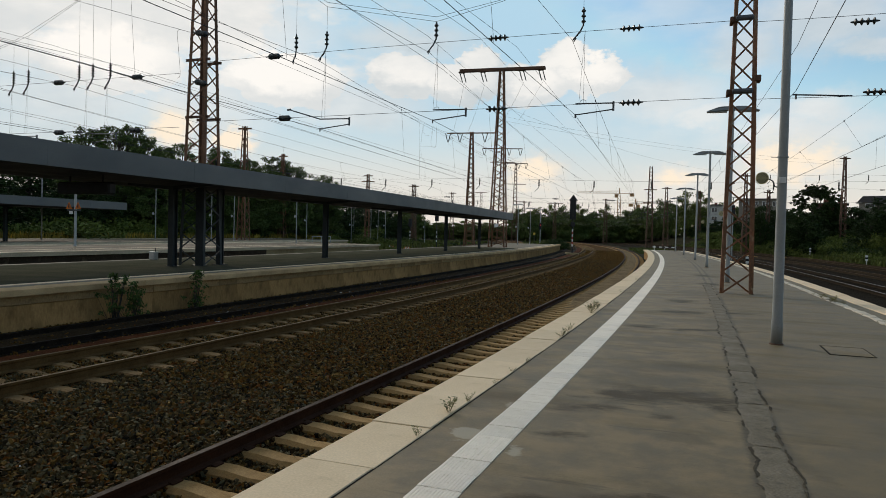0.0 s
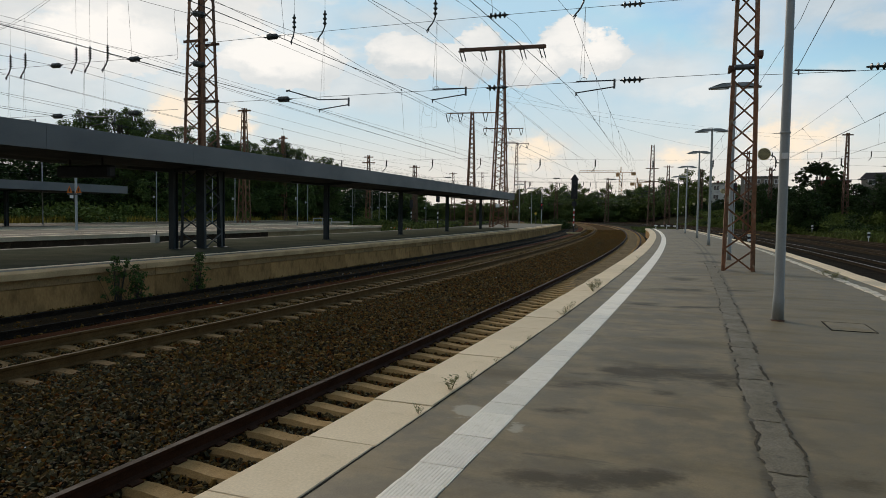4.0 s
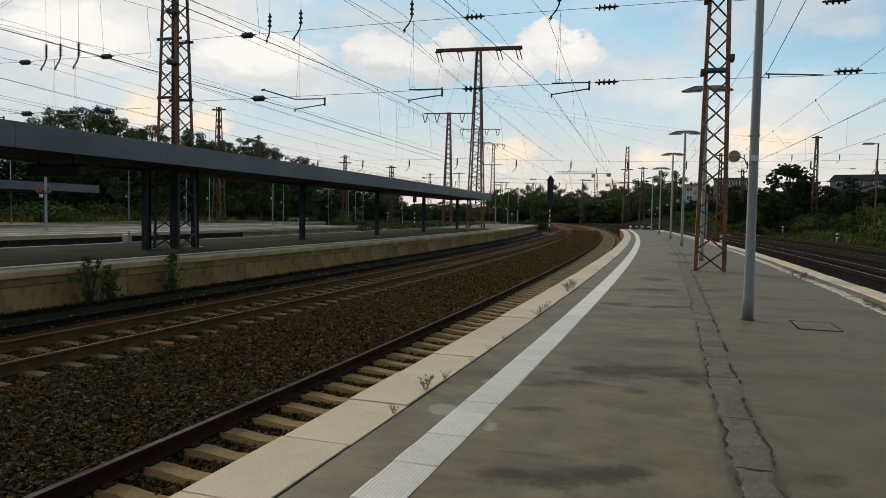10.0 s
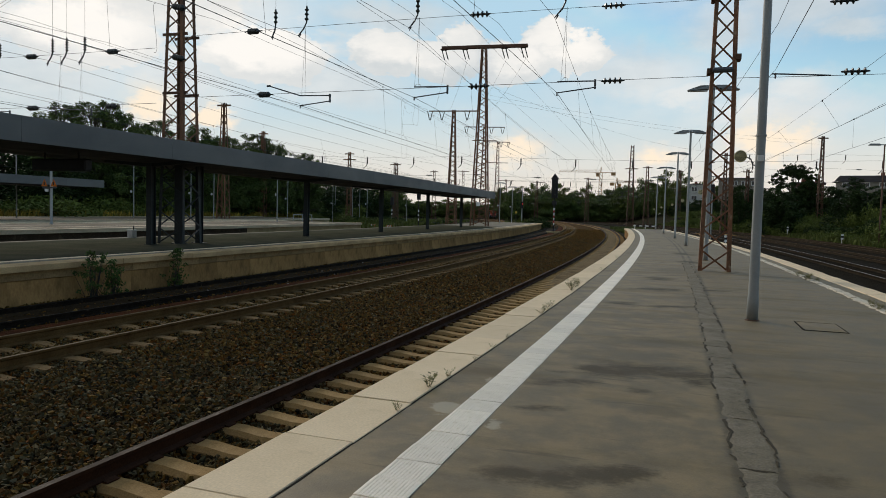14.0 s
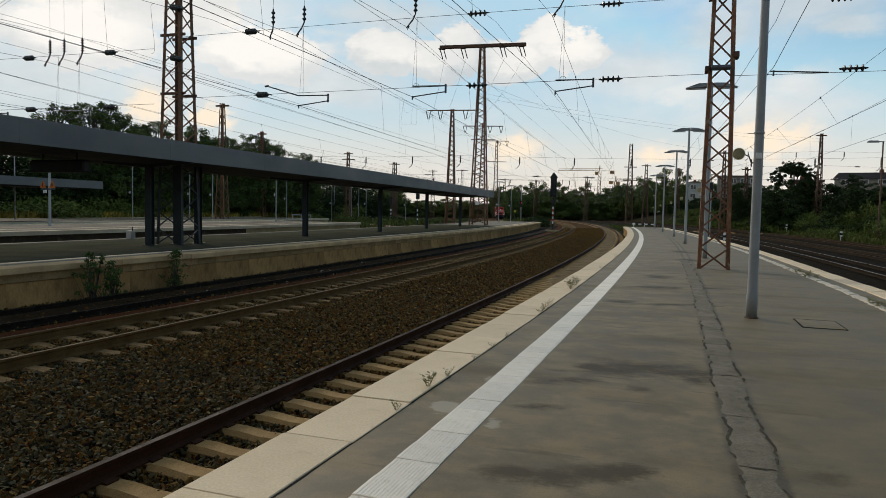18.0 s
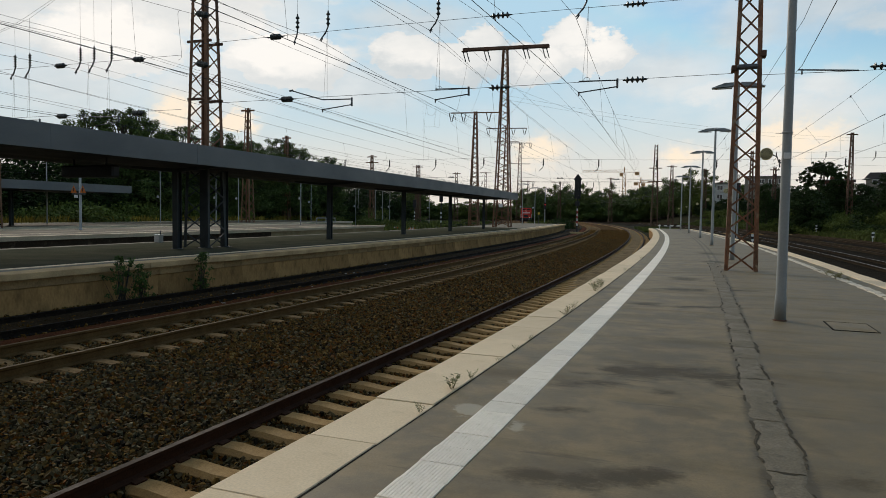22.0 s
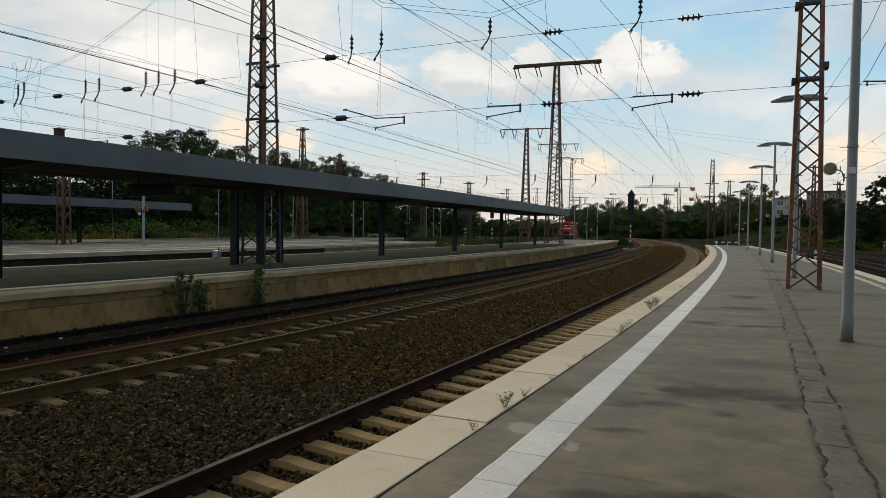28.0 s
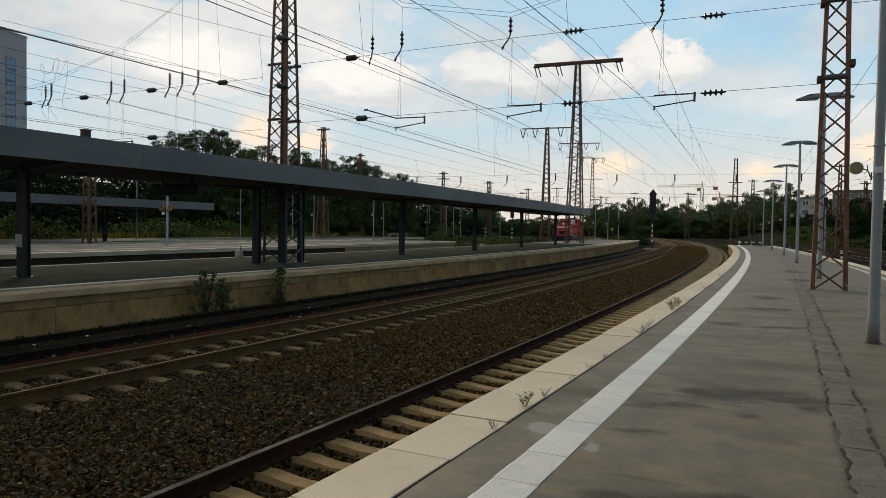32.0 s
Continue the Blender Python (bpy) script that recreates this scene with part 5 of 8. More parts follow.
for x in (-4.9, -2.35, 2.3, 4.55):           # suspension pairs under the top beam
    top = along(80.7, -16.95, 20.75) @ Vector((x, 0, 0))
    part("hanger_plate", box(bmesh.new(), x - 0.34, x + 0.34, -0.31, 0.31, 20.72, 20.795), RUST_DARK, t_mast)
    for k in (-0.22, 0.22):
        insulator(along(80.7, -16.95, 20.75) @ Vector((x + k, 0, 0)), (0.30, 0, -1), INS_ROD, 1.55)
    low = top + Vector((0.35, 0, -1.25))
    wire(sag(low, along(124.0, -28.9, 17.8) @ Vector((x * 0.9, 0, 0)), 1.2), 0.011, "feeder wire hung from the mast beams")
    wire(sag(along(124.0, -28.9, 17.8) @ Vector((x * 0.9, 0, 0)), along(170.5, -27.6, 20.4) @ Vector((x * 0.9, 0, 0)), 1.2), 0.011, "feeder wire hung from the mast beams")

# ---- head span over the tracks ----
SPAN = 22.5
for z0, z1, zl, far in ((8.14, 8.03, 7.66, 8.9), (5.85, 5.70, 5.52, 6.65)):
    wire(sag(at(SPAN, 3.2, z0), at(SPAN, -16.0, z1), -0.05 if z0 > 7 else 0.0, 12), 0.0075, "head span wire across the tracks")
    wire(sag(at(SPAN, 3.9, z0 - 0.08), at(SPAN, 30, far), 0.3, 12), 0.0075, "head span wire across the tracks")
    wire(sag(at(SPAN, -17.1, zl), at(SPAN, -46, zl - 0.05), 0.03, 12), 0.0075, "head span wire across the tracks")
INS_POST = insulator_mesh("insulator_post", 3, 0.50, 0.075)
INS_SPAN = insulator_mesh("insulator_span", 4, 0.62, 0.105)


def barrel_mesh():
    """A smooth ribbed insulator barrel with tapered ends, along z."""
    prof = [(0.015, -0.22), (0.03, -0.10), (0.06, -0.04)]
    for i in range(5):
        z = 0.46 * i / 5
        prof += [(0.125, z), (0.13, z + 0.05), (0.118, z + 0.08)]
    prof += [(0.06, 0.50), (0.03, 0.56), (0.015, 0.68)]
    bm = lathe(bmesh.new(), [(r, z - 0.23) for r, z in prof], 12)
    me = bpy.data.meshes.new("insulator_barrel")
    bm.to_mesh(me)
    bm.free()
    me.materials.append(PORCELAIN)
    return me


INS_BARREL = barrel_mesh()

# the carrier hangs from mast to mast; the hangers pull it into a polygon
LEFT = [(-16.6, 14.9), (-20.64, 11.95), (-21.58, 11.42), (-22.33, 11.02), (-25.23, 9.73), (-26.1, 9.49), (-30.4, 8.45), (-30.83, 8.38), (-35, 8.1), (-40, 8.7), (-46, 9.9)]
MIDDLE = [(-16.6, 14.3), (-11.78, 10.66), (-10.5, 9.73), (-6.22, 8.86), (-3.88, 9.35), (-1.18, 10.25), (3.58, 12.9)]
RIGHT = [(3.58, 12.9), (8.5, 9.9), (14, 9.0), (22, 9.8), (34, 13.4)]
for run in (LEFT, MIDDLE, RIGHT):
    for h in (0.0, 0.16):
        wire([at(SPAN, d, z + h * min(1, 1.2 * abs(math.sin(d * 1.7)))) for d, z in run], 0.007, "head span carrier wire")


def carrier_z(d):
    run = LEFT if d < -16.6 else MIDDLE if d < 3.58 else RIGHT
    return float(np.interp(d, *zip(*sorted(run))))


for d, z, me, k in ((0.33, 8.14, INS_SPAN, 1.0), (-4.0, 8.14, INS_SPAN, 1.0), (-12.72, 8.06, INS_BARREL, 0.85), (0.38, 5.81, INS_SPAN, 1.0), (-3.99, 5.77, INS_SPAN, 1.0), (-12.22, 5.72, INS_BARREL, 0.85),
                    (6.75, 7.85, INS_SPAN, 1.0), (7.13, 5.85, INS_SPAN, 1.0), (-19.23, 7.62, INS_BARREL, 0.85), (-23.46, 7.60, INS_BARREL, 0.85), (-28.0, 7.58, INS_BARREL, 0.85), (-32.2, 7.57, INS_BARREL, 0.85),
                    (-19.3, 5.45, INS_BARREL, 0.85), (-23.4, 5.46, INS_BARREL, 0.85), (-27.6, 5.44, INS_BARREL, 0.85)):
    side = at(SPAN, 1, 0) - at(SPAN, 0, 0)
    insulator(at(SPAN, d - (0.31 if me is INS_SPAN else 0.0), z), side if me is INS_SPAN else -side, me, k)
# two more barrels in the stays of the mast in the roof
for z in (9.32, 7.35):
    insulator(at(22.96, -16.45, z), (at(22.96, 1, 0.0) - at(22.96, 0, 0.0)) + Vector((0, 0, -0.22)), INS_BARREL, 0.95)

for d, low in ((-11.78, 8.79), (-10.5, 8.82), (-6.22, 8.83), (-1.18, 8.91), (-22.33, 8.28), (-21.58, 8.29), (-20.64, 8.26), (-25.23, 8.23), (-26.11, 8.22), (-30.4, 8.42), (-30.83, 8.34)):
    if carrier_z(d) > low + 0.12:
        wire([at(SPAN, d, carrier_z(d) + 0.02), at(SPAN, d, low)], 0.0055, "thin vertical hanger wire of the head span")
    right = d > -15
    insulator(at(SPAN, d, low - 0.03), (0, 0, -1), INS_POST if right else INS, 1.0 if right else 0.85)
    foot = low - (0.58 if right else 0.60)
    bend = at(SPAN, d - (0.03 if d == -11.78 else 0.10), foot - 0.18)
    tip = at(SPAN, d - (0.16 if d == -11.78 else 0.33), low - 1.02)
    t = thing("wire_clamp", "dark hooked clamp below an insulator", "clamp", None, "wire clamps")
    part("clamp_arm", tube(bmesh.new(), at(SPAN, d, foot + 0.03), bend, 0.028, n=6), GALV, t)
    part("clamp_hook", tube(bmesh.new(), bend, tip, 0.034, 0.020, n=6), GALV, t)
    part("clamp_jaw", tube(bmesh.new(), bend.lerp(tip, 0.55) + Vector((0, 0, -0.05)), tip + Vector((0.03, 0, -0.06)), 0.03, 0.014, n=6), GALV, t)


def registration_arm(d, z, back=0.0, rise=0.0):
    """A steady arm that holds a contact wire sideways."""
    t = thing("steady_arm", "dark tubular steady arm holding the contact wire", "steady arm", None, "steady arms")
    a, b, c = at(SPAN, d, z + 0.36), at(SPAN, d + 1.2, z + 0.34), at(SPAN, d + 1.2, z + 0.14)
    if back:
        part("back_stay", tube(bmesh.new(), at(SPAN, d - back, z + 0.36 + rise), a, 0.022, n=8), GALV, t)
        part("stay_knob", tube(bmesh.new(), at(SPAN, d - back - 0.05, z + 0.34 + rise), at(SPAN, d - back + 0.1, z + 0.36 + rise), 0.035, n=6), GALV, t)
    part("upper_tube", tube(bmesh.new(), a, b, 0.022, n=8), GALV, t)
    part("drop_link", tube(bmesh.new(), b + Vector((0, 0, 0.05)), c - Vector((0, 0, 0.05)), 0.035, n=8), GALV, t)
    part("arm_tube", tube(bmesh.new(), c, at(SPAN, d, z), 0.02, n=8), GALV, t)
    part("clamp", tube(bmesh.new(), at(SPAN, d, z - 0.10), at(SPAN, d, z + 0.03), 0.024, n=6), GALV, t)


def pendant(d, z0, z1, ring=True):
    """A pair of thin wires from the upper span wire to a steady arm, with a small loop at the foot."""
    for k in (-0.07, 0.07):
        wire([at(SPAN, d, z0), at(SPAN, d - 0.06 + k, z1)], 0.0045, "thin vertical hanger wire of the head span")
    if ring:
        wire([at(SPAN, d + 0.1 * math.cos(a), z1 + 0.0 + 0.1 * math.sin(a)) for a in (math.pi * i / 8 for i in range(9))], 0.007, "small wire loop on a steady arm", "wire_loop")


CONTACT = ((-1.36, 5.48, -1.52, 7.89), (-6.28, 5.46, -6.45, 7.80), (-10.71, 5.28, -10.85, 7.80))
for (d, z, dm, zm), (back, rise) in zip(CONTACT, ((0.0, 0.0), (0.0, 0.0), (1.35, 0.40))):
    registration_arm(d, z, back, rise)
for d, z0, z1 in ((-1.12, 8.2, 5.86), (-6.15, 8.17, 5.82), (-10.53, 8.1, 5.66)):
    pendant(d, z0, z1, d > -8)
for d in (-20.8, -21.9, -25.3, -26.2, -30.6):
    pendant(d, 7.62, 5.48, False)
t = thing("steady_arm", "long straight steady arm with clamps", "steady arm", None, "steady arms")
part("arm_tube", tube(bmesh.new(), at(SPAN, 4.95, 5.86), at(SPAN, 6.5, 5.76), 0.022, n=8), GALV, t)
part("clamp", tube(bmesh.new(), at(SPAN, 5.05, 5.72), at(SPAN, 5.05, 5.88), 0.025, n=6), GALV, t)
registration_arm(-21.5, 5.0, 0.8, 0.1)
registration_arm(-25.9, 5.0, 0.8, 0.1)


def catenary(d, z, dm, zm, s_from=-7, s_to=280, span=62.0):
    """One overhead line: from support to support a contact wire, a sagging carrier and droppers between them."""
    t = thing("overhead_line", "dark overhead line of contact wire, carrier and droppers", "overhead line", None, "overhead lines")
    k0 = math.floor((s_from - SPAN) / span)
    k1 = math.ceil((s_to - SPAN) / span)
    for k in range(k0, k1):
        a, b = SPAN + k * span, SPAN + (k + 1) * span
        sw = 0.35 if k % 2 else 0.0
        p, q = at(a, d + sw, z), at(b, d + 0.35 - sw, z)
        pm, qm = at(a, dm, zm), at(b, dm, zm)
        put("contact_wire", wire_mesh("contact_wire", sag(p, q, 0.04, 4), 0.009), t)
        put("carrier_wire", wire_mesh("carrier_wire", sag(pm, qm, 0.55, 12), 0.0075), t)
        n = 7
        for i in range(1, n):
            f = i / n
            top = pm.lerp(qm, f) - Vector((0, 0, 0.55 * 4 * f * (1 - f)))
            put("dropper", wire_mesh("dropper", [top, p.lerp(q, f)], 0.0045), t)
            put("dropper_clip", wire_mesh("dropper_clip", [top - Vector((0, 0, 0.05)), top + Vector((0, 0, 0.03))], 0.022), t)
    return t


for c in CONTACT:
    catenary(*c)
catenary(5.05, 5.98, 5.05, 7.3, -7, 220)
catenary(8.9, 5.4, 8.3, 6.7, -7, 220)
catenary(11.7, 5.4, 11.8, 7.3, 20, 220)
catenary(-22.4, 5.3, -22.6, 7.42, -7, 340)
catenary(-26.2, 5.2, -26.37, 7.36, -7, 220)
catenary(-30.6, 5.2, -31.0, 7.42, -7, 220)
catenary(-42.5, 5.3, -42.8, 7.4, -7, 180)
catenary(-58.5, 4.9, -58.8, 7.0, -7, 180)


def long_wire(s0, d0, s1, d1, z0, z1, r=0.0065, drop=0.10):
    """A wire that follows the tracks at its own height, from the added rear wall to the next span."""
    def lat(q):
        return d0 + (d1 - d0) * (q - s0) / (s1 - s0) if q < 40 else d0 + (d1 - d0) * (40 - s0) / (s1 - s0)
    for a, b in ((-7.9, SPAN), (SPAN, 84.5), (84.5, 146.5)):
        za, zb = (z0 + (z1 - z0) * min(1.0, (q + 8) / 92.0) for q in (a, b))
        wire(sag(at(a, lat(a), za), at(b, lat(b), zb), drop, 10), r, "long wire following the tracks")


for row in ((14.6, -5.84, 27.4, -6.02, 7.25, 7.1), (18.1, -6.73, 28.7, -6.3, 8.45, 8.3), (18.2, -5.0, 26.2, -4.37, 8.25, 8.1), (17.5, -3.73, 25.2, -3.15, 7.85, 7.7), (15.8, -10.25, 25.0, -10.8, 7.45, 7.3),
            (17.9, -15.57, 24.6, -13.9, 8.65, 8.5), (15.8, -24.2, 26.5, -23.5, 9.25, 9.1), (15.6, -24.0, 27.0, -23.85, 8.95, 8.8, 0.008), (22.1, -19.6, 32.2, -17.9, 8.05, 7.9), (21.3, -18.53, 31.6, -18.55, 7.45, 7.3, 0.009),
            (16.5, -23.4, 23.0, -23.6, 8.05, 7.9), (16.2, -23.0, 24.0, -25.2, 7.05, 6.9), (15.3, -23.5, 26.3, -25.0, 6.25, 6.1), (14.7, -22.4, 22.4, -22.5, 5.45, 5.3)):
    long_wire(*row)
# the long slack tie that swings across from the beam mast
wire(sag(at(80.7, -16.2, 16.4), at(170, 26.5, 17.2), 1.6, 14), 0.010, "slack tie wire across the yard")
for z in (11.9, 11.4):
    wire(sag(at(80.7, -16.95, z + 3.6), at(122, 32.1, z + 2.6), 0.9, 12), 0.008, "thin tie wire across the yard")


# ---- lamps on the near platform ----
def platform_lamp(h=6.3, double=True, speaker=True, slim=1.0):
    t = thing("platform_lamp", "grey steel platform lamp with two flat heads", "lamp post", None, "platform lamps")
    bm = lathe(bmesh.new(), [(0.084 * slim, 0.0), (0.082 * slim, 0.35), (0.074 * slim, 0.40), (0.070 * slim, 1.8), (0.056 * slim, h - 0.2), (0.05 * slim, h)], 16)
    part("pole", bm, STEEL_GREY, t, "", None, True)
    part("base_ring", lathe(bmesh.new(), [(0.105 * slim, 0.0), (0.105 * slim, 0.008), (0.085 * slim, 0.02)], 16), RUST_DARK, t, "rusty base ring")
    part("cap", lathe(bmesh.new(), [(0.07, h - 0.02), (0.07, h + 0.12), (0.03, h + 0.16)], 12), STEEL_GREY, t)
    for k in ((-1, 1) if double else (1,)):
        bm = bmesh.new()
        v = [bm.verts.new(c) for c in ((k * 0.08, -0.16, h + 0.0), (k * 0.08, 0.16, h + 0.0), (k * 0.08, 0.12, h + 0.13), (k * 0.08, -0.12, h + 0.13),
                                       (k * 0.88, -0.17, h - 0.06), (k * 0.88, 0.17, h - 0.06), (k * 0.45, 0.13, h + 0.12), (k * 0.45, -0.13, h + 0.12), (k * 0.90, -0.10, h - 0.03), (k * 0.90, 0.10, h - 0.03))]
        for f in ((0, 1, 2, 3), (0, 4, 5, 1), (3, 2, 6, 7), (7, 6, 9, 8), (8, 9, 5, 4), (0, 3, 7, 8, 4), (1, 5, 9, 6, 2)):
            bm.faces.new([v[i] for i in f])
        bmesh.ops.recalc_face_normals(bm, faces=bm.faces[:])
        head = part("lamp_head", bm, LAMP_HEAD, t, "flat grey lamp head")
        part("lens", box(bmesh.new(), min(k * 0.2, k * 0.8), max(k * 0.2, k * 0.8), -0.12, 0.12, h - 0.075, h - 0.055), DIFFUSER, head, "frosted lens")
    if speaker:
        sp = part("loudspeaker", lathe(bmesh.new(), [(0.03, 0.07), (0.07, 0.05), (0.092, 0.0), (0.092, -0.03), (0.084, -0.04), (0.01, -0.044)], 24, "y", (-0.28, 0.0, 2.52)), SPEAKER, t, "round beige loudspeaker")
        bm = bmesh.new()
        for ring, n in ((0.020, 6), (0.039, 12), (0.058, 18), (0.074, 24)):
            for i in range(n):
                a = 2 * math.pi * i / n
                x, z = -0.28 + ring * math.cos(a), 2.52 + ring * math.sin(a)
                y = -0.0445 + 0.004 * ring / 0.095
                box(bm, x - 0.005, x + 0.005, y - 0.0015, y + 0.002, z - 0.005, z + 0.005)
        tagged(part("grille", bm, BLACK, sp, "dark holes of the grille"), kind="stuff")
        part("stay_rod", tube(bmesh.new(), (0, 0, 2.83), (-0.16, 0, 2.83), 0.004, n=6), GALV, t)
        bm = bmesh.new()
        tube(bm, (-0.02, 0, 2.38), (-0.10, 0, 2.39), 0.009, n=6)
        tube(bm, (-0.10, 0, 2.39), (-0.13, 0, 2.48), 0.009, n=6)
        tube(bm, (-0.13, 0, 2.48), (-0.19, 0.02, 2.51), 0.009, n=6)
        part("speaker_arm", bm, GALV, t)
    return t


lamp_a = platform_lamp()
lamp_a.matrix_basis = along(11.55, 3.60)
part("plate", box(bmesh.new(), -0.045, 0.045, -0.09, -0.066, 2.44, 2.53, 0.004), WHITE, lamp_a, "small white number plate")
part("strap", lathe(bmesh.new(), [(0.074, 2.82), (0.078, 2.825), (0.078, 2.845), (0.074, 2.85)], 16), STEEL_GREY, lamp_a)
lamp_b = platform_lamp()
lamp_b.matrix_basis = along(27.3, 3.62)
for s_, d in ((40.9, 3.44), (54.5, 3.40), (70.1, 3.30), (87.0, 3.5)):
    copy_thing(lamp_b, along(s_, d))

# lamps on the platforms beyond
lamp_far = platform_lamp(6.0, True, False, 0.75)
lamp_far.children[0].data.materials[0] = POST_PALE
part("loudspeaker", lathe(bmesh.new(), [(0.03, 0.07), (0.13, 0.02), (0.14, -0.02), (0.02, -0.03)], 14, "y", (-0.30, 0, 2.7)), POST_PALE, lamp_far, "pale round loudspeaker")
part("speaker_arm", tube(bmesh.new(), (0, 0, 2.7), (-0.30, 0, 2.7), 0.02), GALV, lamp_far)
lamp_far["label"] = "slim grey lamp post on a far platform"
lamp_far["group"] = "far platform lamps"
lamp_far.matrix_basis = along(102.8, -17.7)
copy_thing(lamp_far, along(118.0, -17.4))

# ---- the pale platforms further off ----
def pale_platform(d0, d1, s0, s1, name, label):
    t = tagged(new(name), label, "platform", kind="structure")
    swept("deck", [(d0 + 0.5, -0.3), (d0 + 0.5, 0), (d1 - 0.5, 0), (d1 - 0.5, -0.3)], s0, s1, 4, PALE_PAVING, parent=t, label="pale concrete paving")
    for a, b in ((d0, d0 + 0.5), (d1 - 0.5, d1)):
        swept("coping", [(a, -0.2), (a, 0.03), (b, 0.03), (b, -0.2)], s0, s1, 4, PALE_EDGE, parent=t, label="pale concrete coping")
    # wall split at s = 50: shaded stretch in dark colour, then pale
    for a, b, mt, lb in ((s0, 50.0, WALL_SHADE, "dark concrete wall with shade in its colour"), (50.0, s1, WALL_PALE, "pale concrete wall")):
        swept("wall", [(d0 + 0.15, -1.3), (d0 + 0.15, -0.2), (d1 - 0.15, -0.2), (d1 - 0.15, -1.3)], a, b, 4, mt, parent=t, label=lb)
    return t


pale_platform(-41.0, -30.0, -30, 76, "platform_open", "pale weathered open platform without a roof")
pale_platform(-57.0, -45.0, -30, 104, "platform_outer", "pale weathered outer platform with a low roof")
for d0, d1, lb in ((-40.1, -39.6, "pale weathered guide strip"), (-33.4, -33.1, "pale worn line on the paving")):
    swept("guide_strip", [(d0, -0.1), (d0, 0.012), (d1, 0.012), (d1, -0.1)], -7, 76, 3, PALE_EDGE, parent=bpy.data.objects["platform_open"], label=lb)
platform_roof(-25, 51.5, 2.92, 3.58, -53.5, -45.6, [-18, -6, 6, 18, 30, 42], "low grey platform roof on an outer platform")


def dark_hut(s_, d):
    t = thing("white_box", "small white equipment box on the roofed platform", "equipment box", along(s_, d))
    part("body", box(bmesh.new(), -0.15, 0.15, -0.14, 0.14, 0.0, 0.34, 0.012), GREY_BOX, t)
    part("lid", box(bmesh.new(), -0.16, 0.16, -0.15, 0.15, 0.34, 0.365, 0.008), WHITE, t)
    part("post", tube(bmesh.new(), (0.1, 0, 0.365), (0.1, 0, 0.55), 0.022), BLACK, t, "short dark post")


dark_hut(25.6, -21.0)


def warning_post(s_, d):
    t = thing("warning_sign", "two orange warning triangles on a grey post", "sign", along(s_, d))
    part("pole", lathe(bmesh.new(), [(0.12, 0), (0.12, 0.06), (0.09, 0.1), (0.085, 3.7)], 12), POST_PALE, t)
    part("crossbar", box(bmesh.new(), -0.6, 0.6, -0.16, -0.125, 2.45, 2.55), GALV, t)
    for k in (-0.40, 0.40):
        bm = bmesh.new()
        pts = [(k - 0.27, 2.58), (k + 0.27, 2.58), (k, 3.08)]
        a = [bm.verts.new((x, -0.16, z)) for x, z in pts]
        b = [bm.verts.new((x, -0.18, z)) for x, z in pts]
        bm.faces.new(a)
        bm.faces.new(b[::-1])
        for i in range(3):
            bm.faces.new((a[i], b[i], b[(i + 1) % 3], a[(i + 1) % 3]))
        bmesh.ops.recalc_face_normals(bm, faces=bm.faces[:])
        tri = part("triangle", bm, ORANGE, t, "orange warning triangle")
        part("symbol", box(bmesh.new(), k - 0.045, k + 0.045, -0.19, -0.182, 2.66, 2.90), BLACK, tri, "dark symbol")
    part("notice", box(bmesh.new(), -0.36, -0.06, -0.19, -0.165, 2.22, 2.42), WHITE, t, "small white notice")


warning_post(37.4, -37.8)

for s_, d in ((65.7, -53.4), (68.6, -48.0), (72.3, -47.3), (67.2, -36.5), (97.0, -49.2), (48.3, -52.3), (140.4, -63.8), (132.6, -54.3), (158.5, -61.5), (144.2, -53.5), (160.2, -56.0), (134.8, -47.8), (147.2, -42.2)):
    copy_thing(lamp_far, sized(along(s_, d, 0.0 if d > -57.5 and s_ < 104 else -1.1, 30 * math.sin(s_)), 1.0, 1.0 if s_ < 60 else 1.08 if s_ < 104 else 1.4))


def yard_lamp(s_, d, z, h):
    t = thing("yard_lamp", "tall dark lamp post with one flat head beside the bank", "lamp post", along(s_, d, z))
    part("pole", lathe(bmesh.new(), [(0.11, 0.0), (0.10, 2.0), (0.07, h)], 12), RUST_DARK, t, "", None, True)
    part("arm", bar(bmesh.new(), (-1.25, 0, h), (0.1, 0, h - 0.02), 0.08, 0.10), STEEL_GREY, t)
    part("lamp_head", box(bmesh.new(), -1.5, -0.35, -0.2, 0.2, h - 0.10, h + 0.10, 0.04, 0.8), LAMP_HEAD, t, "flat grey lamp head")


yard_lamp(80.5, 25.4, -1.1, 10.75)


def board_crossing(s_, d, l):
    """Worn planks laid between the rails where vehicles cross the tracks."""
    t = thing("board_crossing", "worn pale planks laid across the tracks", "crossing", along(s_, d, RAIL_Z - 0.06, 4))
    for i in range(5):
        part("plank", box(bmesh.new(), -0.62 + i * 0.25, -0.39 + i * 0.25, -l / 2, l / 2, -0.08, 0.05, 0.01), SLEEPER, t)


for c in (11.75, 15.95, 20.2):
    board_crossing(104 + c * 0.4, c, 4.2)


def trespass_sign(s_, d, z):
    t = thing("yellow_sign", "round yellow sign on a thin post", "sign", along(s_, d, z))
    part("pole", tube(bmesh.new(), (0, 0, 0), (0, 0, 1.9), 0.035), GALV, t)
    part("plate", lathe(bmesh.new(), [(0.2, -0.06), (0.2, -0.04), (0.05, -0.038)], 20, "y", (0, 0, 1.75)), YELLOW, t, "round yellow plate")


trespass_sign(114.6, -16.4, 0.0)

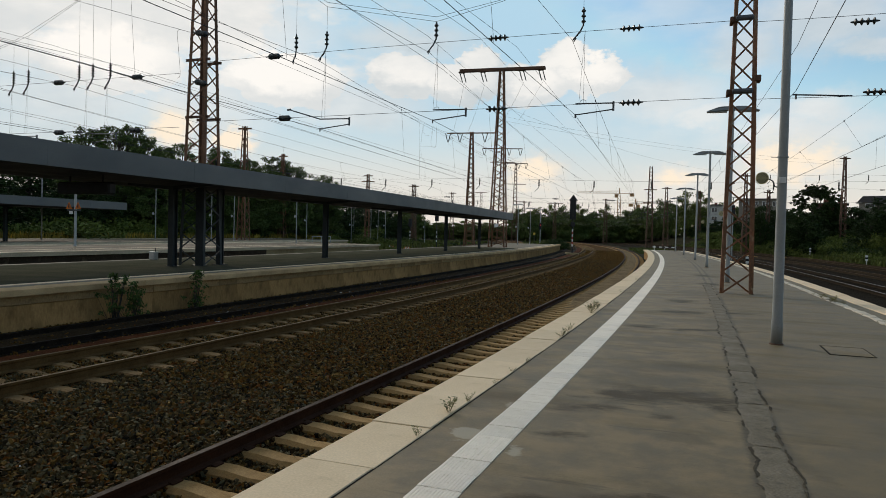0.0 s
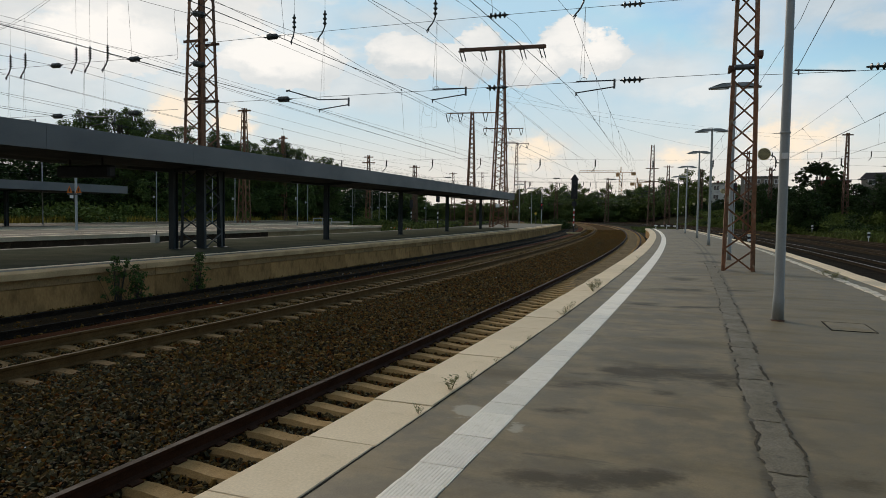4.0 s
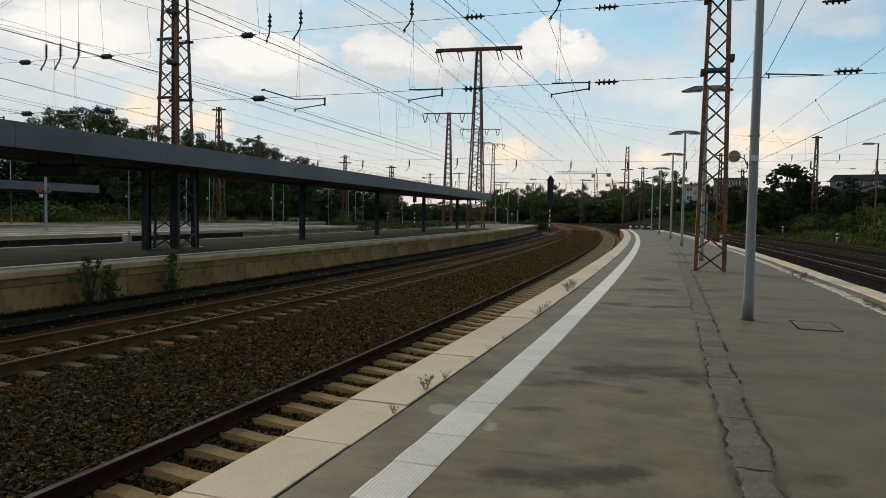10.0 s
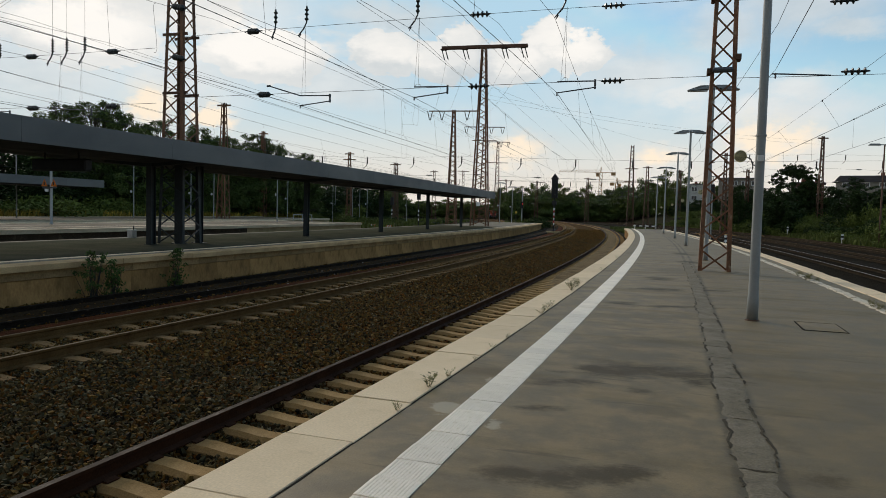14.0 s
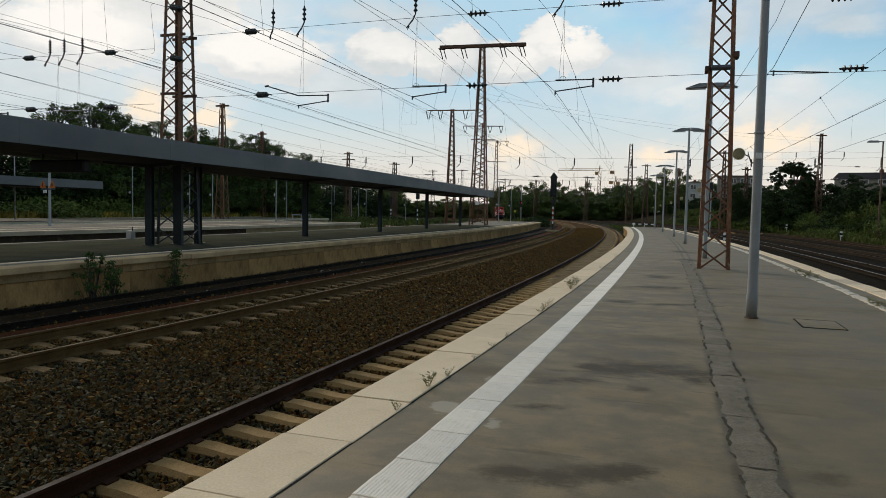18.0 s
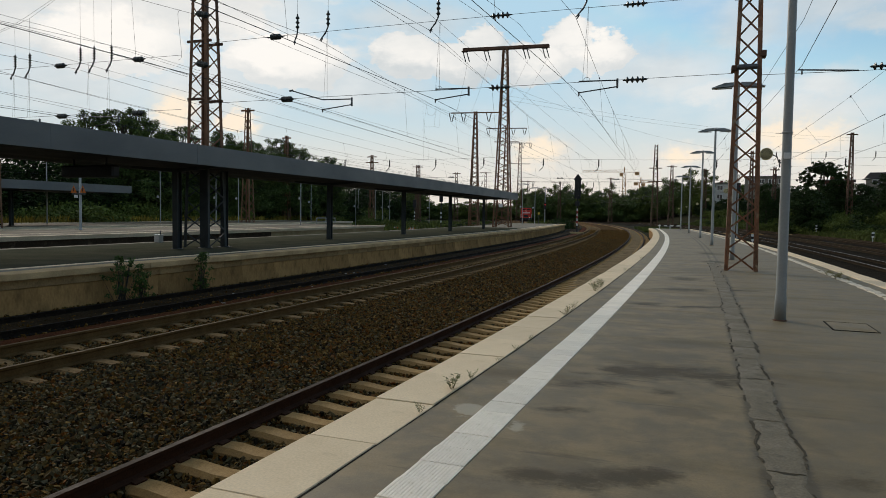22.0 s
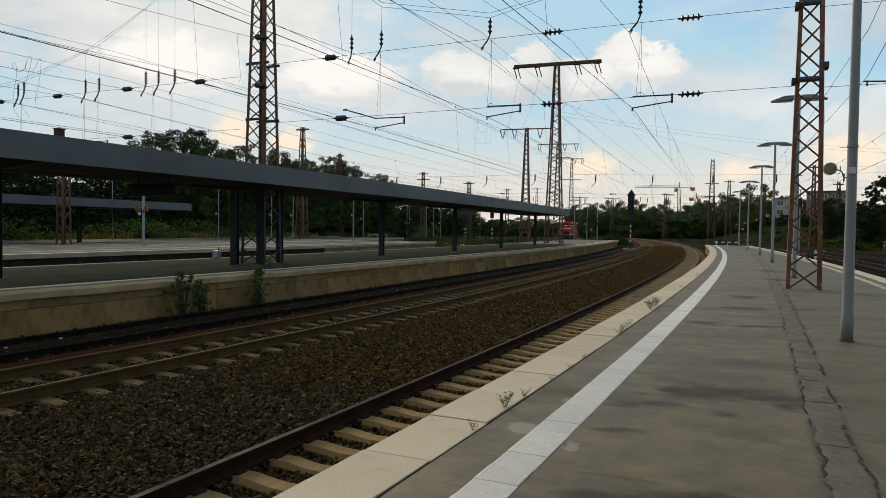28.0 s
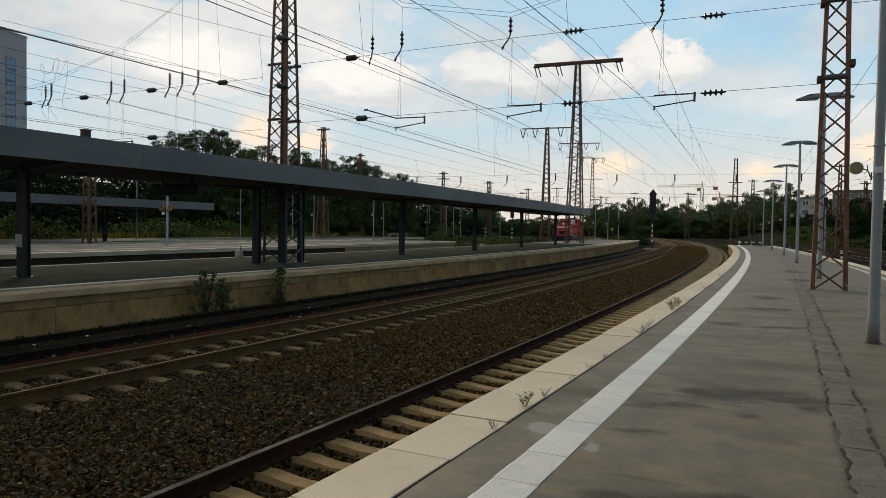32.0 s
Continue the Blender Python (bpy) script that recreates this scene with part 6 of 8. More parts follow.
# ---- far masts ----
def simple_mast(label, s_, d, h, w0, w1, panels, arms=(), mat=RUST_DARK, turn=0, z=-1.1):
    t = lattice_mast("lattice_mast", label, along(s_, d, z), h, w0, w1, panels, 0.13 if w0 < 1.7 else 0.21, 0.085 if w0 < 1.7 else 0.13, mat, single=True, turn=turn, pieces=False)
    for za, half in arms:
        part("crossarm", bar(bmesh.new(), (-half, 0, za), (half, 0, za), 0.12, 0.2), mat, t)
    t["group"] = "far lattice masts"
    return t


FAR = "slender lattice mast among the far tracks"
simple_mast("tall lattice mast with a top beam", 124.0, -28.9, 21.0, 1.9, 0.6, 24, ((20.8, 4.6),), RUST_WARM)
simple_mast("distant lattice mast with a top beam", 170.5, -27.6, 23.8, 2.0, 0.7, 22, ((23.5, 4.8), (20.2, 3.0)))
simple_mast("distant lattice mast with a top beam", 222.0, -25.0, 25.2, 2.0, 0.7, 20, ((25.0, 3.6), (18.5, 3.2)))
for s_, d, xs in ((124.0, -28.9, (-4.4, -2.2, 2.4)), (170.5, -27.6, (-4.5, -1.8, 1.6, 4.3)), (222.0, -25.0, (-3.2, 0.9, 3.2))):
    z = {124.0: 19.62, 170.5: 22.32, 222.0: 23.82}[s_]
    for x in xs:
        for k in (-0.45, 0.45):
            p = along(s_, d, z) @ Vector((x + k, 0, 0))
            q = along(s_, d, z - 1.8) @ Vector((x, 0, 0))
            insulator(p, q - p, INS_ROD, 2.0)
for s_, d, h, w0, w1, n, arms, zz in (
        (76.5, -48.5, 14.2, 1.25, 0.45, 14, ((13.9, 0.9),), 0.0), (107.0, -58.0, 15.2, 1.2, 0.45, 14, ((14.8, 0.8),), -1.1), (36.0, -44.3, 6.0, 0.75, 0.6, 7, (), 0.0),
        (143.0, -54.0, 14.8, 1.2, 0.5, 14, ((14.4, 1.0), (13.2, 1.4)), -1.1), (164.0, -48.0, 14.0, 1.2, 0.5, 13, ((13.6, 1.0),), -1.1), (178.0, -51.0, 15.0, 1.2, 0.5, 13, ((14.5, 1.2),), -1.1),
        (164.3, 6.8, 18.9, 1.6, 0.7, 22, ((10.6, 1.6), (13.6, 1.4)), -1.1), (198.0, 16.4, 16.7, 1.5, 0.6, 16, ((16.3, 1.3),), -1.1), (122.0, 32.1, 15.6, 1.0, 0.4, 18, ((15.3, 0.8),), -0.3), (122.0, 17.4, 13.6, 0.9, 0.4, 14, ((13.2, 0.7),), -1.1), (122.0, 60.0, 14.0, 1.0, 0.4, 14, ((13.6, 0.8),), 1.5),
        (250.0, 8.0, 16.0, 1.4, 0.6, 14, ((15.6, 1.3), (11, 1.6)), -1.1), (265.0, -8.0, 15.0, 1.4, 0.6, 14, ((14.6, 3.0),), -1.1), (240.0, -36.0, 17.0, 1.4, 0.6, 14, ((16.6, 2.0),), -1.1),
        (300.0, -16.0, 17.0, 1.4, 0.6, 14, ((16.5, 3.4),), -1.1), (210.0, -44.0, 15.0, 1.4, 0.6, 14, ((14.6, 1.2),), -1.1), (146.0, 27.0, 11.5, 0.9, 0.5, 12, ((11.0, 0.9),), 0.0),
        (187.0, 30.0, 16.0, 1.4, 0.6, 14, ((15.5, 1.2),), 0.5), (230.0, 34.0, 16.5, 1.4, 0.6, 14, ((16, 1.2),), 0.5)):
    simple_mast(FAR, s_, d, h, w0, w1, n, arms, RUST_WARM if d < -40 and s_ < 150 else RUST_DARK, z=zz)

# distant head spans with their hangers
def hook_mesh():
    """A small post insulator with the hooked clamp under it."""
    bm = lathe(bmesh.new(), [(0.02, -0.72), (0.05, -0.70), (0.09, -0.55), (0.05, -0.45), (0.09, -0.30), (0.05, -0.2), (0.09, -0.08), (0.03, 0.0), (0.02, 0.06)], 8)
    tube(bm, (0, 0, -0.70), (-0.10, 0, -0.95), 0.035, n=5)
    tube(bm, (-0.10, 0, -0.95), (-0.42, 0, -1.25), 0.04, 0.025, n=5)
    me = bpy.data.meshes.new("insulator_hook")
    bm.to_mesh(me)
    bm.free()
    me.materials.append(PORCELAIN)
    return me


INS_HOOK = hook_mesh()


def tangent_across(s_):
    """The direction across the tracks at s_."""
    return at(s_, 1, 0) - at(s_, 0, 0)


for s_, a, b, z in ((146.5, -48, 8, 8.6), (164.5, -48, 6.8, 9.6), (198.0, -44, 16.4, 9.5), (240, -36, 30, 10.5), (122.0, 17.4, 32.1, 12.5), (122.0, 32.1, 60, 12.5), (84.5, -48, -17, 8.6), (84.5, -16, 30, 8.4)):
    for dz in (0.0, -2.3):
        wire(sag(at(s_, a, z + dz), at(s_, b, z + dz), 0.3, 12), 0.011, "distant head span wire across the tracks")
    n = int((b - a) / 6)
    for i in range(n):
        f = (i + 0.5) / n
        d = a + (b - a) * f
        insulator(at(s_, d, z - 1.2 * f * (1 - f) - 0.03), (0, 0, -1), INS_HOOK, 1.15, "small dark insulator on a distant head span")
        g = min(1.0, (d + 1.7 - a) / (b - a))
        insulator(at(s_, d + 1.7, z - 2.3 - 1.2 * g * (1 - g)), tangent_across(s_), INS_FAT, 1.2, "small dark insulator on a distant head span")


# jumper loops by the outer tracks
def jumper(pts):
    n = len(pts)
    out = []
    for i in range(n - 1):
        p0, p1, p2, p3 = (Vector(pts[max(0, min(n - 1, i + k))]) for k in (-1, 0, 1, 2))
        for j in range(6):
            t = j / 6
            out.append(0.5 * ((2 * p1) + (p2 - p0) * t + (2 * p0 - 5 * p1 + 4 * p2 - p3) * t * t + (3 * p1 - p0 - 3 * p2 + p3) * t ** 3))
    out.append(Vector(pts[-1]))
    wire(out, 0.008, "looped jumper wire between overhead lines", "jumper_wire")


jumper([at(24.5, -33.57, 7.16), at(24.5, -34.00, 7.68), at(24.5, -34.00, 8.45), at(24.5, -33.77, 9.35), at(24.5, -33.77, 9.81), at(24.5, -33.91, 10.13), at(24.5, -34.10, 9.99), at(24.5, -33.91, 9.70), at(24.5, -33.44, 9.57), at(24.5, -33.11, 9.72), at(24.5, -32.97, 9.96), at(24.5, -33.06, 9.78), at(24.5, -32.83, 9.52), at(24.5, -32.42, 9.55), at(24.5, -32.14, 9.88), at(24.5, -31.96, 10.14), at(24.5, -31.83, 9.95), at(24.5, -31.91, 9.20), at(24.5, -32.18, 8.32), at(24.5, -32.27, 7.88), at(24.5, -32.04, 7.59)])
jumper([at(24.5, -32.68, 7.08), at(24.5, -33.24, 7.63), at(24.5, -33.29, 8.09), at(24.5, -33.06, 8.84), at(24.5, -32.69, 9.72), at(24.5, -32.56, 10.16), at(24.5, -32.70, 10.32), at(24.5, -32.93, 10.13), at(24.5, -33.02, 9.75)])
jumper([at(24, -18.48, 7.86), at(24, -18.33, 8.02), at(24, -18.43, 9.02), at(24, -18.51, 9.78), at(24, -18.38, 9.91)])
jumper([at(84.5, -27.64, 15.22), at(84.5, -27.47, 14.14), at(84.5, -26.95, 13.84), at(84.5, -26.44, 14.25), at(84.5, -26.30, 15.02)])
jumper([at(84.5, -27.64, 15.15), at(84.5, -27.89, 12.58), at(84.5, -27.72, 11.14), at(84.5, -27.26, 10.42), at(84.5, -27.26, 8.33)])
jumper([at(84.5, -28.10, 15.46), at(84.5, -28.01, 10.58), at(84.5, -27.95, 8.34)])
jumper([at(84.5, -26.30, 14.95), at(84.5, -26.56, 13.04), at(84.5, -26.55, 12.47), at(84.5, -27.89, 12.45)])
jumper([at(84.5, -25.86, 14.94), at(84.5, -25.89, 12.52), at(84.5, -26.55, 12.47)])

# ---- signals ----
def main_signal(s_, d, z):
    t = thing("railway_signal", "tall black railway signal with a pointed screen and striped mast plate", "signal", along(s_, d, z))
    part("base_block", box(bmesh.new(), -0.9, 0.9, -0.5, 0.5, 0, 0.28, 0.04), WALL_PALE, t, "pale concrete base")
    part("mast", tube(bmesh.new(), (0, 0, 0.28), (0, 0, 5.2), 0.10, 0.08, 12), BLACK, t)
    bm = bmesh.new()
    outline = [(-0.40, 4.7), (0.40, 4.7), (0.40, 7.2), (0.58, 7.2), (0, 8.0), (-0.58, 7.2), (-0.40, 7.2)]
    a = [bm.verts.new((x, -0.22, h)) for x, h in outline]
    b = [bm.verts.new((x, 0.10, h)) for x, h in outline]
    bm.faces.new(a)
    bm.faces.new(b[::-1])
    for i in range(len(outline)):
        j = (i + 1) % len(outline)
        bm.faces.new((a[i], b[i], b[j], a[j]))
    bmesh.ops.recalc_face_normals(bm, faces=bm.faces[:])
    part("screen", bm, BLACK, t, "black pointed screen")
    for z_ in (5.1, 5.9, 6.7):
        part("hood", tube(bmesh.new(), (0, -0.22, z_), (0, -0.5, z_ - 0.02), 0.14, n=12), BLACK, t)
    part("lower_lamp", box(bmesh.new(), -0.28, 0.28, -0.2, 0.2, 3.75, 4.35, 0.03), BLACK, t, "black lower lamp box")
    for i in range(7):
        part("mast_plate", box(bmesh.new(), -0.08, 0.08, -0.135, -0.105, 1.1 + i * 0.33, 1.1 + i * 0.33 + 0.32), (WHITE, RED_PAINT)[i % 2], t, ("white stripe", "red stripe")[i % 2])


main_signal(93.4, -9.13, -0.97)


def small_signal(s_, d, z, h, zl, lit=True):
    t = thing("railway_signal", "slim railway signal showing a red light" if lit else "slim unlit railway signal with a black head", "signal", along(s_, d, z))
    part("mast", tube(bmesh.new(), (0, 0, 0), (0, 0, h), 0.085, 0.07, 10), STEEL_GREY, t)
    bm = box(bmesh.new(), -0.22, 0.22, -0.25, 0.02, zl - 0.8, zl + 0.4, 0.06)
    head = part("signal_head", bm, BLACK, t, "black signal head")
    part("red_lens", lathe(bmesh.new(), [(0.09, -0.29), (0.09, -0.26), (0.08, -0.255)], 14, "y", (0.06, 0, zl)), LIT_RED if lit else UNLIT_RED, head, "red lens")
    part("top_arm", box(bmesh.new(), -0.55, 0.55, -0.05, 0.05, h, h + 0.08), STEEL_GREY, t)


small_signal(127.9, -16.4, 0.0, 6.2, 3.35)
small_signal(89.0, 10.05, -1.0, 7.6, 6.3, False)


def striped_signal(s_, d, z, h):
    """A slim yard signal: a black head on a mast with a striped plate."""
    t = thing("railway_signal", "slim black yard signal with a striped mast plate", "signal", along(s_, d, z))
    part("mast", tube(bmesh.new(), (0, 0, 0), (0, 0, h), 0.09, 0.07, 10), BLACK, t)
    part("signal_head", box(bmesh.new(), -0.34, 0.34, -0.28, 0.04, h - 1.7, h, 0.06), BLACK, t, "black signal head")
    for i in range(5):
        part("mast_plate", box(bmesh.new(), -0.11, 0.11, -0.13, -0.10, 0.9 + i * 0.4, 1.28 + i * 0.4), (WHITE, BLACK)[i % 2], t, ("white stripe", "black stripe")[i % 2])


striped_signal(142.0, -44.3, -1.1, 5.4)
striped_signal(124.3, -35.05, -1.1, 6.4)


def low_frame(s_, d, z, w):
    t = thing("low_frame", "low pale tube frame at the end of a platform", "railing", along(s_, d, z, 60))
    for x in (-w / 2, 0, w / 2):
        part("post", tube(bmesh.new(), (x, 0, 0), (x, 0, 0.75), 0.04, n=6), POST_PALE, t)
    part("rail", tube(bmesh.new(), (-w / 2, 0, 0.75), (w / 2, 0, 0.75), 0.045, n=6), POST_PALE, t)


low_frame(75.3, -37.25, 0.0, 2.6)


def ground_marker(s_, d, z, h, label):
    t = thing("track_marker", label, "track marker", along(s_, d, z))
    part("post", tube(bmesh.new(), (0, 0, 0), (0, 0, h), 0.035), WHITE, t)
    for i in range(3):
        part("board", box(bmesh.new(), -0.13, 0.13, -0.09, -0.055, h - 0.62 + i * 0.2, h - 0.62 + i * 0.2 + 0.19), (WHITE, BLACK)[i % 2], t, ("white board", "black board")[i % 2])


ground_marker(112, 24.6, -0.95, 1.6, "white and black track marker on the verge")
ground_marker(120, 26.8, -0.9, 2.6, "tall white and black track marker on the verge")
ground_marker(83.8, 22.9, -0.95, 1.2, "short white track marker post")
ground_marker(66.0, 8.4, -0.97, 1.1, "white track marker beside the platform edge")
for s_, d in ((111.8, -42.3), (98.7, -36.3), (95.2, -32.7)):
    t = thing("hazard_board", "low orange and white striped hazard board", "hazard board", along(s_, d, -1.1) @ Matrix.Diagonal((0.5, 0.5, 0.5, 1)))
    for i in range(5):
        bm = bmesh.new()
        bar(bm, (-0.8 + i * 0.36, -0.05, 0.3), (-0.45 + i * 0.36, -0.05, 1.0), 0.03, 0.26, (1, 0, 0))
        part("stripe", bm, (ORANGE, WHITE)[i % 2], t, ("orange stripe", "white stripe")[i % 2])
    part("foot", box(bmesh.new(), -0.8, 1.1, -0.2, 0.2, 0, 0.32), BLACK, t)


def end_barrier():
    t = thing("end_barrier", "low red and white barrier at the platform end", "barrier", along(92.4, 2.4))
    for x in (-1.1, 0.2, 1.5):
        part("post", box(bmesh.new(), x - 0.04, x + 0.04, -0.04, 0.04, 0, 0.55), WHITE, t)
    for i in range(8):
        part("rail_piece", box(bmesh.new(), -1.3 + i * 0.38, -1.3 + i * 0.38 + 0.375, -0.08, -0.045, 0.32, 0.46), (WHITE, BLACK)[i % 2], t)


end_barrier()


def roof_vent(s_, d):
    t = thing("roof_vent", "small brown vent box on the platform roof", "vent", along(s_, d, 3.79))
    part("box", box(bmesh.new(), -0.10, 0.10, -0.10, 0.10, 0, 0.36, 0.01), RUST_DARK, t)
    part("cap", box(bmesh.new(), -0.115, 0.115, -0.115, 0.115, 0.36, 0.39), RUST_DARK, t)


roof_vent(12.9, -15.3)


# ---- buildings ----
def tower_block():
    """The tall office slab at the left, far behind the roofs."""
    c = Vector((-138.2, 171.1, 0))
    view = Vector((-0.629, 0.777, 0))
    left = Vector((-0.777, -0.629, 0))
    run = (left * 8.4 - view * 9.7).normalized()
    ang = math.degrees(math.atan2(run.y, run.x))
    t = thing("office_tower", "tall beige office tower with a strip of blue windows", "building", pose(c.x, c.y, -1.1, 0, 0, ang))
    # local x runs along the facade; the facade faces local +y or -y
    out = 1 if (Matrix.Rotation(radians(ang), 3, "Z") @ Vector((0, 1, 0))).dot(-c) > 0 else -1
    side = 0.0
    back = -16.0 * out
    part("wall", box(bmesh.new(), 0, 40, min(0, back), max(0, back), 0, 52.1), PLASTER, t, "beige concrete wall")
    part("parapet", box(bmesh.new(), -0.15, 40.2, min(0.15 * out, back), max(0.15 * out, back), 52.1, 52.6), PLASTER, t)
    for x0 in (3.9, 14.0, 24.0):
        for i in range(13):
            z = 5.5 + i * 3.1
            y0, y1 = side - 0.1 * out, side + 0.06 * out
            w = part("window", box(bmesh.new(), x0, x0 + 3.3, min(y0, y1), max(y0, y1), z, z + 2.9), STEEL_DARK, t, "dark window frame")
            for k in range(2):
                y2 = side + 0.09 * out
                part("pane", box(bmesh.new(), x0 + 0.12 + k * 1.6, x0 + 1.58 + k * 1.6, min(y1, y2) - 0.01, max(y1, y2), z + 0.15, z + 2.75), WINDOW_SKY, w, "blue pane")


tower_block()


def house(m, l, w, h, roof_h, wall, name, label, floors=1, n=6, dormers=False, wz=2.4, wh=1.6):
    t = thing(name, label, "house", m)
    part("wall", box(bmesh.new(), 0, l, 0, w, 0, h), wall, t)
    bm = bmesh.new()
    a = [bm.verts.new(c) for c in ((-0.4, -0.5, h), (l + 0.4, -0.5, h), (l + 0.4, w + 0.5, h), (-0.4, w + 0.5, h), (0.6 if roof_h > 1 else -0.4, w / 2, h + roof_h), (l - 0.6 if roof_h > 1 else l + 0.4, w / 2, h + roof_h))]
    for f in ((0, 1, 5, 4), (2, 3, 4, 5), (1, 2, 5), (3, 0, 4), (3, 2, 1, 0)):
        bm.faces.new([a[i] for i in f])
    roof = part("roof", bm, ROOF, t, "dark tiled roof")
    for x in (l * 0.3, l * 0.72):
        part("chimney", box(bmesh.new(), x, x + 0.9, w / 2 - 0.4, w / 2 + 0.4, h + roof_h - 0.6, h + roof_h + 0.7), BRICK_FAR, roof, "brick chimney")
    for i in range(n):
        x = l * (i + 0.35) / n
        for k in range(floors):
            z = h - wz - 3 * k
            wd = part("window", box(bmesh.new(), x, x + 1.9, -0.06, 0.05, z, z + wh), WHITE, t, "white window frame")
            part("pane", box(bmesh.new(), x + 0.12, x + 0.9, -0.075, -0.055, z + 0.12, z + wh - 0.12), WINDOW, wd)
            part("pane", box(bmesh.new(), x + 1.0, x + 1.78, -0.075, -0.055, z + 0.12, z + wh - 0.12), WINDOW, wd)
    if dormers:
        for i in range(n // 2):
            x = l * (i * 2 + 0.8) / n
            part("dormer", box(bmesh.new(), x, x + 3.4, 0.2, 2.6, h + 0.2, h + 1.6), WHITE, roof, "pale dormer window")
    return t


def facing(x, y, z, ex, ey):
    """A pose whose local x runs from (x, y) to (ex, ey)."""
    return pose(x, y, z, 0, 0, math.degrees(math.atan2(ey - y, ex - x)))


house(facing(92.9, 165.7, 2.0, 107.9, 156.4), 30, 9, 9.1, 1.7, PLASTER_GREY, "terraced_house", "long house with a dark roof and white-framed windows", 1, 8, False, 1.3, 1.1)
house(facing(73.4, 147.9, 2.2, 78.6, 145.1), 6.2, 8, 7.3, 0.4, BRICK_FAR, "brick_building", "flat red brick building behind the trees", 1, 2)
house(facing(85.6, 245.6, 2.0, 92.0, 243.2), 7.0, 12, 11.4, 0.5, PLASTER_WHITE, "pale_building", "small pale flat-roofed building behind the trees", 2, 2)
house(facing(95.0, 242.2, 2.0, 106.0, 237.5), 12.5, 12, 13.6, 0.6, PLASTER_GREY, "flat_building", "long drab flat-roofed building behind the trees", 1, 4)


def crane(m, h, jib, back, label):
    t = thing("tower_crane", label, "crane", m)
    for a in (-1, 1):
        for b in (-1, 1):
            part("tower_leg", bar(bmesh.new(), (a, b, 0), (a, b, h), 0.35, 0.35, (0, 1, 0)), CRANE, t)
    bm = bmesh.new()
    for i in range(int(h / 2.5)):
        z = i * 2.5
        for y in (-1, 1):
            bar(bm, (-1, y, z), (1, y, z + 2.5), 0.22, 0.22, (0, 1, 0))
    tagged(part("tower_lacing", bm, CRANE, t), kind="stuff")
    bm = bmesh.new()
    bar(bm, (-back, 0, h + 0.5), (jib, 0, h + 0.5), 0.3, 0.3)
    bar(bm, (-back * 0.2, 0, h + 2.2), (jib * 0.97, 0, h + 1.7), 0.2, 0.2)
    n = int(jib / 2.2)
    for i in range(n):
        x = i * 2.2
        bar(bm, (x, 0, h + 0.5), (x + 1.1, 0, h + 2.0), 0.14, 0.14, (0, 1, 0))
        bar(bm, (x + 1.1, 0, h + 2.0), (x + 2.2, 0, h + 0.5), 0.14, 0.14, (0, 1, 0))
    part("jib", bm, CRANE, t, "orange lattice jib")
    part("counterweight", box(bmesh.new(), -back, -back + 3.0, -0.8, 0.8, h - 1.6, h + 0.6), CRANE, t, "orange counterweight")
    part("cab", box(bmesh.new(), 1.0, 3.2, -1.6, 0.6, h - 2.4, h - 0.1), CRANE, t)
    part("mast_head", bar(bmesh.new(), (0, 0, h), (0, 0, h + 4.2), 0.6, 0.6, (0, 1, 0)), CRANE, t)


crane(facing(108.6, 488.0, -1, 81.0, 493.4), 32.5, 29, 10, "orange tower crane far behind the trees")
crane(facing(128.0, 520.0, -1, 150, 510.0), 27.0, 11, 5, "second orange tower crane far off")


# ---- trees and bushes ----
def leaf_cloud(name, clumps, per, size, seed, mat, flat=0.8):
    """A crown of small folded leaf sprays round the given clumps (x, y, z, radius)."""
    g = np.random.RandomState(seed)
    cs = []
    for x, y, z, r in clumps:
        n = int(per * r * r)
        v = g.normal(size=(n, 3))
        v /= np.linalg.norm(v, axis=1)[:, None]
        rad = r * g.uniform(0.22, 1.22, n) ** 0.7
        p = v * rad[:, None]
        p[:, 2] *= flat
        cs.append(p + (x, y, z))
    c = np.concatenate(cs)
    n = len(c)
    a = g.normal(size=(n, 3))
    a /= np.linalg.norm(a, axis=1)[:, None]
    b = np.cross(a, g.normal(size=(n, 3)))
    b /= np.linalg.norm(b, axis=1)[:, None]
    k = (size * g.uniform(0.6, 1.4, n))[:, None]
    nrm = np.cross(a, b) * k * 0.25
    v = np.stack([c - a * k, c + b * k * 0.45 + nrm, c + a * k, c - b * k * 0.45 + nrm], 1).reshape(-1, 3)
    q = np.arange(n)[:, None] * 4
    f = np.concatenate([q + np.array([[0, 1, 2]]), q + np.array([[0, 2, 3]])], 0)
    # keep both triangles of one spray next to each other
    f = np.stack([f[:n], f[n:]], 1).reshape(-1, 3)
    me = bpy.data.meshes.new(name)
    me.vertices.add(len(v))
    me.vertices.foreach_set("co", v.astype(np.float32).ravel())
    me.loops.add(f.size)
    me.loops.foreach_set("vertex_index", f.astype(np.int32).ravel())
    me.polygons.add(len(f))
    me.polygons.foreach_set("loop_start", np.arange(0, f.size, 3, dtype=np.int32))
    me.materials.append(mat)
    me.update()
    me.validate()
    return me


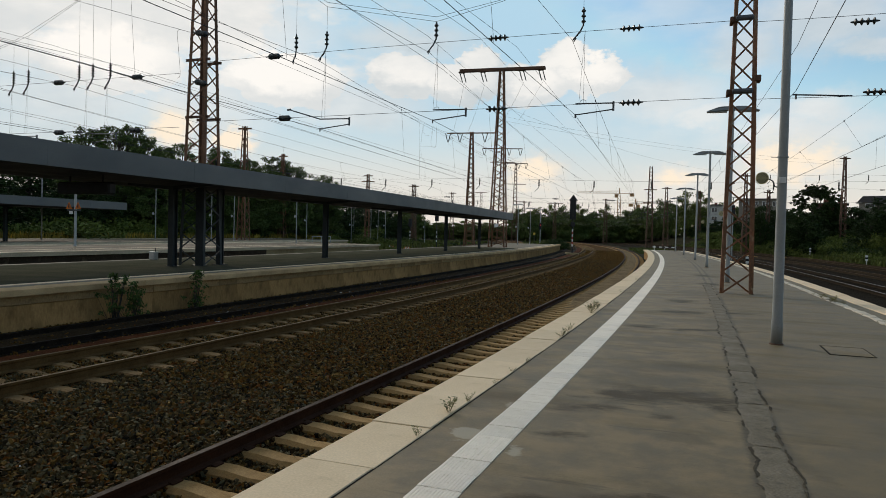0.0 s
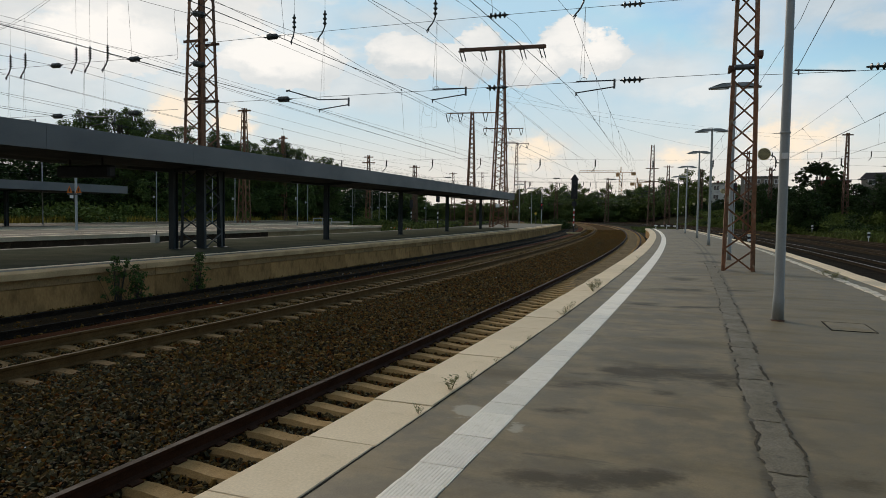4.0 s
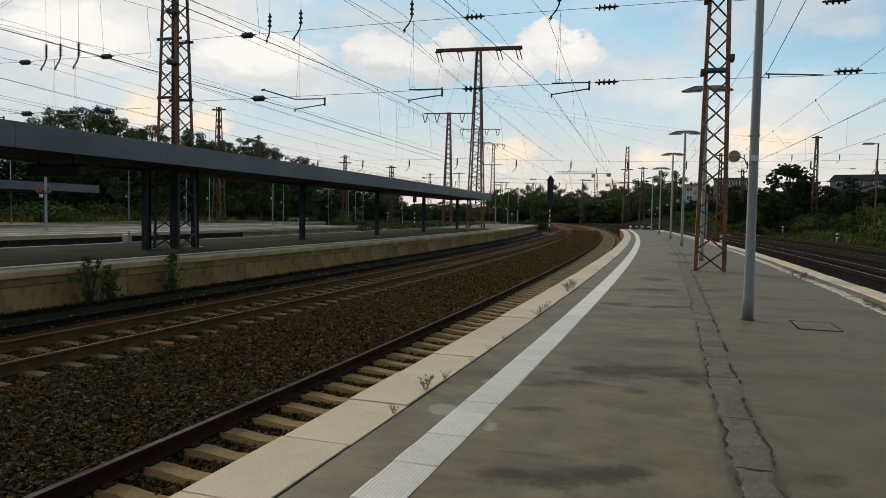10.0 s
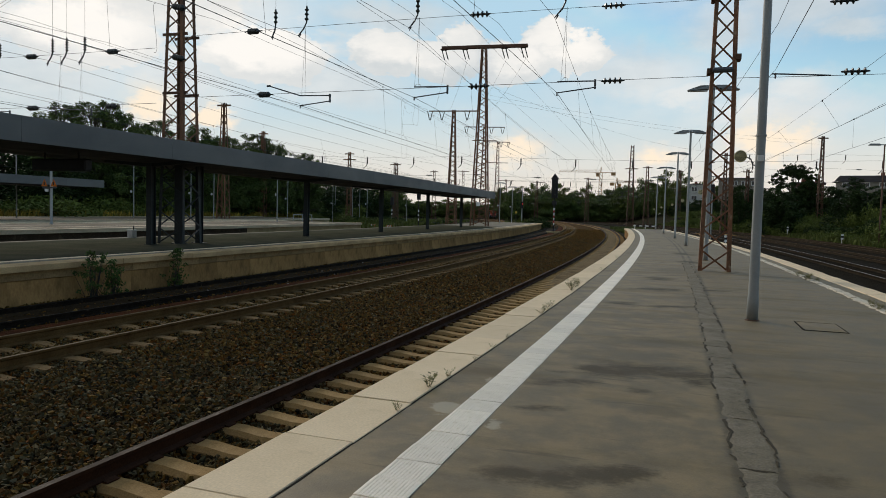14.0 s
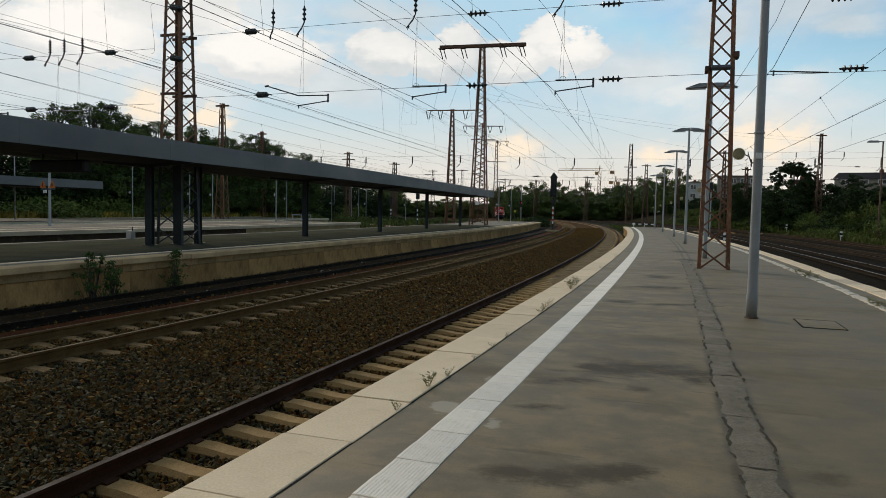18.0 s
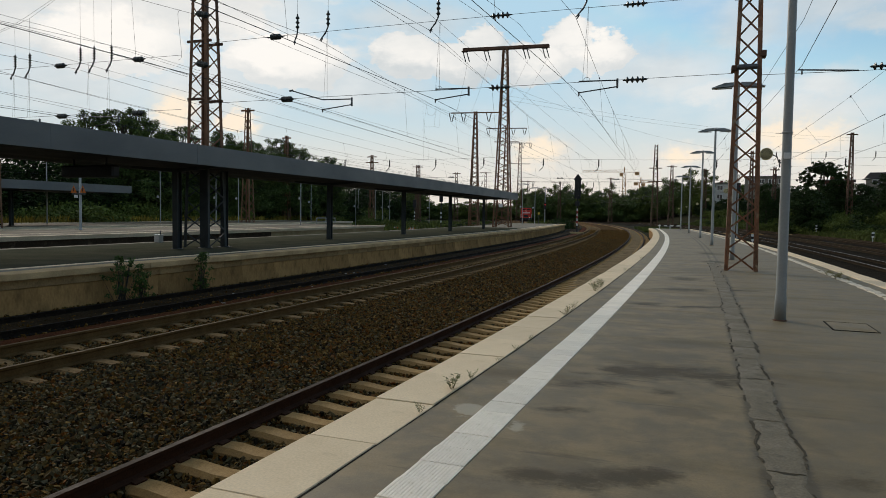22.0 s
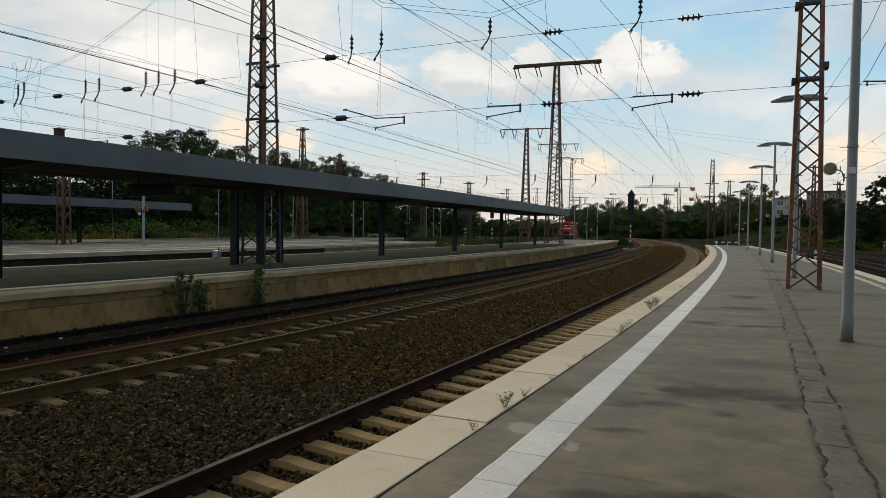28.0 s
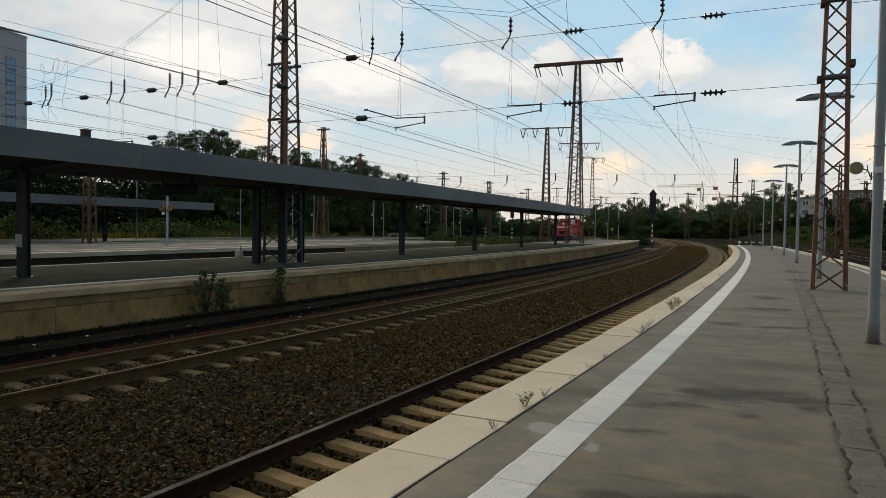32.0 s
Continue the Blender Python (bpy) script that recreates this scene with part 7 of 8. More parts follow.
def make_tree(seed, h, spread, label, mat=LEAF, per=230, size=0.185, low=0.10, ragged=False):
    """A tapered trunk, limbs and a crown of many small sprays, wider in the middle, uneven at the edge."""
    r = random.Random(seed)
    t = thing("tree", label, "tree", None, "trees behind the tracks")
    bm = bmesh.new()
    tube(bm, (0, 0, 0), (r.uniform(-0.2, 0.2), r.uniform(-0.2, 0.2), h * 0.5), 0.24, 0.13, 8)
    tube(bm, (0, 0, h * 0.5), (r.uniform(-0.3, 0.3), r.uniform(-0.3, 0.3), h * 0.92), 0.13, 0.03, 6)
    clumps = []
    n = 84 if ragged else r.randint(24, 28)
    lobe = [r.uniform(0.65, 1.2) for _ in range(7)]
    for i in range(n):
        f = low + (0.97 - low) * (i + r.random()) / n
        a = r.uniform(0, 2 * math.pi)
        out = spread * math.sin(math.pi * min(1, 0.16 + 0.80 * f)) ** 0.75 * lobe[int(a / 6.2832 * 7) % 7]
        w = out * math.sqrt(r.uniform(0.05, 1.0)) * 0.92
        x, y, z = math.cos(a) * w, math.sin(a) * w, h * f + 0.12 * w * r.uniform(-1, 1)
        rad = spread * (r.uniform(0.11, 0.22) if ragged else r.uniform(0.18, 0.34)) * (1.1 - 0.4 * f)
        clumps.append((x, y, z, rad))
        tube(bm, (0, 0, min(h * 0.8, z * 0.7)), (x, y, z), 0.06, 0.02, 5)
    clumps.append((0, 0, h * 0.55, spread * 0.50))
    clumps.append((0, 0, h * 0.30, spread * 0.50))
    part("trunk", bm, BARK, t, "grey branching trunk")
    put("crown", leaf_cloud("crown", clumps, per, size, seed, mat), t, None, "dark leafy crown")
    return t


def umbrella_tree(m):
    """A flat-topped tree: a few long bare limbs that fork into thin plates of leaves with sky between them."""
    r = random.Random(61)
    t = thing("tree", "flat-topped dark tree with open layered branches", "tree", m, "trees behind the tracks")
    bm = bmesh.new()
    tube(bm, (0, 0, 0), (0.2, 0, 5.0), 0.3, 0.2, 8)
    clumps = []
    for i in range(15):
        x = -4.8 + 9.8 * i / 14
        z = 8.9 - 0.085 * (x + 0.6) ** 2 + r.uniform(-0.3, 0.3)
        y = r.uniform(-1.8, 1.8)
        tube(bm, (0.2, 0, r.uniform(3.6, 5.0)), (x * 0.6, y * 0.6, z - 1.2), 0.10, 0.05, 6)
        tube(bm, (x * 0.6, y * 0.6, z - 1.2), (x, y, z), 0.05, 0.03, 5)
        for k in range(22):
            clumps.append((x + r.gauss(0, 0.65), y + r.gauss(0, 0.8), z + r.gauss(-0.35, 0.45), r.uniform(0.16, 0.36)))
    for i in range(60):
        clumps.append((r.uniform(-5.0, 4.6), r.gauss(0, 1.0), r.uniform(3.0, 6.4), r.uniform(0.4, 0.8)))
    part("trunk", bm, BARK, t, "bare forking limbs")
    put("crown", leaf_cloud("crown", clumps, 700, 0.12, 61, LEAF, 0.55), t, None, "thin dark leaf plates")


def make_bush(seed, h, label, mat, size=0.16):
    r = random.Random(seed)
    t = thing("bush", label, "bush", None, "bushes on the bank")
    clumps = [(r.uniform(-1, 1) * h * 0.7, r.uniform(-1, 1) * h * 0.7, h * r.uniform(0.25, 0.62), h * r.uniform(0.28, 0.45)) for _ in range(8)]
    bm = bmesh.new()
    for x, y, z, _ in clumps:
        tube(bm, (x * 0.2, y * 0.2, 0), (x, y, z), 0.05, 0.02, 5)
    tagged(part("stem_work", bm, BARK, t), kind="stuff")
    put("foliage", leaf_cloud("foliage", clumps, 330 / h * 1.6, size * (0.6 + 0.25 * h), seed, mat), t)
    return t


def ground_z(d):
    if d <= 24:
        return -1.12
    k = min(1, (d - 24) / 16)
    return -1.12 + 3.6 * k * k * (3 - 2 * k)


CLEARING = (-3.6, 4.3)        # bearings, in degrees, of the open yard


def forest():
    kinds = [make_tree(31, 11, 3.6, "dense dark green tree"), make_tree(32, 12.5, 4.2, "broad dark green tree with an uneven crown"), make_tree(33, 10, 3.0, "slender green tree with a ragged crown", LEAF_MID, 900, 0.088, 0.2, True),
             make_tree(34, 9, 3.8, "low spreading dark green tree"), make_tree(35, 12, 3.3, "tall green tree with a ragged crown", LEAF_MID, 850, 0.090, 0.2, True)]
    distant = [make_tree(36, 11, 4.6, "distant dark green leafy tree", LEAF_MID, 150, 0.20), make_tree(37, 12, 4.2, "distant broad green tree", LEAF_LIGHT, 150, 0.20), make_tree(38, 10.5, 5.0, "distant spreading green tree", LEAF_MID, 150, 0.20)]
    bushes = [make_bush(41, 2.4, "dark green bush on the bank", LEAF, 0.11), make_bush(42, 1.8, "fresh green bush on the bank", LEAF_LIGHT, 0.10), make_bush(43, 3.0, "large fresh green bush on the bank", LEAF_LIGHT, 0.11)]
    used = set()

    def place(kind, s_, d, k, kz, turn, zoff=-0.15):
        m = sized(along(s_, d, ground_z(d) + zoff, turn), k, kz)
        if CLEARING[0] < math.degrees(math.atan2(m.translation.x, m.translation.y)) < CLEARING[1]:
            m = sized(m, 0.85, 0.56)       # only scrub grows where the yard lies open to the sky
        if kind not in used:
            used.add(kind)
            kind.matrix_basis = m
            return kind
        k0 = kind.scale
        return copy_thing(kind, m @ Matrix.Diagonal((1 / k0.x, 1 / k0.y, 1 / k0.z, 1)))

    r = random.Random(77)
    # left: a dense belt behind the outer platform
    for s_ in range(-6, 236, 8):
        for row, (d, hh) in enumerate(((-66, 0.85), (-75, 1.05))):
            place(kinds[r.choice((0, 1, 3))], s_ + r.uniform(-2.5, 2.5) + row * 4, d + r.uniform(-3, 3), hh * 1.45 * r.uniform(0.9, 1.2), hh * r.uniform(0.86, 1.05), r.uniform(0, 360))
    for s_ in range(-10, 240, 9):
        place(distant[r.choice((0, 2))], s_ + r.uniform(-3, 3), -87 + r.uniform(-3, 3), r.uniform(1.0, 1.3), r.uniform(0.9, 1.05), r.uniform(0, 360))
    # taller heads that rise above the roof line: place, top
    for s_, d, top in ((75.7, -72.3, 14.4), (78.7, -69.2, 15.1), (81.5, -69.3, 15.4), (80.8, -66.9, 14.0), (79.4, -62.1, 11.8), (87.9, -65.0, 13.8), (94.8, -62.7, 13.7), (96.0, -60.9, 12.3),
                       (101.2, -60.6, 12.7), (108.4, -60.8, 13.8), (109.5, -58.9, 13.1), (116.4, -59.4, 12.8), (125.4, -57.8, 12.1)):
        tall = (kinds[2], kinds[4])[int(s_) % 3 == 0]
        kz = (top + 1.2) / (9.9 if tall is kinds[2] else 11.8)
        place(tall, s_, d, 1.65, kz, r.uniform(0, 360))
        place((kinds[4], kinds[2])[int(s_) % 3 == 0], s_ + r.uniform(1.6, 3.0), d - r.uniform(1, 3), 1.6, kz * (0.84 if tall is kinds[2] else 1.0) * r.uniform(0.82, 0.9), r.uniform(0, 360))
    # middle: the wood where the tracks bend away
    for s_, d, top in ((293.8, -16.3, 9.4), (303.2, -10.3, 12.2), (302.2, -4.4, 13.5), (301.1, 1.5, 14.8), (299.9, 7.4, 13.7), (307.9, 16.7, 12.3), (297.3, 18.8, 13.7), (304.9, 28.3, 12.5), (293.8, 32.2, 12.7),
                       (273.3, 33.9, 14.2), (263.3, 34.0, 13.0), (243.4, 33.9, 14.1), (242.1, 38.3, 12.6)):
        place(distant[r.randrange(3)], s_, d, r.uniform(1.1, 1.4), (top + 1.2) / 11.0, r.uniform(0, 360))
    for i in range(60):
        f = i / 59
        d = -70 + 150 * f + r.uniform(-3, 3)
        s_ = 312 - 70 * max(0, f - 0.62) - 60 * max(0, 0.35 - f) + r.uniform(-6, 8)
        place(distant[r.randrange(3)], s_, d, r.uniform(1.5, 1.9), r.uniform(1.0, 1.2), r.uniform(0, 360))
    for i in range(34):
        d = -66 + 136 * i / 33 + r.uniform(-2, 2)
        place(distant[r.randrange(3)], 282 - 70 * max(0, i / 33 - 0.62) + r.uniform(-4, 4), d, 1.7, r.uniform(0.85, 1.05), r.uniform(0, 360))
    # right: trees and bushes on the bank
    for s_ in range(74, 250, 10):
        for d, hh in ((37, 0.55 if s_ > 128 else 0.24), (47, 0.66 if s_ > 128 else 0.26)):
            place(kinds[r.choice((0, 1, 3))], s_ + r.uniform(-3, 3), d + r.uniform(-2.5, 2.5), hh * 1.6 * r.uniform(0.85, 1.1), hh * r.uniform(0.8, 1.0), r.uniform(0, 360))
    for s_, d, top in ((117.5, 25.5, 5.6), (118.4, 24.2, 6.2), (124.2, 28.6, 7.2), (126.5, 31.6, 7.4), (123.6, 34.0, 7.0), (104.7, 30.0, 4.9), (103.9, 32.2, 5.4), (100.5, 34.5, 6.4), (145.5, 25.5, 8.0), (152, 29, 8.2)):
        place(kinds[(1, 3)[int(s_) % 2]], s_, d, 1.05, (top - ground_z(d) + 0.6) / (12.6 if int(s_) % 2 == 0 else 9.2), r.uniform(0, 360))
    for i in range(110):
        s_, d = r.uniform(55, 230), 27.2 + 13 * r.random() ** 1.3
        place(bushes[r.randrange(3)], s_, d, r.uniform(0.7, 1.35), r.uniform(0.7, 1.2), r.uniform(0, 360), -0.05)
    for i in range(90):
        s_, d = r.uniform(62, 185), 25.6 + 6.5 * r.random()
        place(bushes[1 + r.randrange(2)], s_, d, r.uniform(0.7, 1.15), r.uniform(0.5, 0.75) + 0.09 * (d - 25.6), r.uniform(0, 360), -0.05)
    for i in range(64):
        place(bushes[1 + r.randrange(2)], r.uniform(40, 185), r.uniform(-66, -60.5), r.uniform(1.1, 1.9), r.uniform(0.9, 1.5), r.uniform(0, 360), -0.05)
    for i in range(46):
        place(bushes[r.randrange(3)], r.uniform(10, 170), r.uniform(-66, -60), r.uniform(0.7, 1.2), r.uniform(0.6, 1.0), r.uniform(0, 360), -0.05)
    for i in range(10):
        place(bushes[r.randrange(2)], r.uniform(124, 150), r.uniform(-20, -12.5), r.uniform(0.8, 1.2), r.uniform(0.8, 1.3), r.uniform(0, 360), -0.05)
    for i in range(46):
        place(bushes[r.randrange(3)], r.uniform(108, 215), r.uniform(-60, -34), r.uniform(0.5, 0.95), r.uniform(0.4, 0.8), r.uniform(0, 360), -0.05)
    for k in (*kinds, *distant, *bushes):
        assert k in used
    for i in range(14):
        place(bushes[r.randrange(3)], r.uniform(96, 150), r.uniform(1.5, 6), r.uniform(0.35, 0.6), r.uniform(0.3, 0.5), r.uniform(0, 360), -0.05)


forest()
umbrella_tree(sized(along(129.3, 30.6, ground_z(30.6) - 0.2, -62), 0.9, 1.22))


def tuft_field(name, spots, h, mat, label, seed, width=0.03):
    """Blades of grass and weeds at (s, d, z) spots."""
    g = np.random.RandomState(seed)
    n = len(spots)
    base = np.array([at(*p)[:] for p in spots])
    a = g.uniform(0, 2 * np.pi, n)
    lean = g.uniform(0.05, 0.5, n)
    hh = h * g.uniform(0.5, 1.3, n)
    side = np.stack([np.cos(a), np.sin(a), np.zeros(n)], 1) * (width * g.uniform(0.7, 1.5, n))[:, None]
    tip = base + np.stack([np.cos(a + 1.3) * lean * hh, np.sin(a + 1.3) * lean * hh, hh], 1)
    mid = base * 0.45 + tip * 0.55 + np.stack([np.zeros(n), np.zeros(n), hh * 0.08], 1)
    v = np.stack([base - side, base + side, mid + side * 0.8, mid - side * 0.8, tip], 1).reshape(-1, 3)
    f = []
    for i in range(n):
        o = i * 5
        f += [(o, o + 1, o + 2, o + 3), (o + 3, o + 2, o + 4)]
    return tagged(put(name, mesh_of(name, v, f, mat)), label, "grass", kind="stuff")


rg = random.Random(5)
weedy = [(rg.uniform(-10, 130), rg.gauss(-58.9, 0.7), -1.1) for _ in range(22000)]
tuft_field("verge_weeds", [p for p in weedy if noise.noise((p[0] * 0.33, p[1] * 0.6, 2.0)) > rg.uniform(-0.20, 0.40)], 1.5, GRASS_DRY, "yellow flowering weeds along the outer platform", 3, 0.12)
tuft_field("verge_grass", [(rg.uniform(-10, 130), rg.uniform(-64, -57.5), -1.1) for _ in range(7000)], 0.9, GRASS, "green verge grass behind the outer platform", 4, 0.10)
tuft_field("bank_grass", [(rg.uniform(45, 220), d, ground_z(d) - 0.05) for d in (23.5 + 12 * rg.random() ** 1.5 for _ in range(18000))], 0.75, GRASS_BANK, "rough green grass on the bank", 6, 0.09)
yard = [(rg.uniform(84, 210), rg.uniform(-60, -33), -1.12) for _ in range(15000)]
tuft_field("yard_grass", [p for p in yard if noise.noise((p[0] * 0.11, p[1] * 0.16, 7.0)) > rg.uniform(-0.15, 0.3)], 0.55, GRASS_BANK, "rough grass between the yard tracks", 9, 0.10)
tuft_field("platform_end_grass", [(rg.uniform(93.5, 150), rg.uniform(1.0, 7.0), -1.1) for _ in range(2500)], 0.6, GRASS_BANK, "rough grass past the platform end", 7, 0.06)


# ---- weeds in the joints ----
def weed(m, h, seed, n=9, label="small green weed in a platform joint"):
    g = random.Random(seed)
    t = thing("weed", label, "weed", m, "weeds")
    bm, lf = bmesh.new(), bmesh.new()
    for i in range(n):
        a = g.uniform(0, 2 * math.pi)
        reach = h * g.uniform(0.2, 0.9)
        tip = Vector((math.cos(a) * reach, math.sin(a) * reach, h * g.uniform(0.45, 1.1)))
        tube(bm, (g.uniform(-0.01, 0.01), g.uniform(-0.01, 0.01), -0.01), tip, 0.002 + h * 0.005, 0.001, 4)
        k = 6
        for j in range(k):
            p = tip * (0.35 + 0.65 * (j + 1) / k)
            b = g.uniform(0, 2 * math.pi)
            l = h * g.uniform(0.20, 0.36)
            d1 = Vector((math.cos(b), math.sin(b), g.uniform(-0.1, 0.7))) * l
            sd = Vector((-math.sin(b), math.cos(b), 0)) * l * 0.27
            q = [lf.verts.new(c) for c in (p, p + d1 * 0.5 + sd, p + d1, p + d1 * 0.5 - sd)]
            lf.faces.new(q)
    tagged(part("stem_work", bm, LEAF_WEED, t), kind="stuff")
    tagged(part("foliage", lf, LEAF_WEED, t), kind="stuff")
    return t


for i, (s_, d, h, n) in enumerate(((5.62, 0.47, 0.17, 9), (6.05, 0.50, 0.09, 6), (4.85, 0.49, 0.10, 5), (6.9, 0.52, 0.06, 4), (7.6, 0.51, 0.07, 5), (8.3, 0.50, 0.08, 5), (10.6, 0.50, 0.12, 8), (10.95, 0.5, 0.10, 7),
                                   (11.5, 0.48, 0.11, 7), (14.2, 0.44, 0.18, 10), (14.6, 0.38, 0.20, 12), (15.0, 0.44, 0.17, 10), (20.0, 0.5, 0.1, 6), (26, 0.5, 0.1, 6))):
    weed(along(s_, d, 0.0), h * (0.85 if s_ < 9 else 1.0), 100 + i, n)
rw = random.Random(15)
for i in range(30):
    q = rw.choice((rw.gauss(21.3, 0.8), rw.gauss(21.8, 0.4), rw.gauss(14.3, 0.4), rw.uniform(12, 60)))
    weed(along(q, right_edge(q) - 0.86 + rw.uniform(-0.15, 0.22), 0.0), rw.uniform(0.05, 0.13), 300 + i, rw.randint(8, 13))


def wall_shrub(s_, h, seed, wide):
    g = random.Random(seed)
    t = thing("wall_shrub", "green shrub growing against the stained platform wall", "shrub", along(s_, -12.05, -1.0), "wall shrubs")
    bm = bmesh.new()
    clumps = []
    for i in range(46):
        x, z = g.uniform(-0.12, 0.2), h * g.uniform(0.08, 1.0) ** 0.9
        y = g.gauss(0, wide * 0.5) * (1.15 - 0.6 * z / h)
        tube(bm, (0, y * 0.3, 0), (x, y, z), 0.007, 0.003, 4)
        clumps.append((x, y, z, g.uniform(0.05, 0.11)))
    tagged(part("stem_work", bm, BARK, t), kind="stuff")
    put("foliage", leaf_cloud("foliage", clumps, 2100, 0.040, seed, LEAF_SHRUB), t)


wall_shrub(14.2, 1.25, 51, 0.55)
wall_shrub(14.9, 1.0, 53, 0.35)
wall_shrub(17.4, 1.2, 52, 0.35)
tuft_field("wall_foot_weeds", [(rg.uniform(5, 60), rg.uniform(-12.4, -11.9), -0.98) for _ in range(70)], 0.12, GRASS, "low weeds along the wall foot", 8, 0.012)
# litter between the rails
for i in range(34):
    q, d = rw.uniform(4, 30), rw.choice((rw.uniform(-12, -9.2), rw.uniform(-12, -9.2), rw.uniform(-6, -3)))
    bm = bmesh.new()
    sz = rw.uniform(0.02, 0.06)
    c = [bm.verts.new((x * sz, y * sz * 0.7, rw.uniform(0, 0.02))) for x, y in ((-1, -1), (1, -0.8), (1.1, 1), (0, 0.6), (-0.9, 1))]
    top = bm.faces.new(c)
    ex = bmesh.ops.extrude_face_region(bm, geom=[top])
    for v in [e for e in ex["geom"] if isinstance(e, bmesh.types.BMVert)]:
        v.co.z += 0.008
    bmesh.ops.recalc_face_normals(bm, faces=bm.faces[:])
    me = bpy.data.meshes.new("litter")
    bm.to_mesh(me)
    bm.free()
    me.materials.append(WHITE)
    tagged(put("litter", me, None, along(q, d, -0.945, rw.uniform(0, 360))), "crumpled scrap of white paper on the ballast", "litter", "scraps on the ballast")


# ---- the red shunting locomotive ----
def arched(w, z0, z1, shoulder, y0, y1):
    """A body with rounded shoulders, of half width w, drawn from y0 to y1."""
    ring = [(-w, z0), (w, z0), (w, z1 - shoulder)]
    for i in range(1, 6):
        a = math.pi / 2 * i / 6
        ring.append((w - shoulder * (1 - math.cos(a)), z1 - shoulder * 0.75 * (1 - math.sin(a))))
    ring += [(w * 0.3, z1 + 0.04), (-w * 0.3, z1 + 0.04)] + [(-x, z) for x, z in reversed(ring[3:])] + [(-w, z1 - shoulder)]
    bm = bmesh.new()
    a = [bm.verts.new((x, y0, z)) for x, z in ring]
    b = [bm.verts.new((x, y1, z)) for x, z in ring]
    bm.faces.new(a)
    bm.faces.new(b[::-1])
    for i in range(len(ring)):
        j = (i + 1) % len(ring)
        bm.faces.new((a[i], b[i], b[j], a[j]))
    bmesh.ops.recalc_face_normals(bm, faces=bm.faces[:])
    return bm


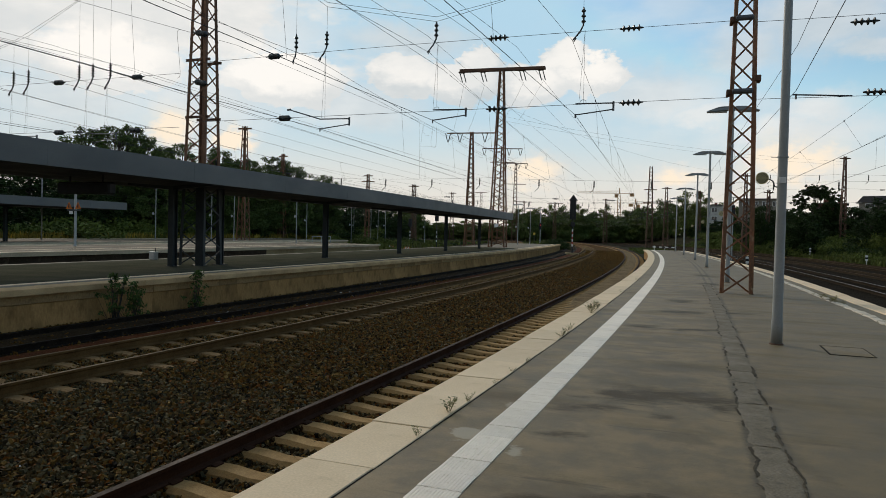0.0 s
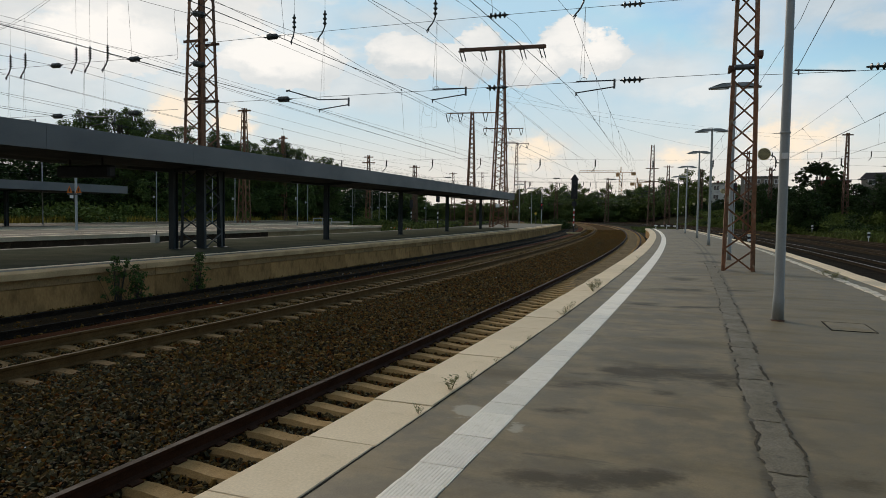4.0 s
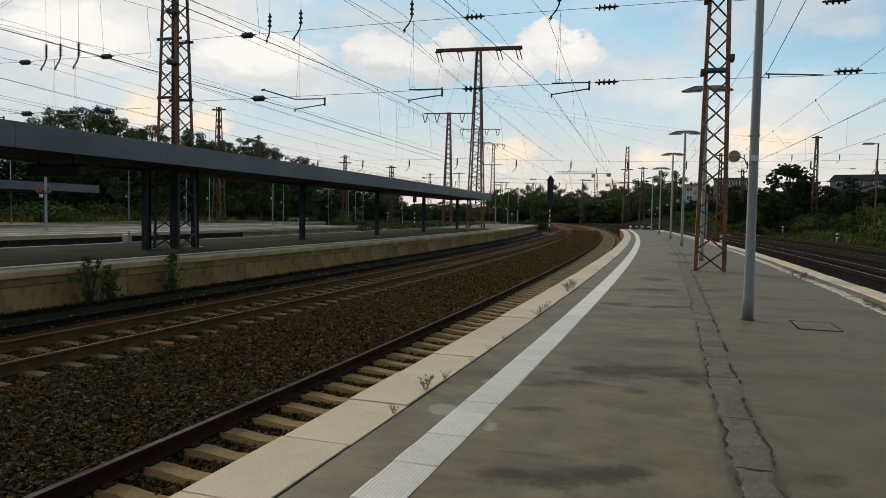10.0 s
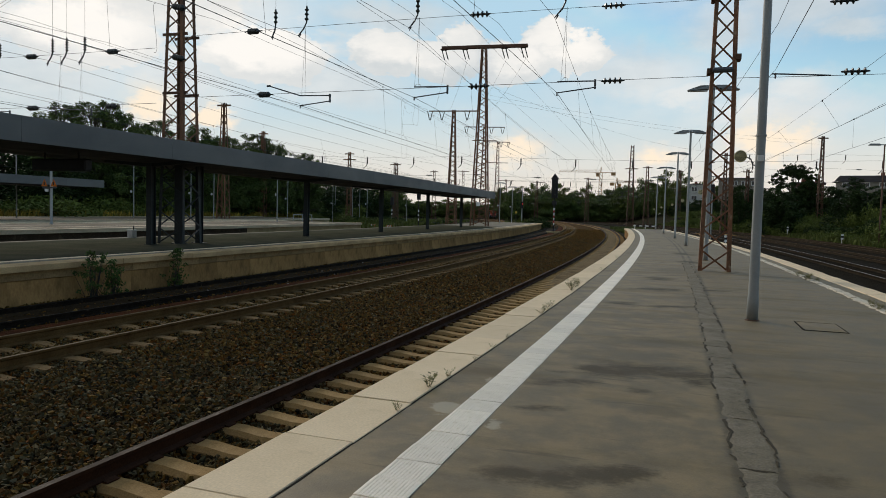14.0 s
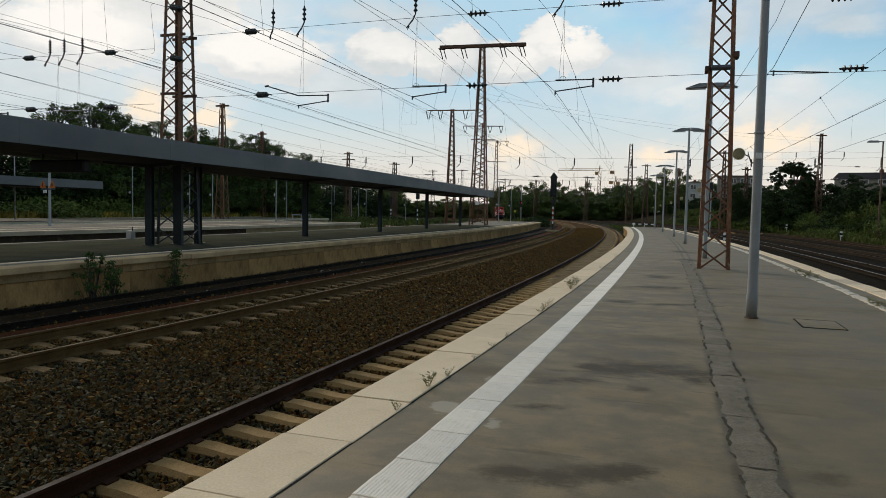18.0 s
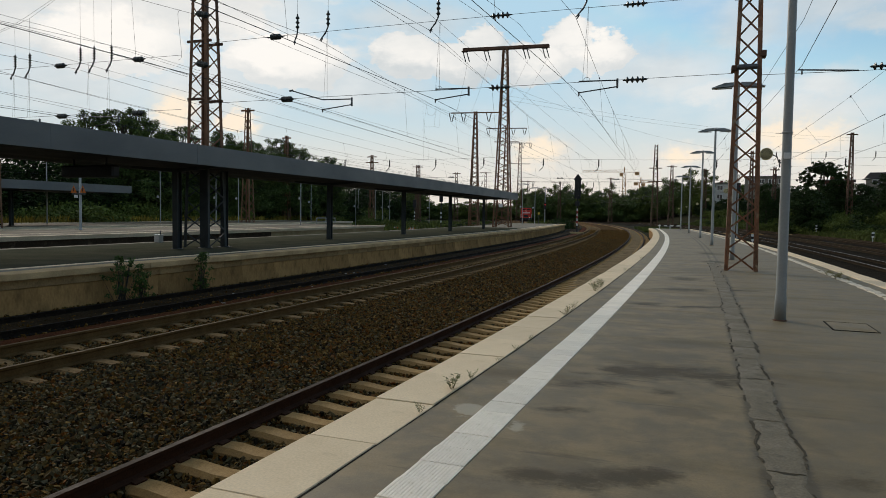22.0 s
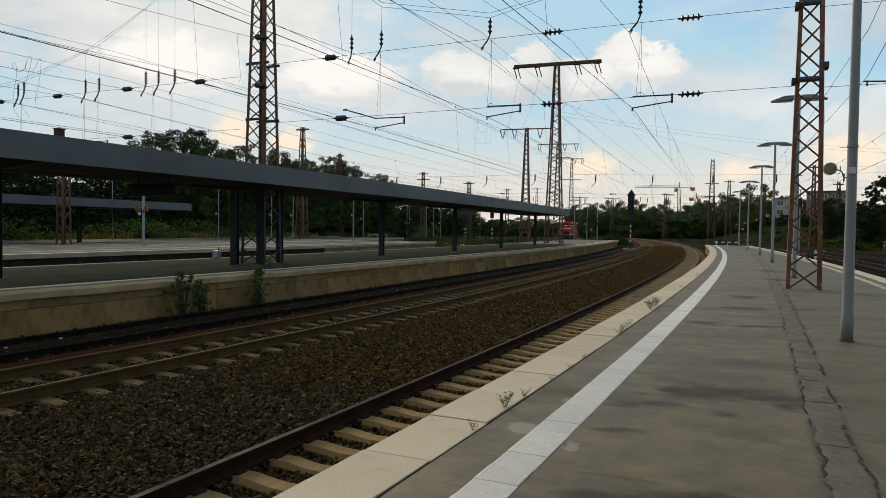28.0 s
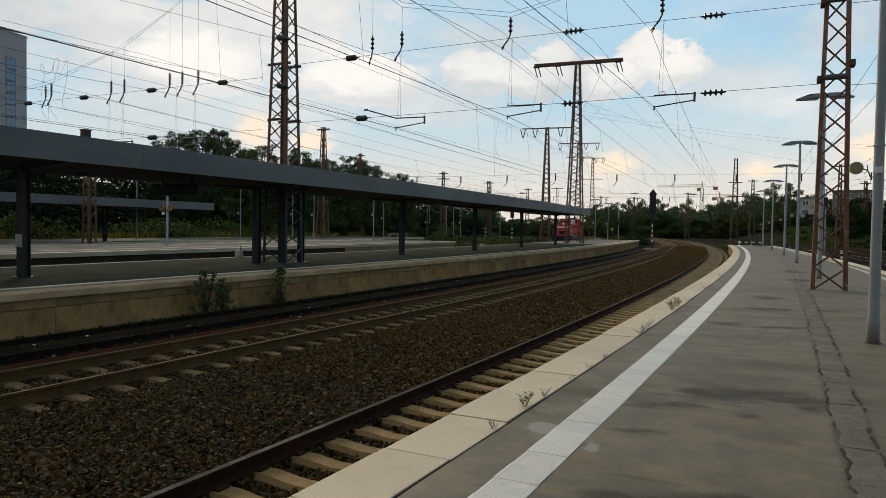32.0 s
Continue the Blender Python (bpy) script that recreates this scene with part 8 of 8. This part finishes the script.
def locomotive():
    """A four-axle diesel shunter. Local -y is the front, z = 0 the rail top."""
    t = thing("locomotive", "red diesel shunting locomotive with white stripe approaching", "locomotive", along(435, -23.0, RAIL_Z))
    part("frame", box(bmesh.new(), -1.5, 1.5, 0.0, 14.0, 0.95, 1.35, 0.03), LOCO_GREY, t, "grey frame")
    part("buffer_beam", box(bmesh.new(), -1.48, 1.48, -0.12, 0.0, 0.75, 1.40, 0.02), BLACK, t, "black buffer beam")
    hood = part("long_hood", arched(1.08, 1.352, 3.40, 0.42, 1.0, 8.4), LOCO_RED, t, "long red engine hood")
    part("stripe", box(bmesh.new(), -1.02, 1.02, 0.985, 0.998, 2.62, 2.84), WHITE, hood, "white stripe")
    part("grille", box(bmesh.new(), -0.62, 0.62, 0.98, 0.997, 1.62, 2.15), BLACK, hood, "dark radiator grille")
    for k in (-1, 1):
        for i in range(5):
            part("hood_door", box(bmesh.new(), k * 1.082 - 0.012, k * 1.082 + 0.012, 1.4 + i * 1.36, 2.62 + i * 1.36, 1.5, 3.0), LOCO_RED, hood)
    cab = part("cab", arched(1.5, 1.352, 4.12, 0.55, 8.4, 11.2), LOCO_RED, t, "tall red cab")
    for x0, x1 in ((-1.15, -0.25), (0.25, 1.15)):
        part("window", box(bmesh.new(), x0, x1, 8.375, 8.41, 3.5, 3.84), WINDOW, cab, "dark front window")
    for k in (-1, 1):
        part("side_window", box(bmesh.new(), k * 1.5 - 0.015, k * 1.5 + 0.015, 8.9, 10.7, 2.75, 3.7), WINDOW, cab, "dark side window")
    part("roof", arched(0.9, 4.09, 4.24, 0.1, 8.5, 11.1), LOCO_GREY, cab, "grey cab roof")
    part("short_hood", box(bmesh.new(), -1.05, 1.05, 11.2, 13.4, 1.352, 3.0, 0.12), LOCO_RED, t, "short red hood")
    for x, z in ((-0.98, 1.62), (0.98, 1.62), (0.0, 3.25)):
        part("headlight", lathe(bmesh.new(), [(0.11, -0.03), (0.13, 0.0), (0.13, 0.10)], 14, "y", (x, -0.05 if z < 2 else 0.96, z if z > 2 else 1.53)), LIT_WHITE, t, "lit headlight")
    for x in (-0.88, 0.88):
        b = part("buffer", lathe(bmesh.new(), [(0.10, -0.14), (0.10, -0.5), (0.22, -0.52), (0.22, -0.58)], 16, "y", (x, 0, 1.06)), LOCO_GREY, t, "dark buffer")
    part("coupling", box(bmesh.new(), -0.09, 0.09, -0.38, -0.12, 0.85, 1.15, 0.02), BLACK, t)
    for k in (-1, 1):
        for i in range(4):
            y = 0.1 + i * 2.6
            part("handrail_post", tube(bmesh.new(), (k * 1.42, y, 1.35), (k * 1.42, y, 2.35), 0.03, n=6), WHITE, t, "white handrail post")
        part("handrail", tube(bmesh.new(), (k * 1.42, 0.1, 2.35), (k * 1.42, 7.9, 2.35), 0.03, n=6), WHITE, t)
        part("step", box(bmesh.new(), k * 1.42 - 0.1, k * 1.42 + 0.1, 0.05, 0.6, 0.35, 0.95), BLACK, t)
    for y in (2.0, 4.2, 9.6, 11.8):
        for x in (-0.75, 0.75):
            w = part("wheel", lathe(bmesh.new(), [(0.10, -0.08), (0.54, -0.07), (0.54, 0.02), (0.57, 0.03), (0.57, 0.06), (0.10, 0.08)], 24, "x", (x, y, 0.55)), RAIL, t, "dark steel wheel")
    for y in (3.1, 10.7):
        for k in (-1, 1):
            part("bogie_frame", box(bmesh.new(), k * 1.0 - 0.08, k * 1.0 + 0.08, y - 1.9, y + 1.9, 0.42, 0.85, 0.04), BLACK, t)
    part("fuel_tank", box(bmesh.new(), -1.2, 1.2, 5.6, 8.2, 0.35, 0.95, 0.08), BLACK, t)
    part("antenna", tube(bmesh.new(), (0.5, 9.6, 4.25), (0.5, 9.6, 4.7), 0.02, n=6), BLACK, t)
    return t


loco = locomotive()


def motions():
    rows = ((0.0, 437), (4.5, 386), (9.5, 329), (13.0, 288), (16.5, 250), (20.0, 212), (24.0, 172), (28.0, 137), (30.0, 121), (32.0, 105.5))
    walk(loco, [(t, along(s_, -23.0, RAIL_Z)) for t, s_ in rows])


motions()
